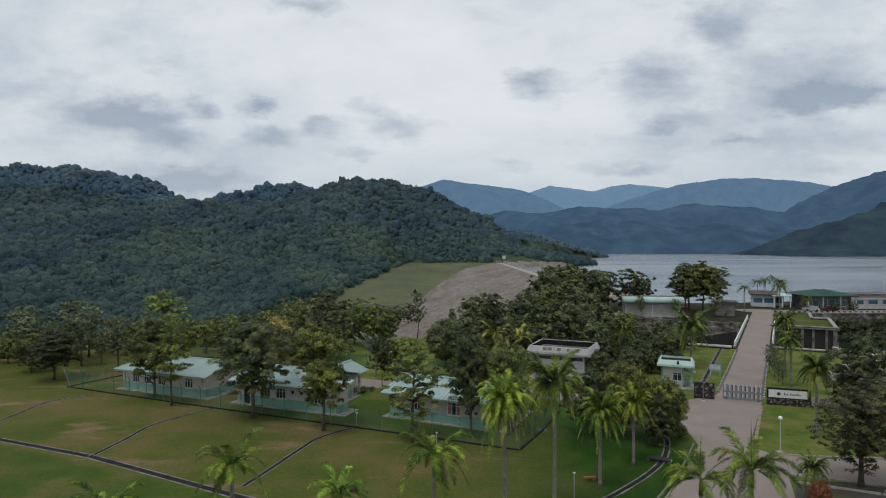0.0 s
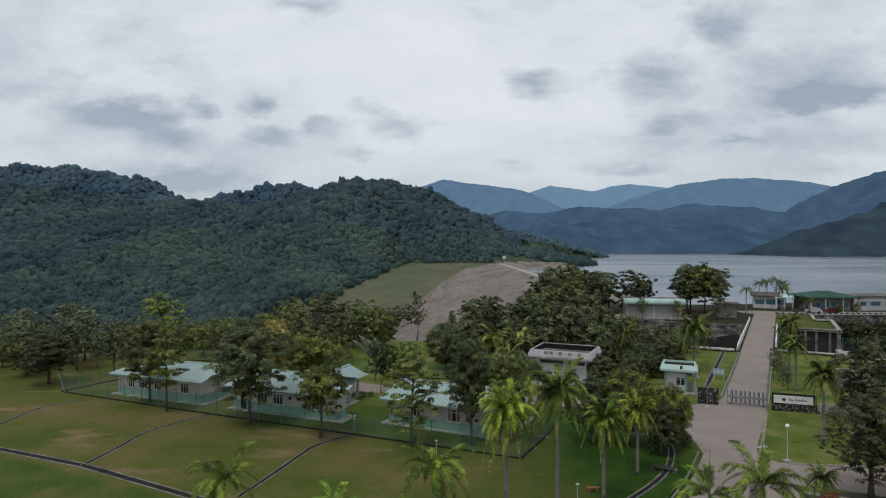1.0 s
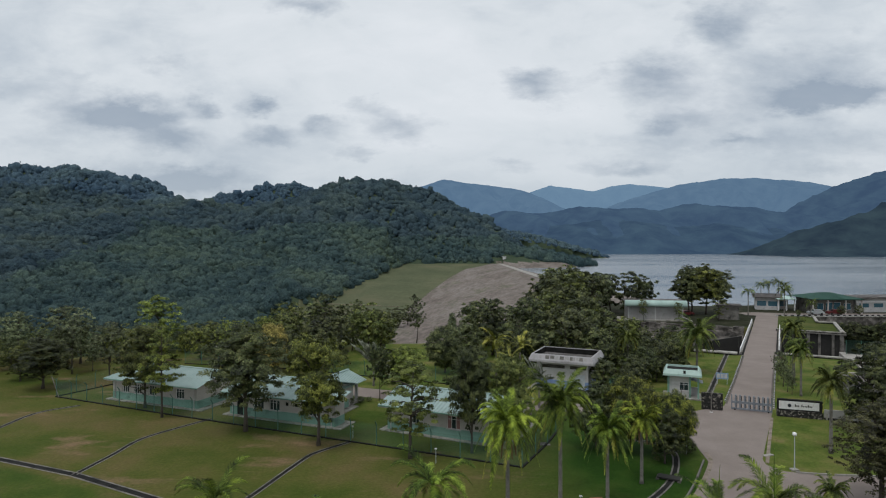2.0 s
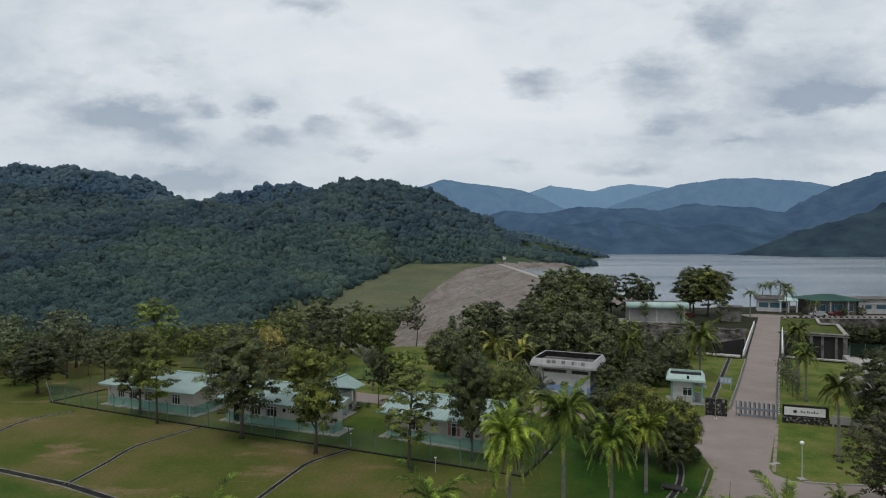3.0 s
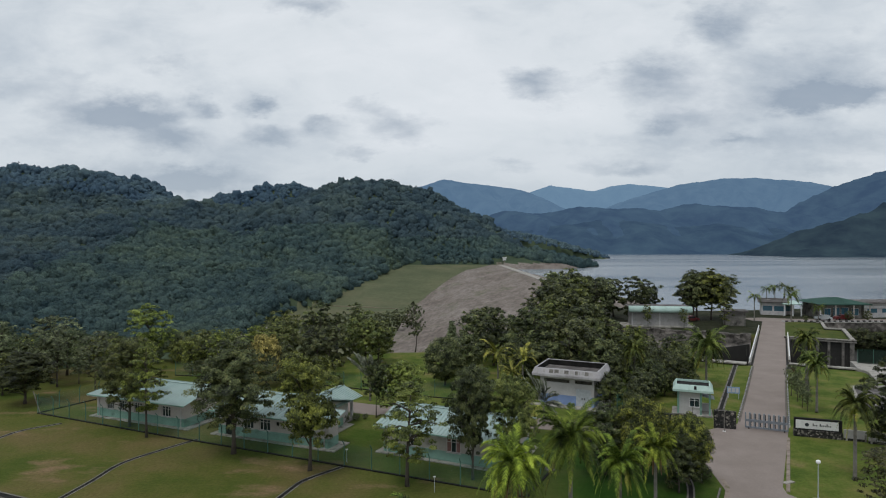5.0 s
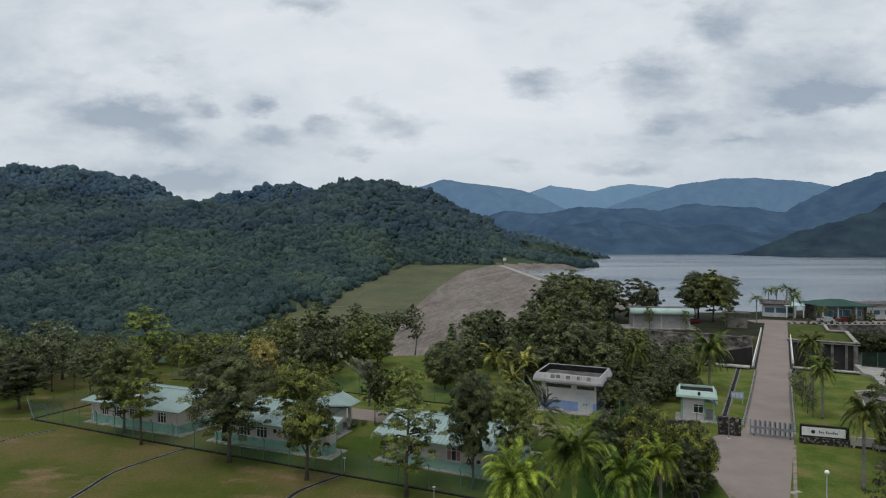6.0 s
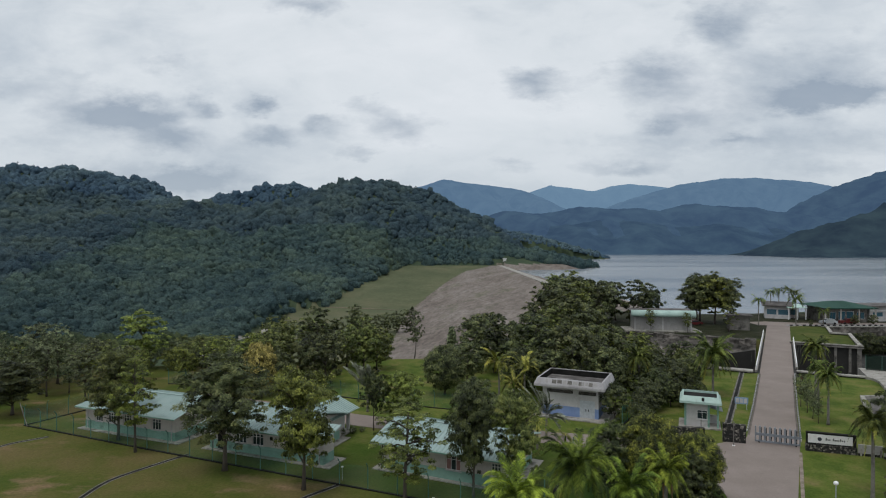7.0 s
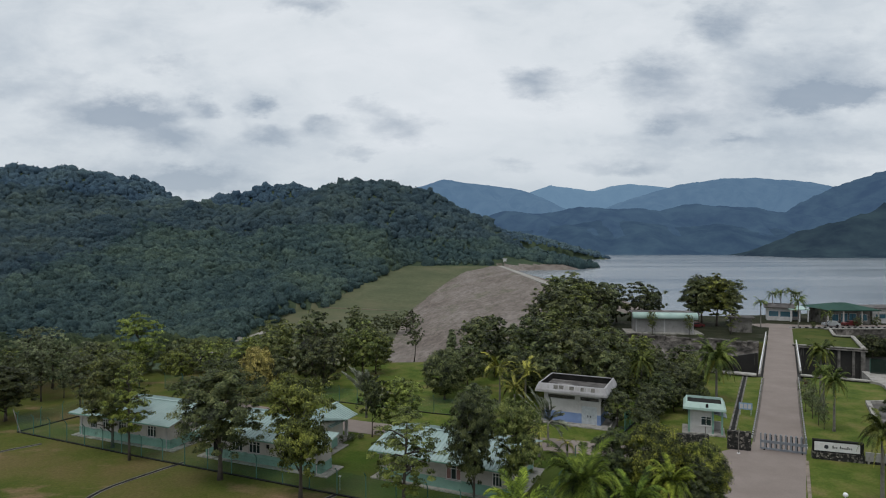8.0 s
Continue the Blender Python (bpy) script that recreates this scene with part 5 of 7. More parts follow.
for k, (x, y, h, form, leaf) in enumerate(((-64, 104, 5.6, "full", "leaf_mid"), (-56, 105, 5.8, "airy", "leaf_olive"), (-69, 106, 6, "airy", "leaf_olive"), (-60, 112, 6, "full", "leaf_grey"), (-42, 108, 5.5, "full", "leaf_olive"), (-38, 118, 5.5, "full", "leaf_mid"), (-30, 122, 9, "full", "leaf_mid"), (-80, 104, 6, "full", "leaf_mid"), (-88, 108, 6.5, "airy", "leaf_grey"), (-35, 126, 7, "full", "leaf_mid"), (-46, 122, 6, "full", "leaf_mid"))):
    tree(x, y, h, form, leaf, {"leaf_yellow": "bright tree above the valley", "leaf_grey": "greyish open-crowned tree above the valley", "leaf_olive": "olive open-crowned tree above the valley", "leaf_mid": "green tree above the valley", "leaf_dark": "dark tree above the valley"}[leaf], k % 3, 1)
for k in range(11):
    u = 15.5 + 3.4 * k
    tree(*uv(u, 111.6 + 0.53 * (u - 12.6) - 0.9 * (k % 3)), 5.2 + 0.7 * (k % 3), "round", "leaf_deep", "dark dense shrub growing against the channel's rock wall", k % 3, 0, z=-7.0, name="shrub", category="shrub")
for x, y, h in ((112.3, 174.0, 2.8), (117.4, 174.2, 2.9), (99.5, 172.8, 1.6)):
    tree(x, y, h, "round", "leaf_dark", "small clipped shrub beside the office road", 1, 0, name="shrub", category="shrub")
rim_r = random.Random(12)
for k in range(30):
    x = -104 + 2.4 * k + rim_r.uniform(-0.8, 0.8)
    y = float(rim(x)) - 4.0 + rim_r.uniform(-2.5, 3.5)
    tree(x, y, rim_r.uniform(2.6, 4.6), "bush", rim_r.choice(("leaf_mid", "leaf_grey", "leaf_olive", "leaf_deep")), "tangled undergrowth shrub at the top of the valley slope", k % 3, 0, wide=0.8, name="shrub", category="shrub")
for k, (x, y, h) in enumerate(((-66, 97, 9.5), (-61, 99, 10.5), (-57, 96, 8.6), (-70, 101, 9.0))):
    tree(x, y, h, "thin", "leaf_grey", "tall thin half-bare tree with a bare pale trunk", k % 3, 1, wide=0.95)
tree(-5.3, 125.5, 9.6, "thin", "leaf_grey", "nearly bare slender tree on the slope's edge", 2, 0, wide=0.7)


# ---------------- roads, kerbs and drains ----------------
def strip(pts, width, z0, z1):
    """A band of one width along a line of points."""
    s = Shape()
    p = [Vector(q) for q in pts]
    left, right = [], []
    for i, q in enumerate(p):
        d = (p[min(i + 1, len(p) - 1)] - p[max(i - 1, 0)]).normalized()
        n = Vector((-d.y, d.x)) * width / 2
        left.append(q + n)
        right.append(q - n)
    for i in range(len(p) - 1):
        s.prism([tuple(right[i]), tuple(right[i + 1]), tuple(left[i + 1]), tuple(left[i])], z0, z1)
    return s


def smooth_line(pts, steps=6):
    """A Catmull-Rom line through plan points."""
    p = [np.array(pts[0]) * 2 - np.array(pts[1]), *map(np.array, pts), np.array(pts[-1]) * 2 - np.array(pts[-2])]
    out = []
    for i in range(1, len(p) - 2):
        for k in range(steps):
            t = k / steps
            out.append(tuple(0.5 * (2 * p[i] + (p[i + 1] - p[i - 1]) * t + (2 * p[i - 1] - 5 * p[i] + 4 * p[i + 1] - p[i + 2]) * t * t + (3 * p[i] - p[i - 1] - 3 * p[i + 1] + p[i + 2]) * t ** 3)))
    return out + [tuple(map(float, pts[-1]))]


forecourt = [uv(-3.2, 1.0), (28.6, 74.2), (27.2, 71.0), (25.6, 66.0), (24.9, 61.5), (24.3, 57.7), (20.8, 51.9), (16.9, 46.1), (11.5, 38.0), (6, 30), (14, 26), (20, 34), (25.5, 43.5), (28.7, 50.6),
             (31.9, 49.4), (35.0, 48.0), (42, 46.5), (80, 42), (80, 50.5), (46, 53.2), (39.3, 53.9), (32.3, 54.7), (30.0, 55.6), (29.2, 57.2), (29.6, 58.6), (37.9, 72.5), uv(2.0, 1.0)]
road = Shape().prism(forecourt, -0.2, 0.030)
structure("road", road, M["asphalt"], "worn grey asphalt junction in front of the gate", "road")
drive = Shape().prism([uv(2.0, 1.0), uv(2.25, 18), uv(2.75, 40), uv(4.2, 112), uv(-1.2, 111), uv(-2.3, 40), uv(-2.75, 18), uv(-3.2, 1.0)], -0.2, 0.030)
structure("road", drive, M["asphalt"], "worn grey asphalt drive through the gate and over the bridge", "drive")
office_road = Shape().prism([uv(-3.5, 110.5), uv(4.2, 111), uv(7, 113.4), (160, 173.2), (160, 177.6), (100, 178.4), (92, 181.5), (86, 180.5)], -0.2, 0.034)
structure("road", office_road, M["asphalt"], "asphalt forecourt in front of the office", "road")
access = strip(smooth_line([(-36, 96.5), (-26, 91.5), (-10, 84.0), (3, 79.8), (13.5, 77.0), (21, 74.5), (27.4, 71.2)]), 4.4, -0.2, 0.026)
structure("road", access, M["asphalt"], "narrow grey access road behind the bungalows", "road")
lower = Shape().prism([(28.2, 48.6), (22, 38), (18, 28), (40, 24), (80, 30), (80, 40), (42, 43.6), (33.6, 46.2)], -0.2, 0.022)
structure("road", lower, M["darkroad"], "lower carriageway beside the verge", "road")
worn = strip([(29.5, 57.6), (37.8, 72.2)], 0.3, -0.1, 0.036)
structure("pavement", worn, M["gravel"], "worn tan edge of the forecourt", "road edge")
worn = strip(smooth_line([(25.2, 60.5), (24.4, 57.7), (21.0, 51.9), (17.1, 46.1), (11.5, 38.0)]), 0.4, -0.1, 0.036)
structure("pavement", worn, M["gravel"], "worn pale gravel edge of the road", "road edge")


for edge in ([uv(-3.05, 2.0), uv(-2.63, 18), uv(-2.19, 40)], [uv(1.91, 3.0), uv(2.15, 18), uv(2.65, 41)]):
    structure("gutter", strip(edge, 0.22, -0.1, 0.036), M["gutterdirt"], "dark damp dirt along the drive's kerb", "gutter")


def kerb_run(label, line, mats, size=(0.95, 0.14, 0.16), gap=0.02):
    """A kerb of single stones laid along a line."""
    k = thing("kerb", pose(line[0][0], line[0][1], 0), label, "kerb", kind="structure")
    w, d, h = size
    shapes = [Shape().prism([(-w / 2 + gap, -d / 2), (w / 2 - gap, -d / 2), (w / 2 - gap, d / 2), (-w / 2 + gap, d / 2)], -0.1, h).mesh("kerb_stone", m) for m in mats]
    n, left = 0, 0.0
    for a, b in zip(line, line[1:]):
        a, b = Vector(a), Vector(b)
        length, ang = (b - a).length, math.degrees(math.atan2(b.y - a.y, b.x - a.x))
        d0 = left
        while d0 + w <= length + w * 0.4:
            p = a.lerp(b, (d0 + w / 2) / length)
            part("kerb_stone", shapes[n % len(shapes)], None, k, m=pose(p.x - line[0][0], p.y - line[0][1], 0, 0, 0, ang))
            d0 += w
            n += 1
        left = max(0.0, d0 - length)
    return k


verge = Shape().prism([(29.2, 48.9), (33.8, 46.8), (42, 44.1), (80, 39.9), (80, 42.2), (42, 46.1), (35.0, 47.6), (31.9, 49.0)], -0.2, 0.026)
corner = Shape().prism([(25.9, 42.0), (29.2, 41.2), (31.6, 47.0), (28.4, 48.3)], -0.2, 0.026)
structure("verge", corner, M["soil"], "planted corner of bare soil between the two carriageways", "verge")
structure("verge", verge, M["soil"], "bare verge darkened for the shade of the roadside trees", "verge")
kerb_run("black and white painted kerb stones along the drive", [uv(-3.25, 3.5), uv(-2.85, 18), uv(-2.45, 39)], (M["kerbwhite"], M["blackpaint"]), (0.5, 0.16, 0.18))
kerb_run("black and white painted kerb stones along the drive", [uv(2.15, 2.0), uv(2.4, 18), uv(2.95, 43)], (M["kerbwhite"], M["blackpaint"]), (0.5, 0.16, 0.18))
kerb_run("pale concrete kerb round the corner of the lawn", smooth_line([(29.3, 58.0), (29.1, 57.0), (29.9, 55.7), (32.3, 54.85), (39.3, 54.05), (46, 53.3), (70, 51.4)], 4), (M["concrete"],))
kerb_run("pale concrete kerb along the verge", [(28.8, 50.4), (31.9, 49.2), (35.0, 47.8), (42, 46.3), (70, 43.1)], (M["concrete"],))
kerb_run("pale concrete kerb along the lower carriageway", [(28.3, 48.8), (33.6, 46.4), (42, 43.8), (60, 41.9)], (M["concrete"],))
kerb_run("concrete kerb along the curved road edge", smooth_line([(24.0, 58.2), (20.5, 52.1), (16.6, 46.3), (11.0, 38.2)], 4), (M["weathered"],))
kerb_run("black and white kerb blocks in front of the office", [uv(3.5, 111.8), (97.0, 172.1), (132, 172.2)], (M["kerbwhite"], M["blackpaint"]), (0.8, 0.3, 0.34), 0.04)


def open_drain(label, line, width=0.46, lip=0.11):
    """A shallow channel: two low lips and a flat black bed."""
    d = thing("drain", pose(0, 0, 0), label, "drain", kind="structure")
    p = [Vector(q) for q in line]

    def shifted(off):
        out = []
        for i, q in enumerate(p):
            t = (p[min(i + 1, len(p) - 1)] - p[max(i - 1, 0)]).normalized()
            out.append(tuple(q + Vector((-t.y, t.x)) * off))
        return out
    part("lip", strip(shifted(width / 2), lip, -0.15, 0.020), M["weathered"], d, "weathered concrete lip")
    part("lip", strip(shifted(-width / 2), lip, -0.15, 0.020), M["weathered"], d, "weathered concrete lip")
    part("bed", strip(line, width - lip, -0.15, 0.008), M["black"], d, "flat black drain bed")
    return d


open_drain("wide concrete storm drain across the lawn", [(-70, 70.6), (-43.5, 59.7), (-31.8, 54.9), (-19.4, 48.2), (-10, 43.2), (-2, 40.5)], 0.72, 0.15)
open_drain("narrow concrete drain down the lawn", smooth_line([(-31.8, 54.9), (-31.2, 60.0), (-30.8, 64.6), (-28.3, 69.0), (-26.4, 71.8)], 4))
open_drain("narrow concrete drain down the lawn", smooth_line([(-15.8, 48.2), (-14.9, 51.2), (-12.9, 58.6), (-12.0, 60.6), (-9.4, 63.6)], 4))
open_drain("narrow concrete drain down the lawn", smooth_line([(-49, 60.5), (-48.1, 66.1), (-48.0, 73.9), (-44.8, 77.6)], 4))
open_drain("curved concrete drain round the shrubs", smooth_line([(17.0, 64.6), (20.2, 63.9), (22.0, 62.1), (21.6, 58.6), (18.6, 52.6), (12.7, 46.1), (6.0, 40.5)], 6), 0.50, 0.14)
open_drain("straight concrete drain beside the drive", [uv(-5.4, 5.5), uv(-5.0, 40)], 0.62, 0.2)
slab = thing("footbridge_slab", pose(19.2, 53.9, 0, 0, 0, 62), "small concrete slab across the curved drain", "footbridge")
part("deck", Shape().box(-0.45, 0.45, -0.9, 0.9, 0.10, 0.22), M["stained"], slab)
part("abutment", Shape().box(-0.55, 0.55, -1.0, -0.75, -0.05, 0.10), M["drain"], slab)
part("abutment", Shape().box(-0.55, 0.55, 0.75, 1.0, -0.05, 0.10), M["drain"], slab)


# ---------------- bungalows ----------------
def window(parent, x, z, w, h, y=0.0, leaves=3, curtain=None):
    """A framed window in a wall opening: frame, panes, sill."""
    ring = [(i, j) for i, j in ((0, 0), (w, 0), (w, h), (0, h), (0.06, 0.06), (w - 0.06, 0.06), (w - 0.06, h - 0.06), (0.06, h - 0.06))]
    faces = []
    for k in range(4):
        n = (k + 1) % 4
        faces += [(k, n, 4 + n, 4 + k), (8 + n, 8 + k, 12 + k, 12 + n), (n, k, 8 + k, 8 + n), (4 + k, 4 + n, 12 + n, 12 + k)]
    fr = Shape().faces([(i, 0.02, j) for i, j in ring] + [(i, 0.12, j) for i, j in ring], faces)
    step = w / leaves
    wn = part("window", fr, M["white"], parent, "white framed window", m=pose(x, y, z))
    part("transom", Shape().box(0.06, w - 0.06, 0.03, 0.11, h * 0.72, h * 0.72 + 0.045), M["white"], wn)
    for k in range(1, leaves):
        part("mullion", Shape().box(k * step - 0.025, k * step + 0.025, 0.028, 0.112, 0.06, h - 0.06), M["white"], wn)
    for k in range(leaves):
        part("pane", Shape().box(k * step + 0.03, (k + 1) * step - 0.03, 0.06, 0.075, 0.05, h - 0.05), curtain if curtain and k % 3 != 1 else M["glass"], wn)
    part("sill", Shape().box(-0.08, w + 0.08, -0.09, 0.02, -0.07, 0.0), M["pale"], wn)
    return wn


def ribbed_roof(length, half, low, high, over, rib=0.42, hip=0.0):
    """One gable roof along x: two sloping sheets with standing ribs and a ridge cap; hip pulls in the left end."""
    s = Shape()
    x0, x1 = -over, length + over
    for side in (0, 1):
        ye = -over if side == 0 else 2 * half + over
        e = low - (high - low) / half * over

        def at(x, k, lift):
            lo = x0 + (hip * k if x <= x0 + 1e-6 else 0)
            return (max(x, lo), ye + (half - ye) * k, e + (high - e) * k + lift)
        a, b, c, d = at(x0, 0, 0), at(x1, 0, 0), at(x1, 1, 0), at(x0, 1, 0)
        top = [(p[0], p[1], p[2] + 0.05) for p in (a, b, c, d)]
        f = [(3, 2, 1, 0), (4, 5, 6, 7), (0, 1, 5, 4), (1, 2, 6, 5), (2, 3, 7, 6), (3, 0, 4, 7)]
        s.faces([a, b, c, d] + top, f if side == 0 else [q[::-1] for q in f])
        x = x0 + rib
        while x < x1 - 0.1:
            k1 = min(1.0, (x - x0) / hip) if hip else 1.0
            p, q = at(x, 0, 0.05), at(x, k1, 0.05)
            w = 0.05
            v = [(p[0] - w, p[1], p[2]), (p[0] + w, p[1], p[2]), (q[0] + w, q[1], q[2]), (q[0] - w, q[1], q[2])]
            v += [(t[0] + (0.02 if i in (0, 3) else -0.02), t[1], t[2] + 0.06) for i, t in enumerate(v)]
            s.faces(v, f if side == 0 else [q2[::-1] for q2 in f])
            x += rib
    if hip:
        e = low - (high - low) / half * over
        tri = [(x0, -over, e), (x0 + hip, half, high), (x0, 2 * half + over, e)]
        s.faces(tri + [(p[0], p[1], p[2] + 0.06) for p in tri], [(0, 1, 2), (3, 5, 4), (0, 2, 5, 3), (0, 3, 4, 1), (1, 4, 5, 2)])
    s.prism([(x0 + hip, half - 0.18), (x1, half - 0.18), (x1, half + 0.18), (x0 + hip, half + 0.18)], high + 0.03, high + 0.12)
    return s


def bungalow(at, length, openings, label, hip=0.0, wing=False, curtain=None, depth=8.0):
    """A single-storey staff house: local x along its front, y into it."""
    b = thing("bungalow", pose(at[0], at[1], 0, 0, 0, at[2]), label, "house", "row of staff bungalows")
    half = depth / 2
    holes = [(x, x + w, z, z + h) for kind, x, z, w, h in openings]
    part("wall", Shape().wall(length, 0.0, 0.2, 1.05, 2.75, holes), M["render"], b, "beige rendered upper wall")
    part("dado", Shape().wall(length, -0.02, 0.2, 0.0, 1.05, holes), M["mint"], b, "mint painted lower wall")
    body = length - 3.0 if wing else length
    part("wall", Shape().box(0, body, depth - 0.2, depth, 0, 2.75), M["render"], b)
    for x0 in (0.0, body - 0.2):
        edge = [2.78, 2.78, 3.75, 3.75] if not (hip and x0 == 0) else 2.78
        g = Shape().box(x0, x0 + 0.2, 0.2, depth - 0.2, 1.05, 2.75)
        g.prism([(x0, 0.2), (x0 + 0.2, 0.2), (x0 + 0.2, half), (x0, half)], 2.75, edge)
        g.prism([(x0, half), (x0 + 0.2, half), (x0 + 0.2, depth - 0.2), (x0, depth - 0.2)], 2.75, edge[2:] + edge[:2] if isinstance(edge, list) else edge)
        part("gable", g, M["render"], b, "beige gable end")
        part("dado", Shape().box(x0 - 0.02 if x0 == 0 else x0, x0 + 0.2 if x0 == 0 else x0 + 0.22, 0.2, depth - 0.2, 0.0, 1.05), M["mint"], b)
    part("apron", Shape().box(-0.7, length + 1.0, -0.55, 2.6, -0.1, 0.10).box(-0.7, body + 1.0, 2.6, depth + 0.6, -0.1, 0.10), M["concrete"], b, "concrete apron round the house")
    part("roof", ribbed_roof(body, half, 2.95, 3.95, 0.75, hip=hip), M["roof"], b, "pale mint ribbed metal roof")
    if wing:
        # shallow front room past the gable, and a gabled porch wing at the back
        part("wall", Shape().box(length - 0.2, length, 0.2, 1.9, 1.05, 2.85).box(body, length - 0.2, 1.7, 1.9, 0.0, 2.85), M["render"], b)
        part("dado", Shape().box(length - 0.2, length + 0.02, 0.2, 1.9, 0.0, 1.05), M["mint"], b)
        low, up = 2.76, 3.50
        sheet = Shape().prism([(body + 0.78, -0.75), (length + 0.75, -0.75), (length + 0.75, 2.2), (body + 0.78, 2.2)], [low, low, up, up], [low + 0.05, low + 0.05, up + 0.05, up + 0.05])
        for k in range(7):
            x = body + 1.1 + 0.42 * k
            sheet.prism([(x, -0.75), (x + 0.08, -0.75), (x + 0.08, 2.2), (x, 2.2)], [low + 0.05, low + 0.05, up + 0.05, up + 0.05], [low + 0.11, low + 0.11, up + 0.11, up + 0.11])
        part("side_roof", sheet, M["roof"], b, "mint ribbed lean-to roof")
        part("wall", Shape().box(6.6, 10.9, 9.4, 9.6, 0, 2.75).box(10.7, 10.9, depth, 9.4, 0, 2.75).box(6.6, 6.8, depth, 9.4, 0, 2.75), M["pale"], b)
        part("porch_roof", ribbed_roof(4.9, 2.3, 2.78, 3.7, 0.45), M["roof"], b, "pale mint porch roof", m=pose(11.25, 6.3, 0, 0, 0, 90))
        for x in (6.9, 10.4):
            part("pillar", Shape().box(x, x + 0.3, 10.8, 11.1, 0, 2.75), M["pale"], b)
        part("porch_floor", Shape().box(6.4, 11.2, depth + 0.62, 11.4, -0.1, 0.08), M["concrete"], b)
    part("ceiling", Shape().box(0.2, body - 0.2, 0.2, depth - 0.2, 2.6, 2.7), M["white"], b)
    part("fascia", Shape().box(-0.72, length + 0.72, -0.80, -0.74, 2.55, 2.80), M["render"], b, "grey eaves board")
    part("gutter", Shape().box(-0.72, length + 0.72, -0.90, -0.80, 2.68, 2.80), M["mint"], b)
    for kind, x, z, w, h in openings:
        if kind == "window":
            window(b, x, z, w, h, 0.05, 3, curtain if w > 1.45 else None)
        elif kind == "vent":
            part("vent", Shape().box(x, x + w, 0.06, 0.10, z, z + h), M["black"], b, "small dark vent opening")
        else:
            d = part("door", Shape().box(x, x + w, 0.06, 0.11, z, z + h), M["black"], b, "dark door")
            part("handle", Shape().box(x + w - 0.16, x + w - 0.08, 0.0, 0.06, 1.0, 1.12), M["galv"], d)
    for k, x in enumerate((0.45, length - 0.45)):
        part("downpipe", Shape().tube([(x, -0.08, 0.1), (x, -0.08, 2.5), (x, -0.7, 2.72)], 0.05, 6), M["pale"], b)
    return b


W = "window"
bungalow((-42.5, 80.9, -22.1), 14.0, [(W, 1.7, 1.05, 1.1, 1.2), (W, 3.7, 1.05, 1.2, 1.2), (W, 6.2, 1.05, 1.2, 1.2), (W, 10.6, 1.05, 1.3, 1.2), ("vent", 8.6, 1.75, 0.45, 0.4)],
         "beige and mint staff bungalow with pale green metal roof", 2.0)
bungalow((-24.9, 73.75, -22.1), 14.3, [("door", 1.0, 0.1, 0.9, 2.05), (W, 3.4, 1.05, 1.4, 1.2), (W, 5.6, 1.05, 1.4, 1.2), ("vent", 7.8, 1.75, 0.4, 0.4), ("vent", 9.0, 1.75, 0.4, 0.4), (W, 10.9, 0.95, 1.4, 1.2)],
         "beige and mint staff bungalow with porch and metal roof", 0.0, True)
bungalow((-5.9, 67.8, -25.0), 12.9, [(W, 2.6, 1.05, 1.2, 1.1), (W, 7.0, 1.0, 1.5, 1.35), ("vent", 9.6, 1.8, 0.5, 0.45), (W, 11.5, 1.05, 0.9, 1.2)],
         "beige and mint bungalow with red curtains and ribbed roof", 0.0, False, M["red"])


# ---------------- fences ----------------
def fence(points, label, gap=3.0, height=2.1, crank=True, group="compound fence", z=0.0, net="net"):
    """Chain link between cranked posts, over a dark kerb."""
    f = thing("fence", pose(points[0][0], points[0][1], z), label, "fence", group)
    o = Vector(points[0])
    post = Shape().tube([(0, 0, -0.1), (0, 0, height), (0, -0.28, height + 0.38)] if crank else [(0, 0, -0.1), (0, 0, height)], 0.045, 6).mesh("post", M["greensteel"])
    for a, b in zip(points, points[1:]):
        a, b = Vector(a) - o, Vector(b) - o
        n = max(1, round((b - a).length / gap))
        ang = math.degrees(math.atan2(b.y - a.y, b.x - a.x))
        step = (b - a).length / n
        for k in range(n):
            p = a.lerp(b, k / n)
            part("post", post, None, f, m=pose(p.x, p.y, 0, 0, 0, ang))
            part("netting", Shape().faces([(0.05, 0, 0.08), (step - 0.05, 0, 0.08), (step - 0.05, 0, height), (0.05, 0, height)], [(0, 1, 2, 3)]), M[net], f, m=pose(p.x, p.y, 0, 0, 0, ang))
        part("kerb", Shape().box(0, (b - a).length, -0.14, 0.08, -0.1, 0.10), M["black"], f, "black stained concrete footing", m=pose(a.x, a.y, 0, 0, 0, ang))
    part("post", post, None, f, m=pose(b.x, b.y, 0))
    return f


fence([(-50.5, 81.9), (-31.5, 73.3), (-12, 64.9), (7.1, 56.6)], "green chain-link fence with cranked posts along the lawn")
fence([(7.1, 56.6), (10.5, 63.2), (13.4, 70.0)], "green chain-link fence beside the bungalow")
fence([(-50.5, 81.9), (-46.9, 89.0), (-43.5, 97.0)], "green chain-link fence at the end of the bungalows")
fence([(-43, 104), (-28, 101), (-14.5, 95.7), (-1, 89.8), (6, 87.5)], "green chain-link fence behind the access road")
fence([(21.9, 82.0), (25.4, 87.4), (27.2, 92.0)], "teal mesh fence beside the pump house", 2.2, 2.3, False, net="mesh")
fence([uv(15.4, 63.5), uv(33, 63.5)], "dark green fence standing in the channel", 2.5, 2.9, False, z=-2.0, net="darkmesh")
brace = thing("fence_brace", pose(-50.3, 82.0, 0, 0, 0, -24), "pale diagonal brace leaning on the fence corner", "fence brace")
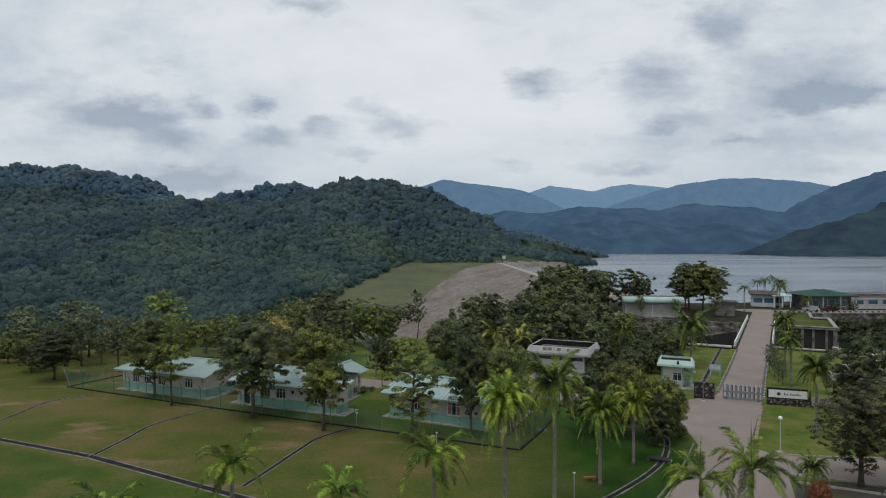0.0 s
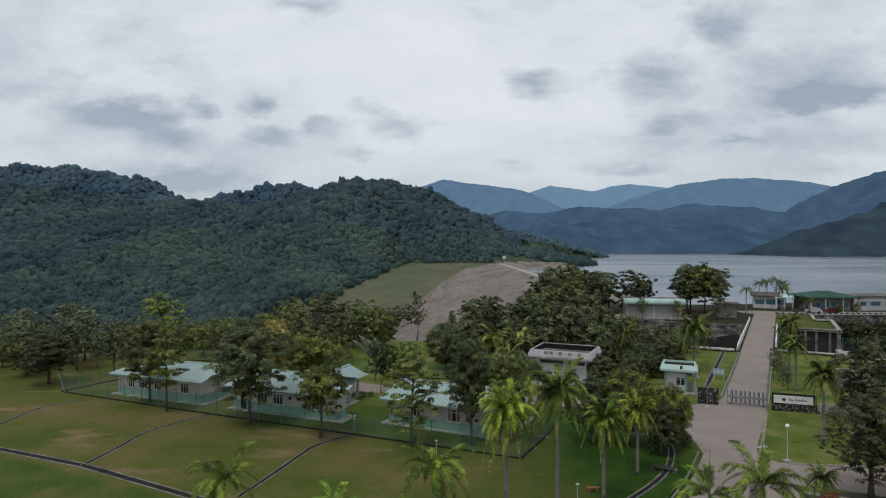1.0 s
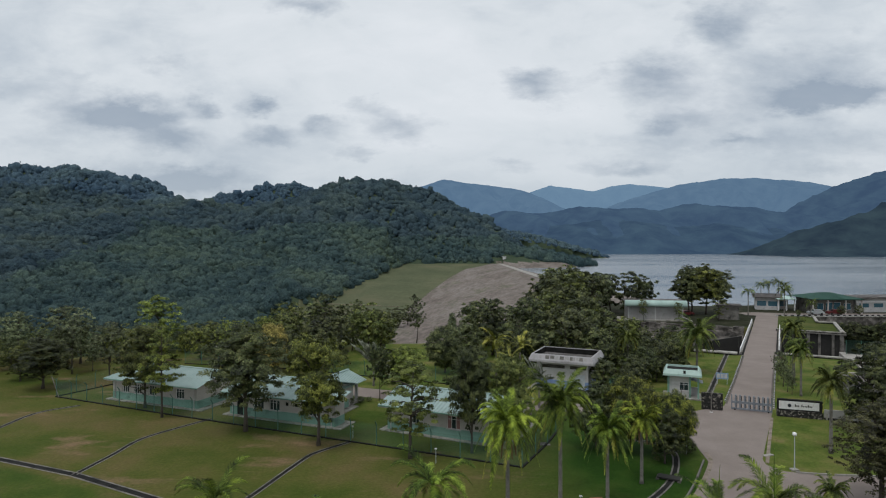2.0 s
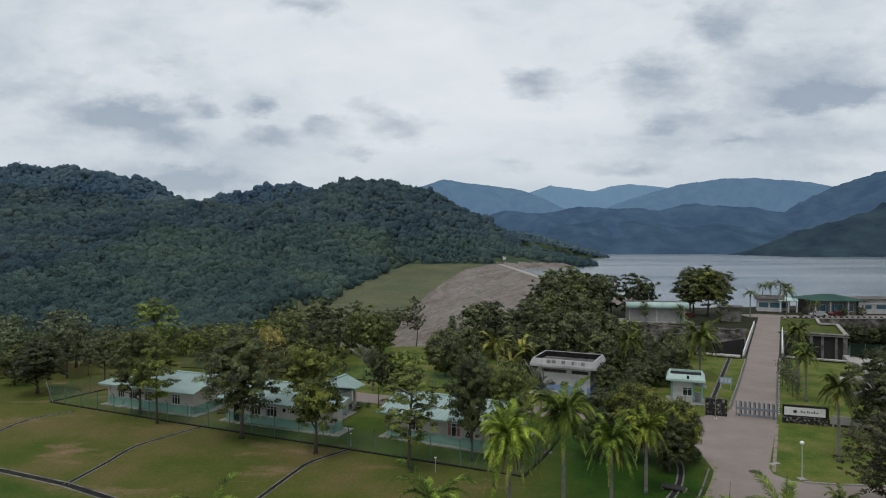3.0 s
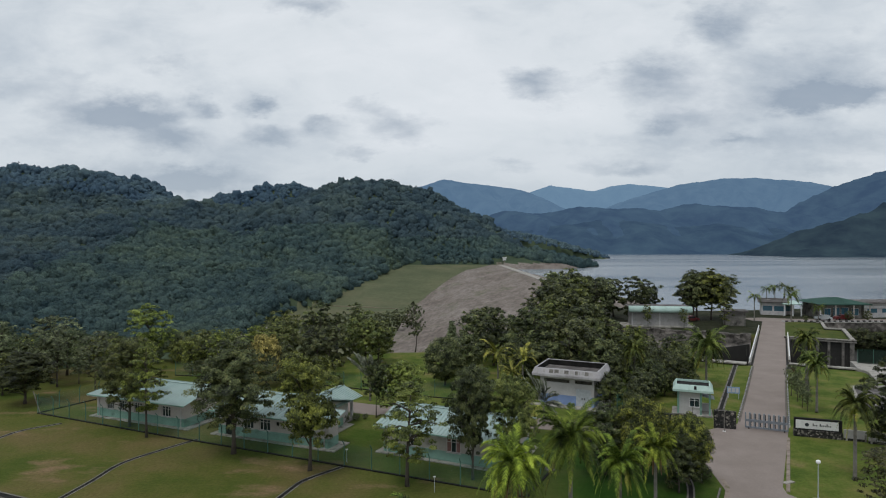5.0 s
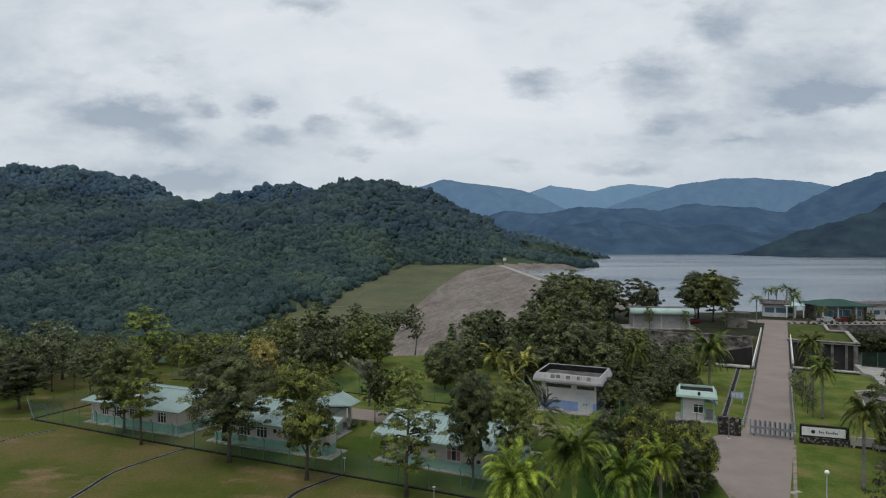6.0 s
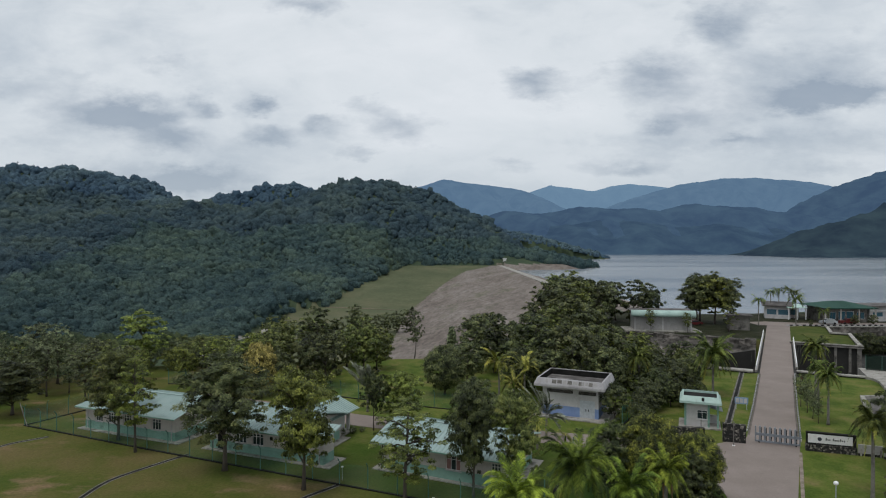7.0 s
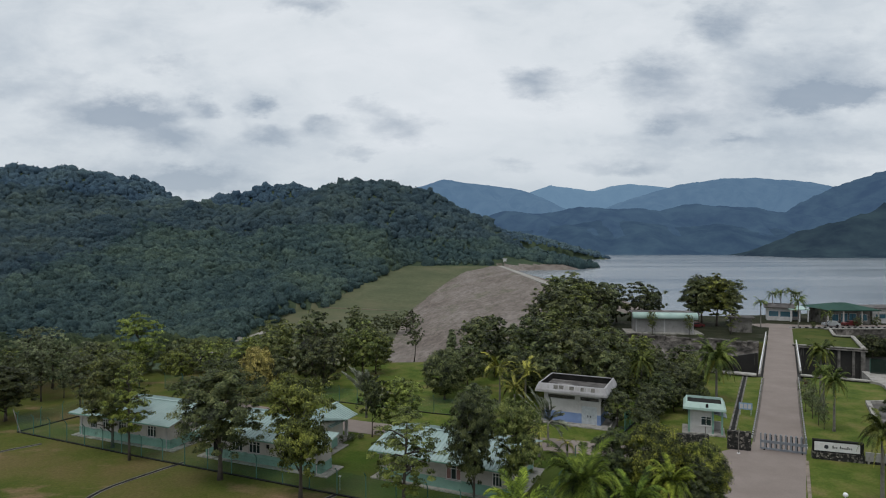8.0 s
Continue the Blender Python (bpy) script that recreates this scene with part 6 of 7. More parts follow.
part("bar", Shape().tube([(0.6, -0.3, 0.0), (-1.3, 0.0, 2.6)], 0.05, 6), M["weathered"], brace)


# ---------------- pump house with parapet roof ----------------
def skirt(x0, x1, y0, y1, lip0, lip1, top, lean, thick):
    """A roof surround: an upright lip, then a skirt that leans in, with its inner face behind."""
    def ring(k, z):
        return [(x0 + k, y0 + k, z), (x1 - k, y0 + k, z), (x1 - k, y1 - k, z), (x0 + k, y1 - k, z)]
    rows = ring(0, lip0) + ring(0, lip1) + ring(lean, top) + ring(lean + thick, top) + ring(lean + thick, lip1 - 0.05) + ring(lean + thick, lip0)
    f = []
    for r in range(5):
        f += [(r * 4 + k, r * 4 + (k + 1) % 4, r * 4 + 4 + (k + 1) % 4, r * 4 + 4 + k) for k in range(4)]
    f += [(20 + k, 20 + (k + 1) % 4, (k + 1) % 4, k) for k in range(4)]
    return Shape().faces(rows, f)


def pump_house():
    h = thing("pump_house", pose(13.1, 87.0, 0, 0, 0, -25.0), "white flat-roofed pump house with blue dado and parapet", "utility building")
    w, d, top = 7.1, 5.4, 3.85
    holes = [(0.5, 3.9, 2.95, 3.4), (4.6, 6.85, 2.95, 3.4), (4.75, 6.65, 0.0, 2.3)]
    part("wall", Shape().wall(w, 0, 0.2, 1.35, top, holes).box(0, w, d - 0.2, d, 0, top).box(0, 0.2, 0.2, d - 0.2, 0, top).box(w - 0.2, w, 0.2, d - 0.2, 1.35, top), M["pale"], h)
    for x in (0.0, 4.15, w - 0.22):
        part("pilaster", Shape().box(x, x + 0.22, -0.06, 0.0, 1.35, top), M["pale"], h)
    for x0, x1 in ((0, 4.75), (6.65, w + 0.02)):
        part("dado", Shape().box(x0, x1, -0.02, 0.2, 0, 1.35), M["blue"], h, "faded blue lower wall")
    part("dado", Shape().box(w - 0.2, w + 0.02, 0.2, d - 0.2, 0, 1.35), M["blue"], h, "faded blue lower wall")
    for x0, x1 in ((0.5, 3.9), (4.6, 6.85)):
        v = part("vent", Shape().box(x0, x1, 0.14, 0.18, 2.95, 3.4), M["black"], h, "dark louvred strip vent")
        for k in range(4):
            part("slat", Shape().box(x0, x1, 0.05, 0.13, 2.98 + 0.1 * k, 3.01 + 0.1 * k), M["weathered"], v)
    for x0, x1 in ((4.75, 5.69), (5.71, 6.65)):
        d0 = part("door", Shape().box(x0, x1, 0.06, 0.12, 0.0, 2.28), M["galv"], h, "grey steel double door")
        part("handle", Shape().box(x1 - 0.2 if x0 < 5.5 else x0 + 0.1, x1 - 0.1 if x0 < 5.5 else x0 + 0.2, 0.0, 0.06, 0.95, 1.2), M["black"], d0)
    o = 0.92
    part("roof", Shape().box(-o + 0.3, w + o - 0.3, -o + 0.3, d + o - 0.3, top, top + 0.2), M["dull"], h, "grimy flat roof slab")
    par = part("parapet", skirt(-o, w + o, -o, d + o, top - 0.05, top + 0.25, top + 1.0, 0.32, 0.16), M["parapet"], h, "white parapet leaning inward, streaked with rain stains")
    k0, k1 = 0.32 + 0.17, 0.32 + 0.20
    for q in ((-o + k1, w + o - k1, d + o - k1, d + o - k0), (-o + k0, -o + k1, -o + k1, d + o - k1), (w + o - k1, w + o - k0, -o + k1, d + o - k1), (-o + k1, w + o - k1, -o + k0, -o + k1)):
        part("lining", Shape().box(*q, top + 0.21, top + 0.92), M["black"], par, "black inner face")
    rnd = random.Random(4)
    slope = 0.32 / 0.75
    x = -0.35
    while x < w - 0.1:
        wide, z0, z1 = 0.22 + 0.4 * rnd.random(), top + 0.42 + 0.08 * rnd.random(), top + 0.88
        y0, y1 = -o + (z0 - top - 0.25) * slope - 0.015, -o + (z1 - top - 0.25) * slope - 0.015
        if rnd.random() < 0.8:
            part("panel", Shape().faces([(x, y0, z0), (x + wide, y0, z0), (x + wide, y1, z1), (x, y1, z1), (x, y0 + 0.1, z0), (x + wide, y0 + 0.1, z0), (x + wide, y1 + 0.1, z1), (x, y1 + 0.1, z1)],
                 [(0, 1, 2, 3), (4, 7, 6, 5), (0, 4, 5, 1), (3, 2, 6, 7), (0, 3, 7, 4), (1, 5, 6, 2)]), M["shedwall"] if rnd.random() < 0.6 else M["weathered"], par, "grey weathered panel")
        x += wide + 0.06 + 0.12 * rnd.random()
    part("apron", Shape().box(-1, w + 1.6, -1.4, d + 1, -0.1, 0.12), M["concrete"], h, "concrete apron")
    part("step_wall", Shape().box(w + 1.2, w + 1.4, -1.6, 2.5, 0.0, 0.5), M["concrete"], h)


pump_house()


# ---------------- guard house, gate and entrance sign ----------------
def guard_house():
    g = thing("guard_house", pose(29.4, 81.75, 0, 0, 0, -22), "small pale guard house with flared mint-green roof", "guard house")
    w, d = 2.7, 2.8
    holes = [(1.35, 2.5, 1.0, 2.1)]
    part("wall", Shape().wall(w, 0, 0.15, 0.12, 2.95, holes).box(0, 0.15, 0.15, d, 0.12, 2.95).box(0.15, w, d - 0.15, d, 0.12, 2.95), M["pale"], g)
    side = Shape()
    side.box(w - 0.15, w, 0.15, 0.75, 0.12, 2.95).box(w - 0.15, w, 1.75, d - 0.15, 0.12, 0.95).box(w - 0.15, w, 1.75, d - 0.15, 2.15, 2.95).box(w - 0.15, w, 0.75, 1.75, 2.2, 2.95)
    part("wall", side, M["pale"], g)
    part("corner_trim", Shape().box(-0.06, 0.18, -0.06, 0.0, 0.12, 2.95), M["mint"], g, "mint corner strip")
    part("corner_trim", Shape().box(w - 0.18, w + 0.06, -0.06, 0.0, 0.12, 2.95), M["mint"], g, "mint corner strip")
    part("door", Shape().box(w - 0.10, w - 0.05, 0.78, 1.72, 0.12, 2.18), M["glass"], g, "dark glazed door")
    window(g, 1.35, 1.0, 1.15, 1.1, 0.0, 2)
    part("floor", Shape().box(-0.7, w + 1.3, -0.6, d + 0.4, -0.1, 0.12), M["concrete"], g, "raised concrete floor slab")
    part("pillar", Shape().box(w + 0.85, w + 1.05, -0.1, 0.1, 0.12, 3.0), M["mint"], g, "mint roof post")
    part("counter", Shape().box(w, w + 0.9, 2.0, 2.3, 0.12, 1.1), M["pale"], g)
    x0, x1, y0, y1 = -0.6, w + 1.35, -0.7, d + 0.6
    part("roof", skirt(x0, x1, y0, y1, 2.95, 3.22, 3.78, 0.34, 0.12), M["fascia"], g, "flared mint-green roof skirt")
    part("roof_deck", Shape().box(x0 + 0.44, x1 - 0.44, y0 + 0.44, y1 - 0.44, 3.05, 3.52), M["black"], g, "sunken dark roof deck")
    part("emblem", Shape().prism([(1.85, y0 + 0.05), (2.15, y0 + 0.05), (2.15, y0 + 0.26), (1.85, y0 + 0.26)], [3.24, 3.24, 3.55, 3.55], [3.36, 3.36, 3.70, 3.70]), M["black"], g, "small dark emblem")
    a = part("awning", Shape().prism([(w + 0.05, 0.6), (w + 1.5, 0.6), (w + 1.5, 2.6), (w + 0.05, 2.6)], [2.3, 1.95, 1.95, 2.3], [2.36, 2.01, 2.01, 2.36]), M["gatesteel"], g, "grey-blue sloping awning")
    return a


guard_house()


def rubble_wall(x0, y0, x1, y1, height, label, thick=0.4):
    L, ang = math.hypot(x1 - x0, y1 - y0), math.degrees(math.atan2(y1 - y0, x1 - x0))
    w = thing("stone_wall", pose(x0, y0, 0, 0, 0, ang), label, "stone wall")
    n = max(2, int(L / 0.35))
    r = random.Random(int(L * 100))
    body = Shape()
    top = [height + 0.03 * r.random() for _ in range(n + 1)]
    for k in range(n):
        body.prism([(k * L / n, 0), ((k + 1) * L / n, 0), ((k + 1) * L / n, thick), (k * L / n, thick)], -0.2, [top[k], top[k + 1], top[k + 1], top[k]])
    part("masonry", body, M["rubble"], w)
    return w


rubble_wall(25.6, 77.3, 29.6, 76.6, 1.25, "low dark rubble stone wall with a few pale stones")
rubble_wall(31.3, 75.9, 33.5, 75.1, 2.0, "dark rubble stone gate wall with a few pale stones", 0.5)


def gate():
    a, b = (34.75, 75.65), (38.75, 73.85)
    L, ang = math.hypot(b[0] - a[0], b[1] - a[1]), math.degrees(math.atan2(b[1] - a[1], b[0] - a[0]))
    g = thing("sliding_gate", pose(a[0], a[1], 0.03, 0, 0, ang), "closed blue-grey steel sliding gate with upright slats", "gate")
    part("rail", Shape().box(0, L, -0.05, 0.05, 0.10, 0.30), M["gatesteel"], g)
    part("rail", Shape().box(0, L, -0.05, 0.05, 0.82, 1.10), M["gatesteel"], g)
    part("stile", Shape().box(0, 0.12, -0.06, 0.06, 0.30, 1.85), M["gatesteel"], g)
    part("stile", Shape().box(L - 0.12, L, -0.06, 0.06, 0.30, 1.85), M["gatesteel"], g)
    me = Shape().prism([(-0.09, -0.025), (0.09, -0.025), (0.09, 0.025), (-0.09, 0.025)], 0.30, [1.80, 1.80, 1.86, 1.86]).mesh("slat", M["gatesteel"])
    back = Shape().box(-0.035, 0.035, -0.045, 0.045, 0.30, 1.72).mesh("bar", M["black"])
    n = 9
    for k in range(1, n):
        part("slat", me, None, g, m=pose(k * L / n, 0, 0))
        part("bar", back, None, g, m=pose((k + 0.28) * L / n, 0, 0))
    wheel = Shape().tube([(0, -0.05, 0.08), (0, 0.05, 0.08)], 0.09, 10).mesh("wheel", M["black"])
    for x in (0.4, L - 0.4):
        part("wheel", wheel, None, g, m=pose(x, 0, 0))


gate()


def entrance_sign():
    a, b = (38.9, 73.0), (43.2, 71.5)
    L, ang = math.hypot(b[0] - a[0], b[1] - a[1]), math.degrees(math.atan2(b[1] - a[1], b[0] - a[0]))
    s = thing("entrance_sign", pose(a[0], a[1], 0, 0, 0, ang), "long dark stone entrance sign with a white name panel", "sign")
    part("backing", Shape().box(0, L, 0, 0.45, 0.75, 2.0), M["black"], s, "black painted sign wall")
    part("base", Shape().box(-0.05, L + 0.05, -0.12, 0.5, -0.1, 0.75), M["rubble"], s, "dark rubble stone base")
    p = part("panel", Shape().box(0.12, L - 0.35, -0.04, 0.0, 0.9, 1.82), M["white"], s, "white name panel")
    part("logo", Shape().prism([(1.2 + 0.2 * math.cos(t), 1.34 + 0.2 * math.sin(t)) for t in [k * 6.283 / 14 for k in range(14)]], 0, 0.012), M["dark_car"], p, "dark blue round emblem", m=pose(0, -0.042, 0, 90))
    x = 1.75
    for k in range(11):
        if k != 3:
            part("letter_bar", Shape().box(x, x + 0.10, -0.05, -0.041, 1.24, 1.40 + 0.12 * (k % 4 == 0)), M["black"], p)
        x += 0.165
    for k in range(3):
        w = thing("boundary_wall", pose(*(np.array(b) + (0.15 + 2.2 * k) * np.array([0.86, -0.51])), 0, 0, 0, ang), "low pale boundary wall beside the sign", "wall")
        part("panel", Shape().box(0, 2.15, 0, 0.15, 0.25, 1.15), M["shedwall"], w)
        part("foot", Shape().box(0, 2.15, -0.05, 0.2, -0.1, 0.25), M["rubble"], w)
        for x in (0.15, 1.9):
            part("post", Shape().box(x, x + 0.16, -0.1, 0.0, 0, 0.75), M["concrete"], w)


entrance_sign()


def lamp_post(x, y, h=3.2):
    p = thing("garden_lamp", pose(x, y, 0), "slender post lamp with a white globe on the lawn", "lamp post")
    part("plinth", Shape().box(-0.3, 0.3, -0.3, 0.3, -0.05, 0.12), M["concrete"], p)
    part("post", Shape().tube([(0, 0, 0.1), (0, 0, 0.5), (0, 0, h - 0.2)], [0.07, 0.045, 0.035], 8), M["galv"], p)
    v, f = ball(2)
    part("globe", Shape().faces(v * 0.18 + np.array([0, 0, h]), f.tolist()), M["opal"], p, "white glass globe", True)


lamp_post(31.0, 55.9)
lamp_post(34.5, 46.8, 2.6)


def spot(x, y, h=1.6):
    p = thing("garden_light", pose(x, y, 0), "small white garden light on a thin post", "garden light")
    part("post", Shape().tube([(0, 0, -0.1), (0, 0, h)], 0.025, 6), M["galv"], p)
    part("head", Shape().box(-0.11, 0.11, -0.07, 0.07, h, h + 0.07), M["white"], p)


spot(9.6, 44.5, 2.4)
spot(23.2, 60.2, 2.4)
spot(-0.6, 57.6, 1.3)
spot(-9.2, 64.8, 1.2)


def board():
    b = thing("notice_board", at_uv(-4.2, 13.8, 0, 6) @ Matrix.Scale(0.80, 4), "faded blue notice board on two posts", "notice board")
    p = part("board", Shape().box(-1.0, 1.0, -0.03, 0.03, 0.9, 2.0), M["signblue"], b)
    for x in (-0.8, 0.8):
        part("post", Shape().box(x - 0.04, x + 0.04, 0.03, 0.11, -0.1, 2.0), M["galv"], b)
    for k in range(3):
        part("notice", Shape().box(-0.85 + 0.6 * k, -0.4 + 0.6 * k, -0.045, -0.032, 1.1, 1.8), M["pale"], p, "unreadable pale notice")


board()


# ---------------- spillway channel and bridge ----------------
def channel():
    c = thing("spillway", at_uv(0, 0), "spillway channel with black-streaked concrete walls", "spillway", kind="structure")
    part("far_wall", Shape().box(3.3, 16.5, 79.2, 79.9, -7.1, 0.25), M["stained"], c, "black-streaked concrete wall")
    for x, w in ((3.6, 0.9), (9.4, 0.6), (11.6, 0.5), (14.2, 0.5), (15.7, 0.8)):
        part("buttress", Shape().box(x, x + w, 78.8, 79.2, -7.1, -0.15), M["weathered"], c, "pale weathered concrete pier")
    part("facing", Shape().box(4.5, 9.4, 79.08, 79.2, -7.1, -0.15), M["stained"], c, "algae-streaked facing")
    part("ledge", Shape().box(3.3, 16.9, 78.6, 79.2, -0.15, 0.05), M["weathered"], c)
    part("coping", Shape().box(3.2, 16.9, 79.0, 79.5, 0.25, 0.48), M["concrete"], c, "pale coping")
    part("return_wall", Shape().box(16.0, 16.5, 79.9, 98.8, -7.1, 0.25), M["stained"], c)
    part("return_wall", Shape().box(12.4, 12.9, 98.8, 112.4, -7.1, 0.25), M["stained"], c)
    part("return_wall", Shape().box(12.9, 16.5, 98.8, 99.3, -7.1, 0.25), M["stained"], c)
    part("coping", Shape().box(15.9, 16.7, 79.5, 99.4, 0.25, 0.55), M["concrete"], c)
    part("coping", Shape().box(12.3, 15.9, 98.7, 99.4, 0.25, 0.55), M["concrete"], c)
    part("coping", Shape().box(12.3, 13.0, 99.4, 112.5, 0.25, 0.55), M["concrete"], c)
    part("platform", Shape().prism([(2.8, 79.9), (16.0, 79.9), (16.0, 98.8), (12.4, 98.8), (12.4, 113.2), (2.8, 113.2)], -7.1, 0.014), M["turf"], c, "raised platform of mown turf")
    f0, f1 = (11.5, 112.6), (62.0, 139.4)
    part("far_wall", Shape().prism([f0, f1, (f1[0], f1[1] + 2.6), (f0[0], f0[1] + 2.6)], -7.1, 0.1), M["bank"], c, "dark rough rock wall")
    part("coping", Shape().prism([(f0[0], f0[1] - 0.1), (f1[0], f1[1] - 0.1), (f1[0], f1[1] + 0.5), (f0[0], f0[1] + 0.5)], 0.1, 0.3), M["concrete"], c)
    part("apron", Shape().prism([(14.4, 37.0), (46, 37.0), (46, 66.0), (14.4, 66.0)], -7.0, [-0.35, -0.35, -2.0, -2.0]), M["concrete"], c, "pale concrete apron")
    part("apron_kerb", strip(smooth_line([(13.1, 43.95), (14.1, 43.2), (14.7, 41.6), (14.9, 38.8), (14.9, 34.0)], 4), 0.9, -7.0, 0.4), M["concrete"], c, "curved pale coping")
    r = np.random.RandomState(9)
    us, ks = np.linspace(-34, -3.4, 52), np.linspace(0, 1, 9)
    gu, gk = np.meshgrid(us, ks)
    jut = (r.rand(*gu.shape) - 0.5) * 1.1 * ((gk > 0.02) & (gk < 0.98))
    rock = np.stack([gu, 71.5 + 8.6 * gk + jut, -7.2 + 7.3 * gk ** 0.8 + 0.8 * jut], -1).reshape(-1, 3)
    i = np.arange(8 * 51)
    i = i // 51 * 52 + i % 51
    part("rock_bank", array_mesh("rock_bank", rock, np.stack([i, i + 1, i + 53, i + 52], -1), M["bank"]), None, c, "weathered grey rock bank")
    top = Shape()
    for k in range(26):
        a0, a1 = -34 + 30.7 * k / 26, -34 + 30.7 * (k + 1) / 26
        top.box(a0, a1 - 0.04, 78.7 + 0.9 * r.rand(), 81.4, -0.9, 0.02 + 0.32 * r.rand())
    part("ledge", top, M["bank"], c, "broken rock and concrete ledge")
    part("near_wall", Shape().box(-34, -3.3, 40.6, 41.4, -7.1, 0.2), M["stained"], c)
    part("coping", Shape().box(-12, -3.3, 39.6, 41.6, 0.2, 0.4), M["concrete"], c, "pale coping")
    part("near_wall", Shape().box(3.3, 14.2, 43.6, 44.6, -7.1, 0.2), M["stained"], c)
    part("coping", Shape().box(3.3, 13.2, 43.4, 44.5, 0.2, 0.4), M["concrete"], c, "pale coping")
    part("bed", Shape().box(-34, 62, 37.0, 139, -7.05, -6.95), M["stained"], c)
    part("ramp_wall", Shape().prism([(-12.5, 66), (-3.4, 66), (-3.4, 66.6), (-12.5, 66.6)], -7.0, [-2.2, 0.0, 0.0, -2.2]), M["stained"], c, "sloping stained wing wall")
    b = thing("bridge", at_uv(0.2, 40, 0, -1.05), "narrow concrete bridge with white parapet rails", "bridge", kind="structure")
    part("deck", Shape().box(-3.3, 3.3, -1.0, 42, -0.9, -0.21), M["stained"], b)
    for v in (12, 22, 32):
        part("pier", Shape().box(-2.8, 2.8, v, v + 0.9, -7.0, -0.9), M["stained"], b)
    for x, v0, v1 in ((-3.1, 2, 53), (3.1, 8, 42.5)):
        part("rail", Shape().box(x - 0.08, x + 0.08, v0, v1, 0.85, 1.0), M["white"], b, "white top rail")
        part("rail", Shape().box(x - 0.06, x + 0.06, v0, v1, 0.45, 0.58), M["white"], b)
        part("kerb", Shape().box(x - 0.2, x + 0.2, v0, v1, -0.1, 0.25), M["concrete"], b)
        me = Shape().box(-0.09, 0.09, -0.09, 0.09, 0.25, 0.86).mesh("post", M["white"])
        for k in range(int((v1 - v0) / 2.4) + 1):
            part("post", me, None, b, m=pose(x, v0 + 0.1 + k * 2.4, 0))
    e = thing("basin", pose(0, 0, 0), "sunken concrete basin with pale coping on the lawn", "basin", kind="structure")
    part("floor", Shape().prism([(53.9, 83.6), (66.4, 83.6), (66.4, 94.5), (59.9, 94.5)], -0.05, 0.02), M["dull"], e)
    part("coping", strip([(53.3, 83.4), (59.7, 94.6)], 0.55, -0.1, 0.45), M["concrete"], e)
    part("coping", strip([(59.6, 94.75), (66.6, 94.75)], 0.45, -0.1, 0.45), M["concrete"], e)
    part("coping", strip([(66.4, 94.5), (66.4, 83.4)], 0.45, -0.1, 0.45), M["concrete"], e)


channel()


# ---------------- sheds and office by the lake ----------------
def store_shed():
    s = thing("store_shed", pose(48.9, 163.4, 0, 0, 0, -8), "long pale store shed with rounded mint-green eaves", "shed")
    w, d = 14.0, 6.0
    part("wall", Shape().box(0, w, 0, d, 0, 4.2), M["shedwall"], s)
    for k in range(3):
        x = (0.0, w / 2 - 0.15, w - 0.3)[k]
        part("pilaster", Shape().box(x, x + 0.3, -0.12, 0.0, 0, 4.2), M["pale"], s)
    part("plinth", Shape().box(-2.5, w + 2.0, -1.8, d, -0.1, 0.25), M["concrete"], s)
    prof = [(-1.1, 3.7), (-1.2, 4.2), (-1.05, 4.7), (-0.6, 5.15), (0.0, 5.3), (0.0, 4.2), (-0.6, 3.7)]
    e = Shape()
    n = len(prof)
    e.faces([(-0.8, y, z) for y, z in prof] + [(w + 0.8, y, z) for y, z in prof], [tuple(range(n)), tuple(range(2 * n - 1, n - 1, -1))] + [(i + n, (i + 1) % n + n, (i + 1) % n, i) for i in range(n)])
    part("eave", e, M["fascia"], s, "rounded mint-green eaves", True)
    part("roof", Shape().box(-0.8, w + 0.8, 0.0, d + 0.8, 4.9, 5.1), M["dull"], s)
    k = thing("kiosk", pose(73.6, 165, 0, 0, 0, -20), "small pale kiosk under the trees", "kiosk")
    part("wall", Shape().box(0, 5, 0, 4, 0, 3.6), M["weathered"], k)
    part("roof", Shape().box(-0.6, 5.6, -0.6, 4.6, 3.6, 3.9), M["dull"], k)


store_shed()


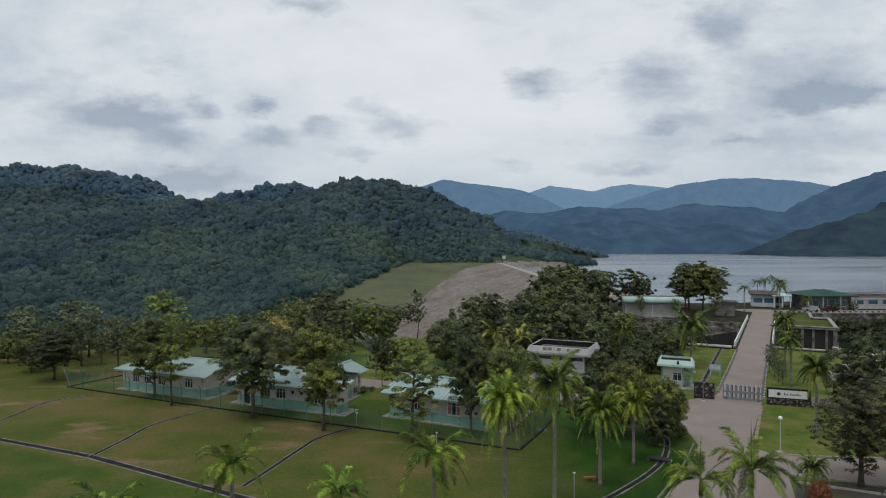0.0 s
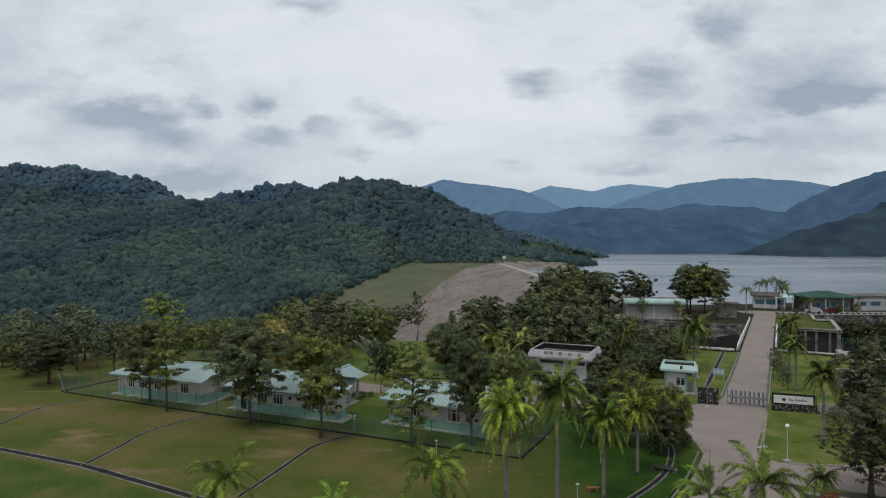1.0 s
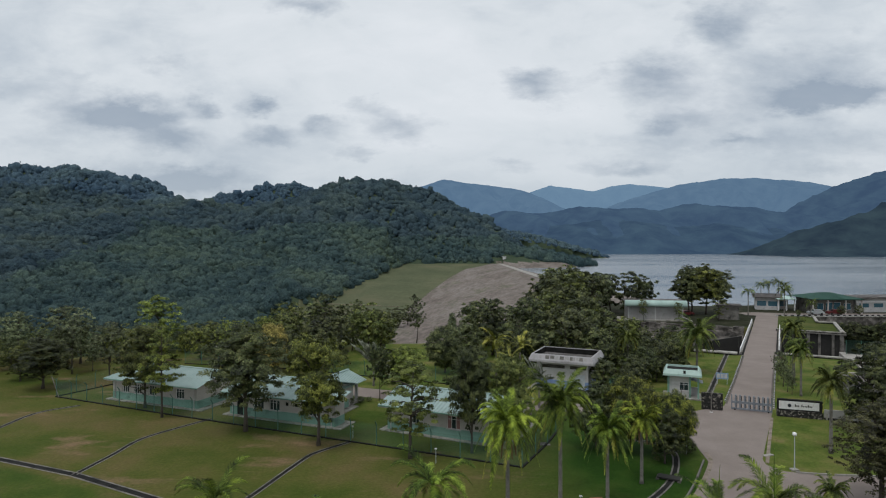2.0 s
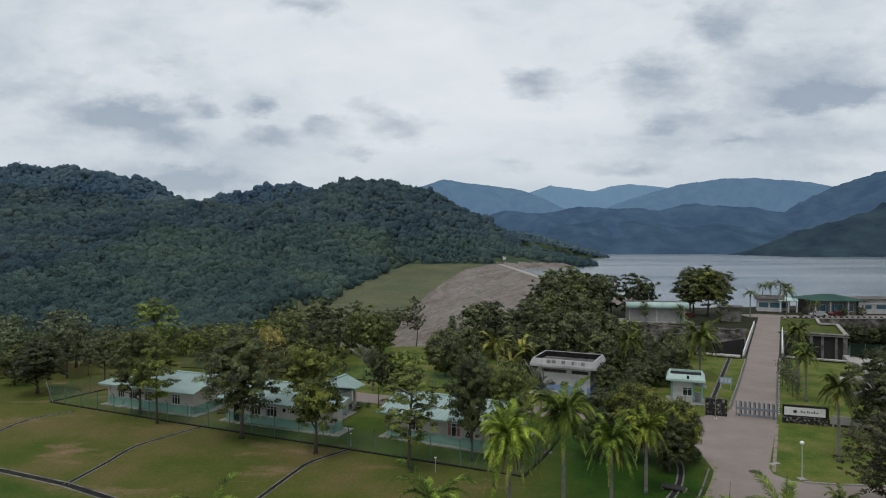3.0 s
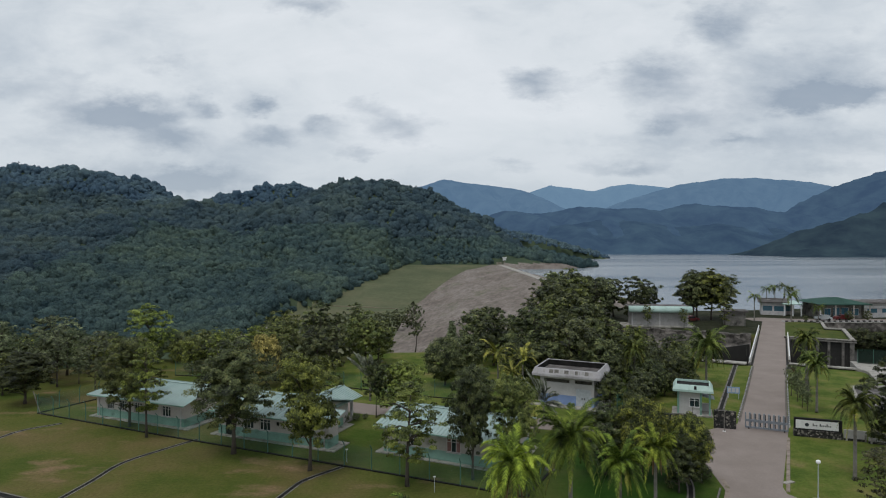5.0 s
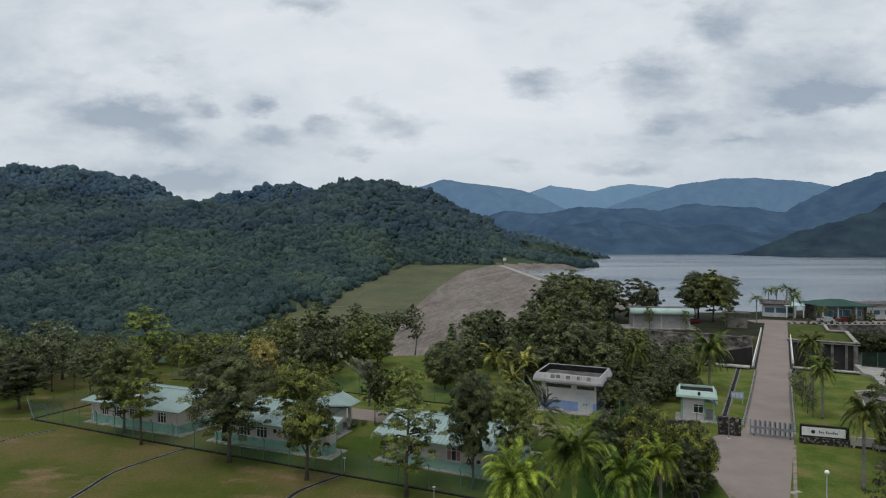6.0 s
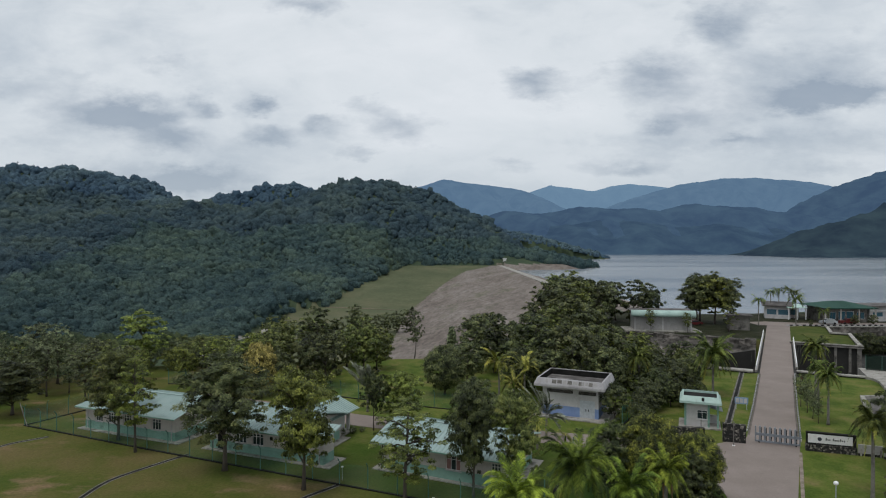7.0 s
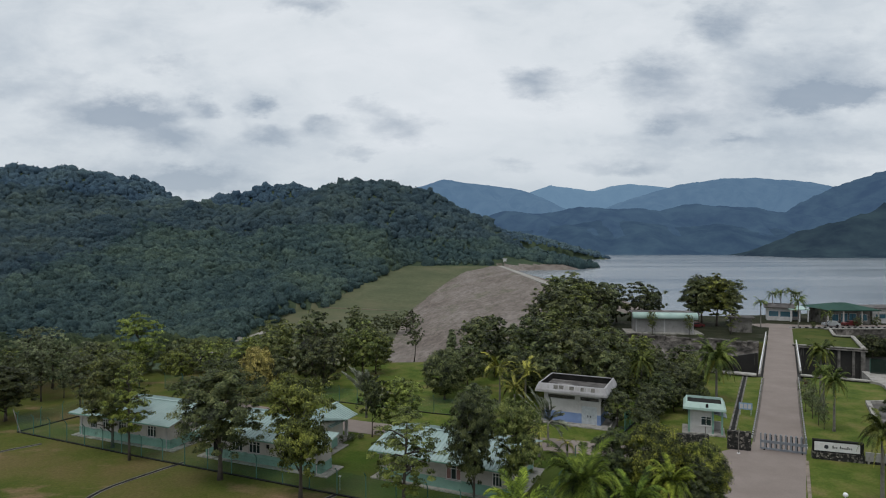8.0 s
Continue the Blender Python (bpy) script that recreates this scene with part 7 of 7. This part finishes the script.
def office():
    o = thing("office_building", pose(108.2, 179.6, 0), "single-storey office with deep green hipped metal roof", "office building")
    w, d = 11.2, 9.5
    holes = [(0.7, 2.6, 0.9, 2.9), (3.2, 5.2, 0.7, 3.1), (5.5, 7.6, 0.7, 3.1), (8.4, 10.6, 0.9, 2.9)]
    # The dark wall tone stands in for shade under the deep eaves.
    part("wall", Shape().wall(w, 0, 0.25, 0, 4.2, holes).box(0, 0.25, 0.25, d, 0, 4.2).box(w - 0.25, w, 0.25, d, 0, 4.2).box(0.25, w - 0.25, d - 0.25, d, 0, 4.2), M["weathered"], o)
    for x0, x1, z0, z1 in holes:
        f = Shape().box(0, x1 - x0, 0, 0.08, 0, 0.08).box(0, x1 - x0, 0, 0.08, z1 - z0 - 0.08, z1 - z0).box(0, 0.08, 0, 0.08, 0.08, z1 - z0 - 0.08).box(x1 - x0 - 0.08, x1 - x0, 0, 0.08, 0.08, z1 - z0 - 0.08)
        wn = part("window", f, M["white"], o, "blue tinted window", m=pose(x0, 0.08, z0))
        for k in range(2):
            q = (x1 - x0) / 2
            part("pane", Shape().box(k * q + 0.05, (k + 1) * q - 0.05, 0.03, 0.05, 0.05, z1 - z0 - 0.05), M["blueglass"], wn)
    e = 1.9
    roof = [(-e, -e, 4.2), (w + e, -e, 4.2), (w + e, d + e, 4.2), (-e, d + e, 4.2), (3.8, d / 2, 5.7), (w - 3.6, d / 2, 5.7)]
    part("roof", Shape().faces(roof, [(0, 1, 5, 4), (1, 2, 5), (2, 3, 4, 5), (3, 0, 4), (3, 2, 1, 0)]), M["darkgreen"], o, "deep green hipped metal roof")
    part("fascia", Shape().box(-e, w + e, -e - 0.05, -e, 3.95, 4.22), M["darkgreen"], o)
    rib = Shape().tube([(0, 0, 0), (0, d / 2 + e, 1.5)], 0.035, 4).mesh("roof_rib", M["darkgreen"])
    for k in range(6):
        part("roof_rib", rib, None, o, m=pose(4.1 + 0.62 * k, -e, 4.22))
    for x in (-1.5, 2.8, 7.9, w + 1.3):
        part("column", Shape().box(x, x + 0.3, -1.6, -1.3, 0, 4.2), M["render"], o)
    a = thing("annex", pose(96.0, 189.6, 0, 0, 0, -24), "small pale annex with blue windows and slanted roof", "annex")
    part("wall", Shape().wall(6.6, 0, 0.2, 0, 3.7, [(0.5, 3.0, 1.2, 2.7), (3.5, 6.1, 1.2, 2.7)]).box(0, 0.2, 0.2, 5, 0, 3.7).box(6.4, 6.6, 0.2, 5, 0, 3.7).box(0.2, 6.4, 4.8, 5, 0, 4.2), M["pale"], a)
    for x0, x1 in ((0.5, 3.0), (3.5, 6.1)):
        part("window", Shape().box(x0, x1, 0.08, 0.12, 1.2, 2.7), M["blueglass"], a, "blue tinted window")
    part("roof", Shape().prism([(-0.8, -0.8), (7.4, -0.8), (7.4, 5.8), (-0.8, 5.8)], [3.7, 3.7, 4.4, 4.4], [3.95, 3.95, 4.65, 4.65]), M["dull"], a)
    h = thing("annex", pose(121.5, 181.5, 0, 0, 0, 4), "white annex with a flat roof beside the office", "annex")
    part("wall", Shape().wall(18, 0, 0.2, 0, 4.2, [(1, 4, 1.4, 2.6), (5.5, 8.5, 1.4, 2.6), (10, 13, 1.4, 2.6), (14.2, 17.2, 1.4, 2.6)]).box(0, 0.2, 0.2, 8, 0, 4.2), M["pale"], h)
    for x in (1, 5.5, 10, 14.2):
        part("window", Shape().box(x, x + 3, 0.08, 0.12, 1.4, 2.6), M["blueglass"], h, "blue tinted window")
    part("band", Shape().box(0, 18, -0.06, 0.0, 2.9, 3.3), M["white"], h)
    part("roof", Shape().box(-0.8, 18.5, -1.2, 8.5, 4.2, 4.5), M["dull"], h)
    link = thing("covered_way", pose(100.6, 185.5, 0, 0, 0, -4), "low covered way joining the office and annex", "covered way")
    part("roof", Shape().prism([(0, 0), (5.5, 0), (5.5, 5), (0, 5)], [3.4, 3.4, 4.0, 4.0], [3.6, 3.6, 4.2, 4.2]), M["fascia"], link)
    for k in range(3):
        part("column", Shape().box(0.2 + 2.4 * k, 0.45 + 2.4 * k, 0.2, 0.45, 0, 3.42), M["white"], link)
    part("wall", Shape().wall(5.0, 4.2, 4.4, 0, 3.8, [(0.6, 4.4, 1.0, 2.6)]), M["pale"], link)
    part("window", Shape().box(0.6, 4.4, 4.28, 4.32, 1.0, 2.6), M["blueglass"], link)


office()


def car(x, y, turn, paint, label):
    c = thing("car", pose(x, y, 0.03, 0, 0, turn), label, "car", "parked cars")
    body = Shape()
    prof = [(0, 0.3), (4.2, 0.3), (4.2, 0.75), (3.9, 0.9), (3.1, 0.98), (2.6, 1.45), (1.0, 1.48), (0.35, 0.98), (0.0, 0.85)]
    n = len(prof)
    body.faces([(px, 0.0, z) for px, z in prof] + [(px, 1.65, z) for px, z in prof], [tuple(range(n)), tuple(range(2 * n - 1, n - 1, -1))] + [(i + n, (i + 1) % n + n, (i + 1) % n, i) for i in range(n)])
    b = part("body", body, M[paint], c)
    part("side_window", Shape().faces([(0.65, -0.01, 1.0), (2.85, -0.01, 1.0), (2.5, -0.01, 1.38), (1.05, -0.01, 1.38)], [(0, 1, 2, 3)]), M["glass"], b)
    part("windscreen", Shape().faces([(3.06, 0.15, 1.03), (3.06, 1.5, 1.03), (2.66, 1.45, 1.42), (2.66, 0.2, 1.42)], [(0, 1, 2, 3)]), M["glass"], b)
    tyre = Shape().tube([(0, 0, 0), (0, 0.2, 0)], 0.31, 12).mesh("wheel", M["rubber"])
    for wx in (0.8, 3.3):
        for wy in (-0.03, 1.48):
            part("wheel", tyre, None, c, m=pose(wx, wy, 0.31))


car(66.5, 172, 15, "red_car", "dark red car parked under the trees")
car(80.5, 180, 5, "dark_car", "dark car parked beside the office road")
car(108.2, 176.0, 170, "silver_car", "silver car parked in front of the office")
car(113.8, 176.6, 175, "red_car", "dark red car parked in front of the office")

hut = thing("crest_hut", pose(64.5, 644, float(land(64.5, 644))) @ Matrix.Scale(0.65, 4), "tiny white hut on the dam crest", "hut")
part("wall", Shape().box(-2.4, 2.4, -2, 2, -1.5, 3.0), M["white"], hut)
part("roof", Shape().box(-3.4, 3.4, -2.8, 2.8, 3.0, 3.6), M["white"], hut)
crest = strip(smooth_line([(59.5, 655), (60, 520), (60, 400), (60, 292)]), 5.0, -0.3, 0.12)
structure("road", crest, M["concrete"], "pale service road along the dam crest", "crest road")


# ---------------- small things ----------------
hyd = thing("fire_hydrant", at_uv(3.7, 37.5), "red fire hydrant beside the drive", "fire hydrant")
part("barrel", Shape().tube([(0, 0, -0.05), (0, 0, 0.75), (0, 0, 0.95)], [0.16, 0.14, 0.05], 10), M["red_car"], hyd)
part("outlet", Shape().tube([(-0.28, 0, 0.55), (0.28, 0, 0.55)], 0.07, 8), M["red_car"], hyd)
bench = thing("garden_bench", pose(11.9, 49.3, 0, 0, 0, 8) @ Matrix.Scale(0.7, 4), "low terracotta brick bench on the lawn", "bench")
part("seat", Shape().box(-0.7, 0.7, -0.22, 0.22, 0.32, 0.45), M["brick"], bench)
for x in (-0.5, 0.35):
    part("leg", Shape().box(x, x + 0.15, -0.18, 0.18, -0.05, 0.32), M["brick"], bench)
cover = thing("manhole_cover", pose(10.2, 63.0, 0), "square dark manhole cover in the lawn", "manhole cover")
part("slab", Shape().box(-0.5, 0.5, -0.4, 0.4, -0.05, 0.05), M["dull"], cover)
for x, y in ((29.7, 60.3),):
    slab = thing("paving_slab", pose(x + 1.0, y - 0.6, 0, 0, 0, 20), "small pale concrete slab on the lawn", "slab")
    part("slab", Shape().box(-0.55, 0.55, -0.22, 0.22, -0.05, 0.06), M["concrete"], slab)
for k, (u, v) in enumerate(((-4.4, -3.0), (-7.6, -4.0))):
    pole = thing("lamp_pole", at_uv(u, v), "thin grey pole beside the stone wall", "pole")
    part("pole", Shape().tube([(0, 0, -0.1), (0, 0, 2.7)], 0.05, 6), M["weathered"], pole)
    part("foot", Shape().box(-0.15, 0.15, -0.15, 0.15, -0.05, 0.08), M["white"], pole)
car(61, 176, 0, "silver_car", "white van-like car parked behind the shed")
track = Shape()
line = smooth_line([(-112, 235), (-117, 270), (-116.5, 300), (-120, 343), (-117, 366), (-109, 390)], 5)
for (ax, ay), (bx, by) in zip(line, line[1:]):
    q = [(ax - 2.2, ay), (ax + 2.2, ay), (bx + 2.2, by), (bx - 2.2, by)]
    track.prism(q, [float(land(*p)) - 1.0 for p in q], [float(land(*p)) + 0.35 for p in q])
structure("road", track, M["concrete"], "pale dirt track along the valley floor", "track")
berm = Shape()
line = smooth_line([(-86, 451), (-66.5, 448), (-50, 445), (-31, 438)], 4)
for (ax, ay), (bx, by) in zip(line, line[1:]):
    q = [(ax, ay - 1.0), (bx, by - 1.0), (bx, by + 1.0), (ax, ay + 1.0)]
    berm.prism(q, [float(land(*p)) - 1.0 for p in q], [float(land(*p)) + 0.2 for p in q])
structure("path", berm, M["bermsoil"], "worn earth berm across the grassy embankment", "path")
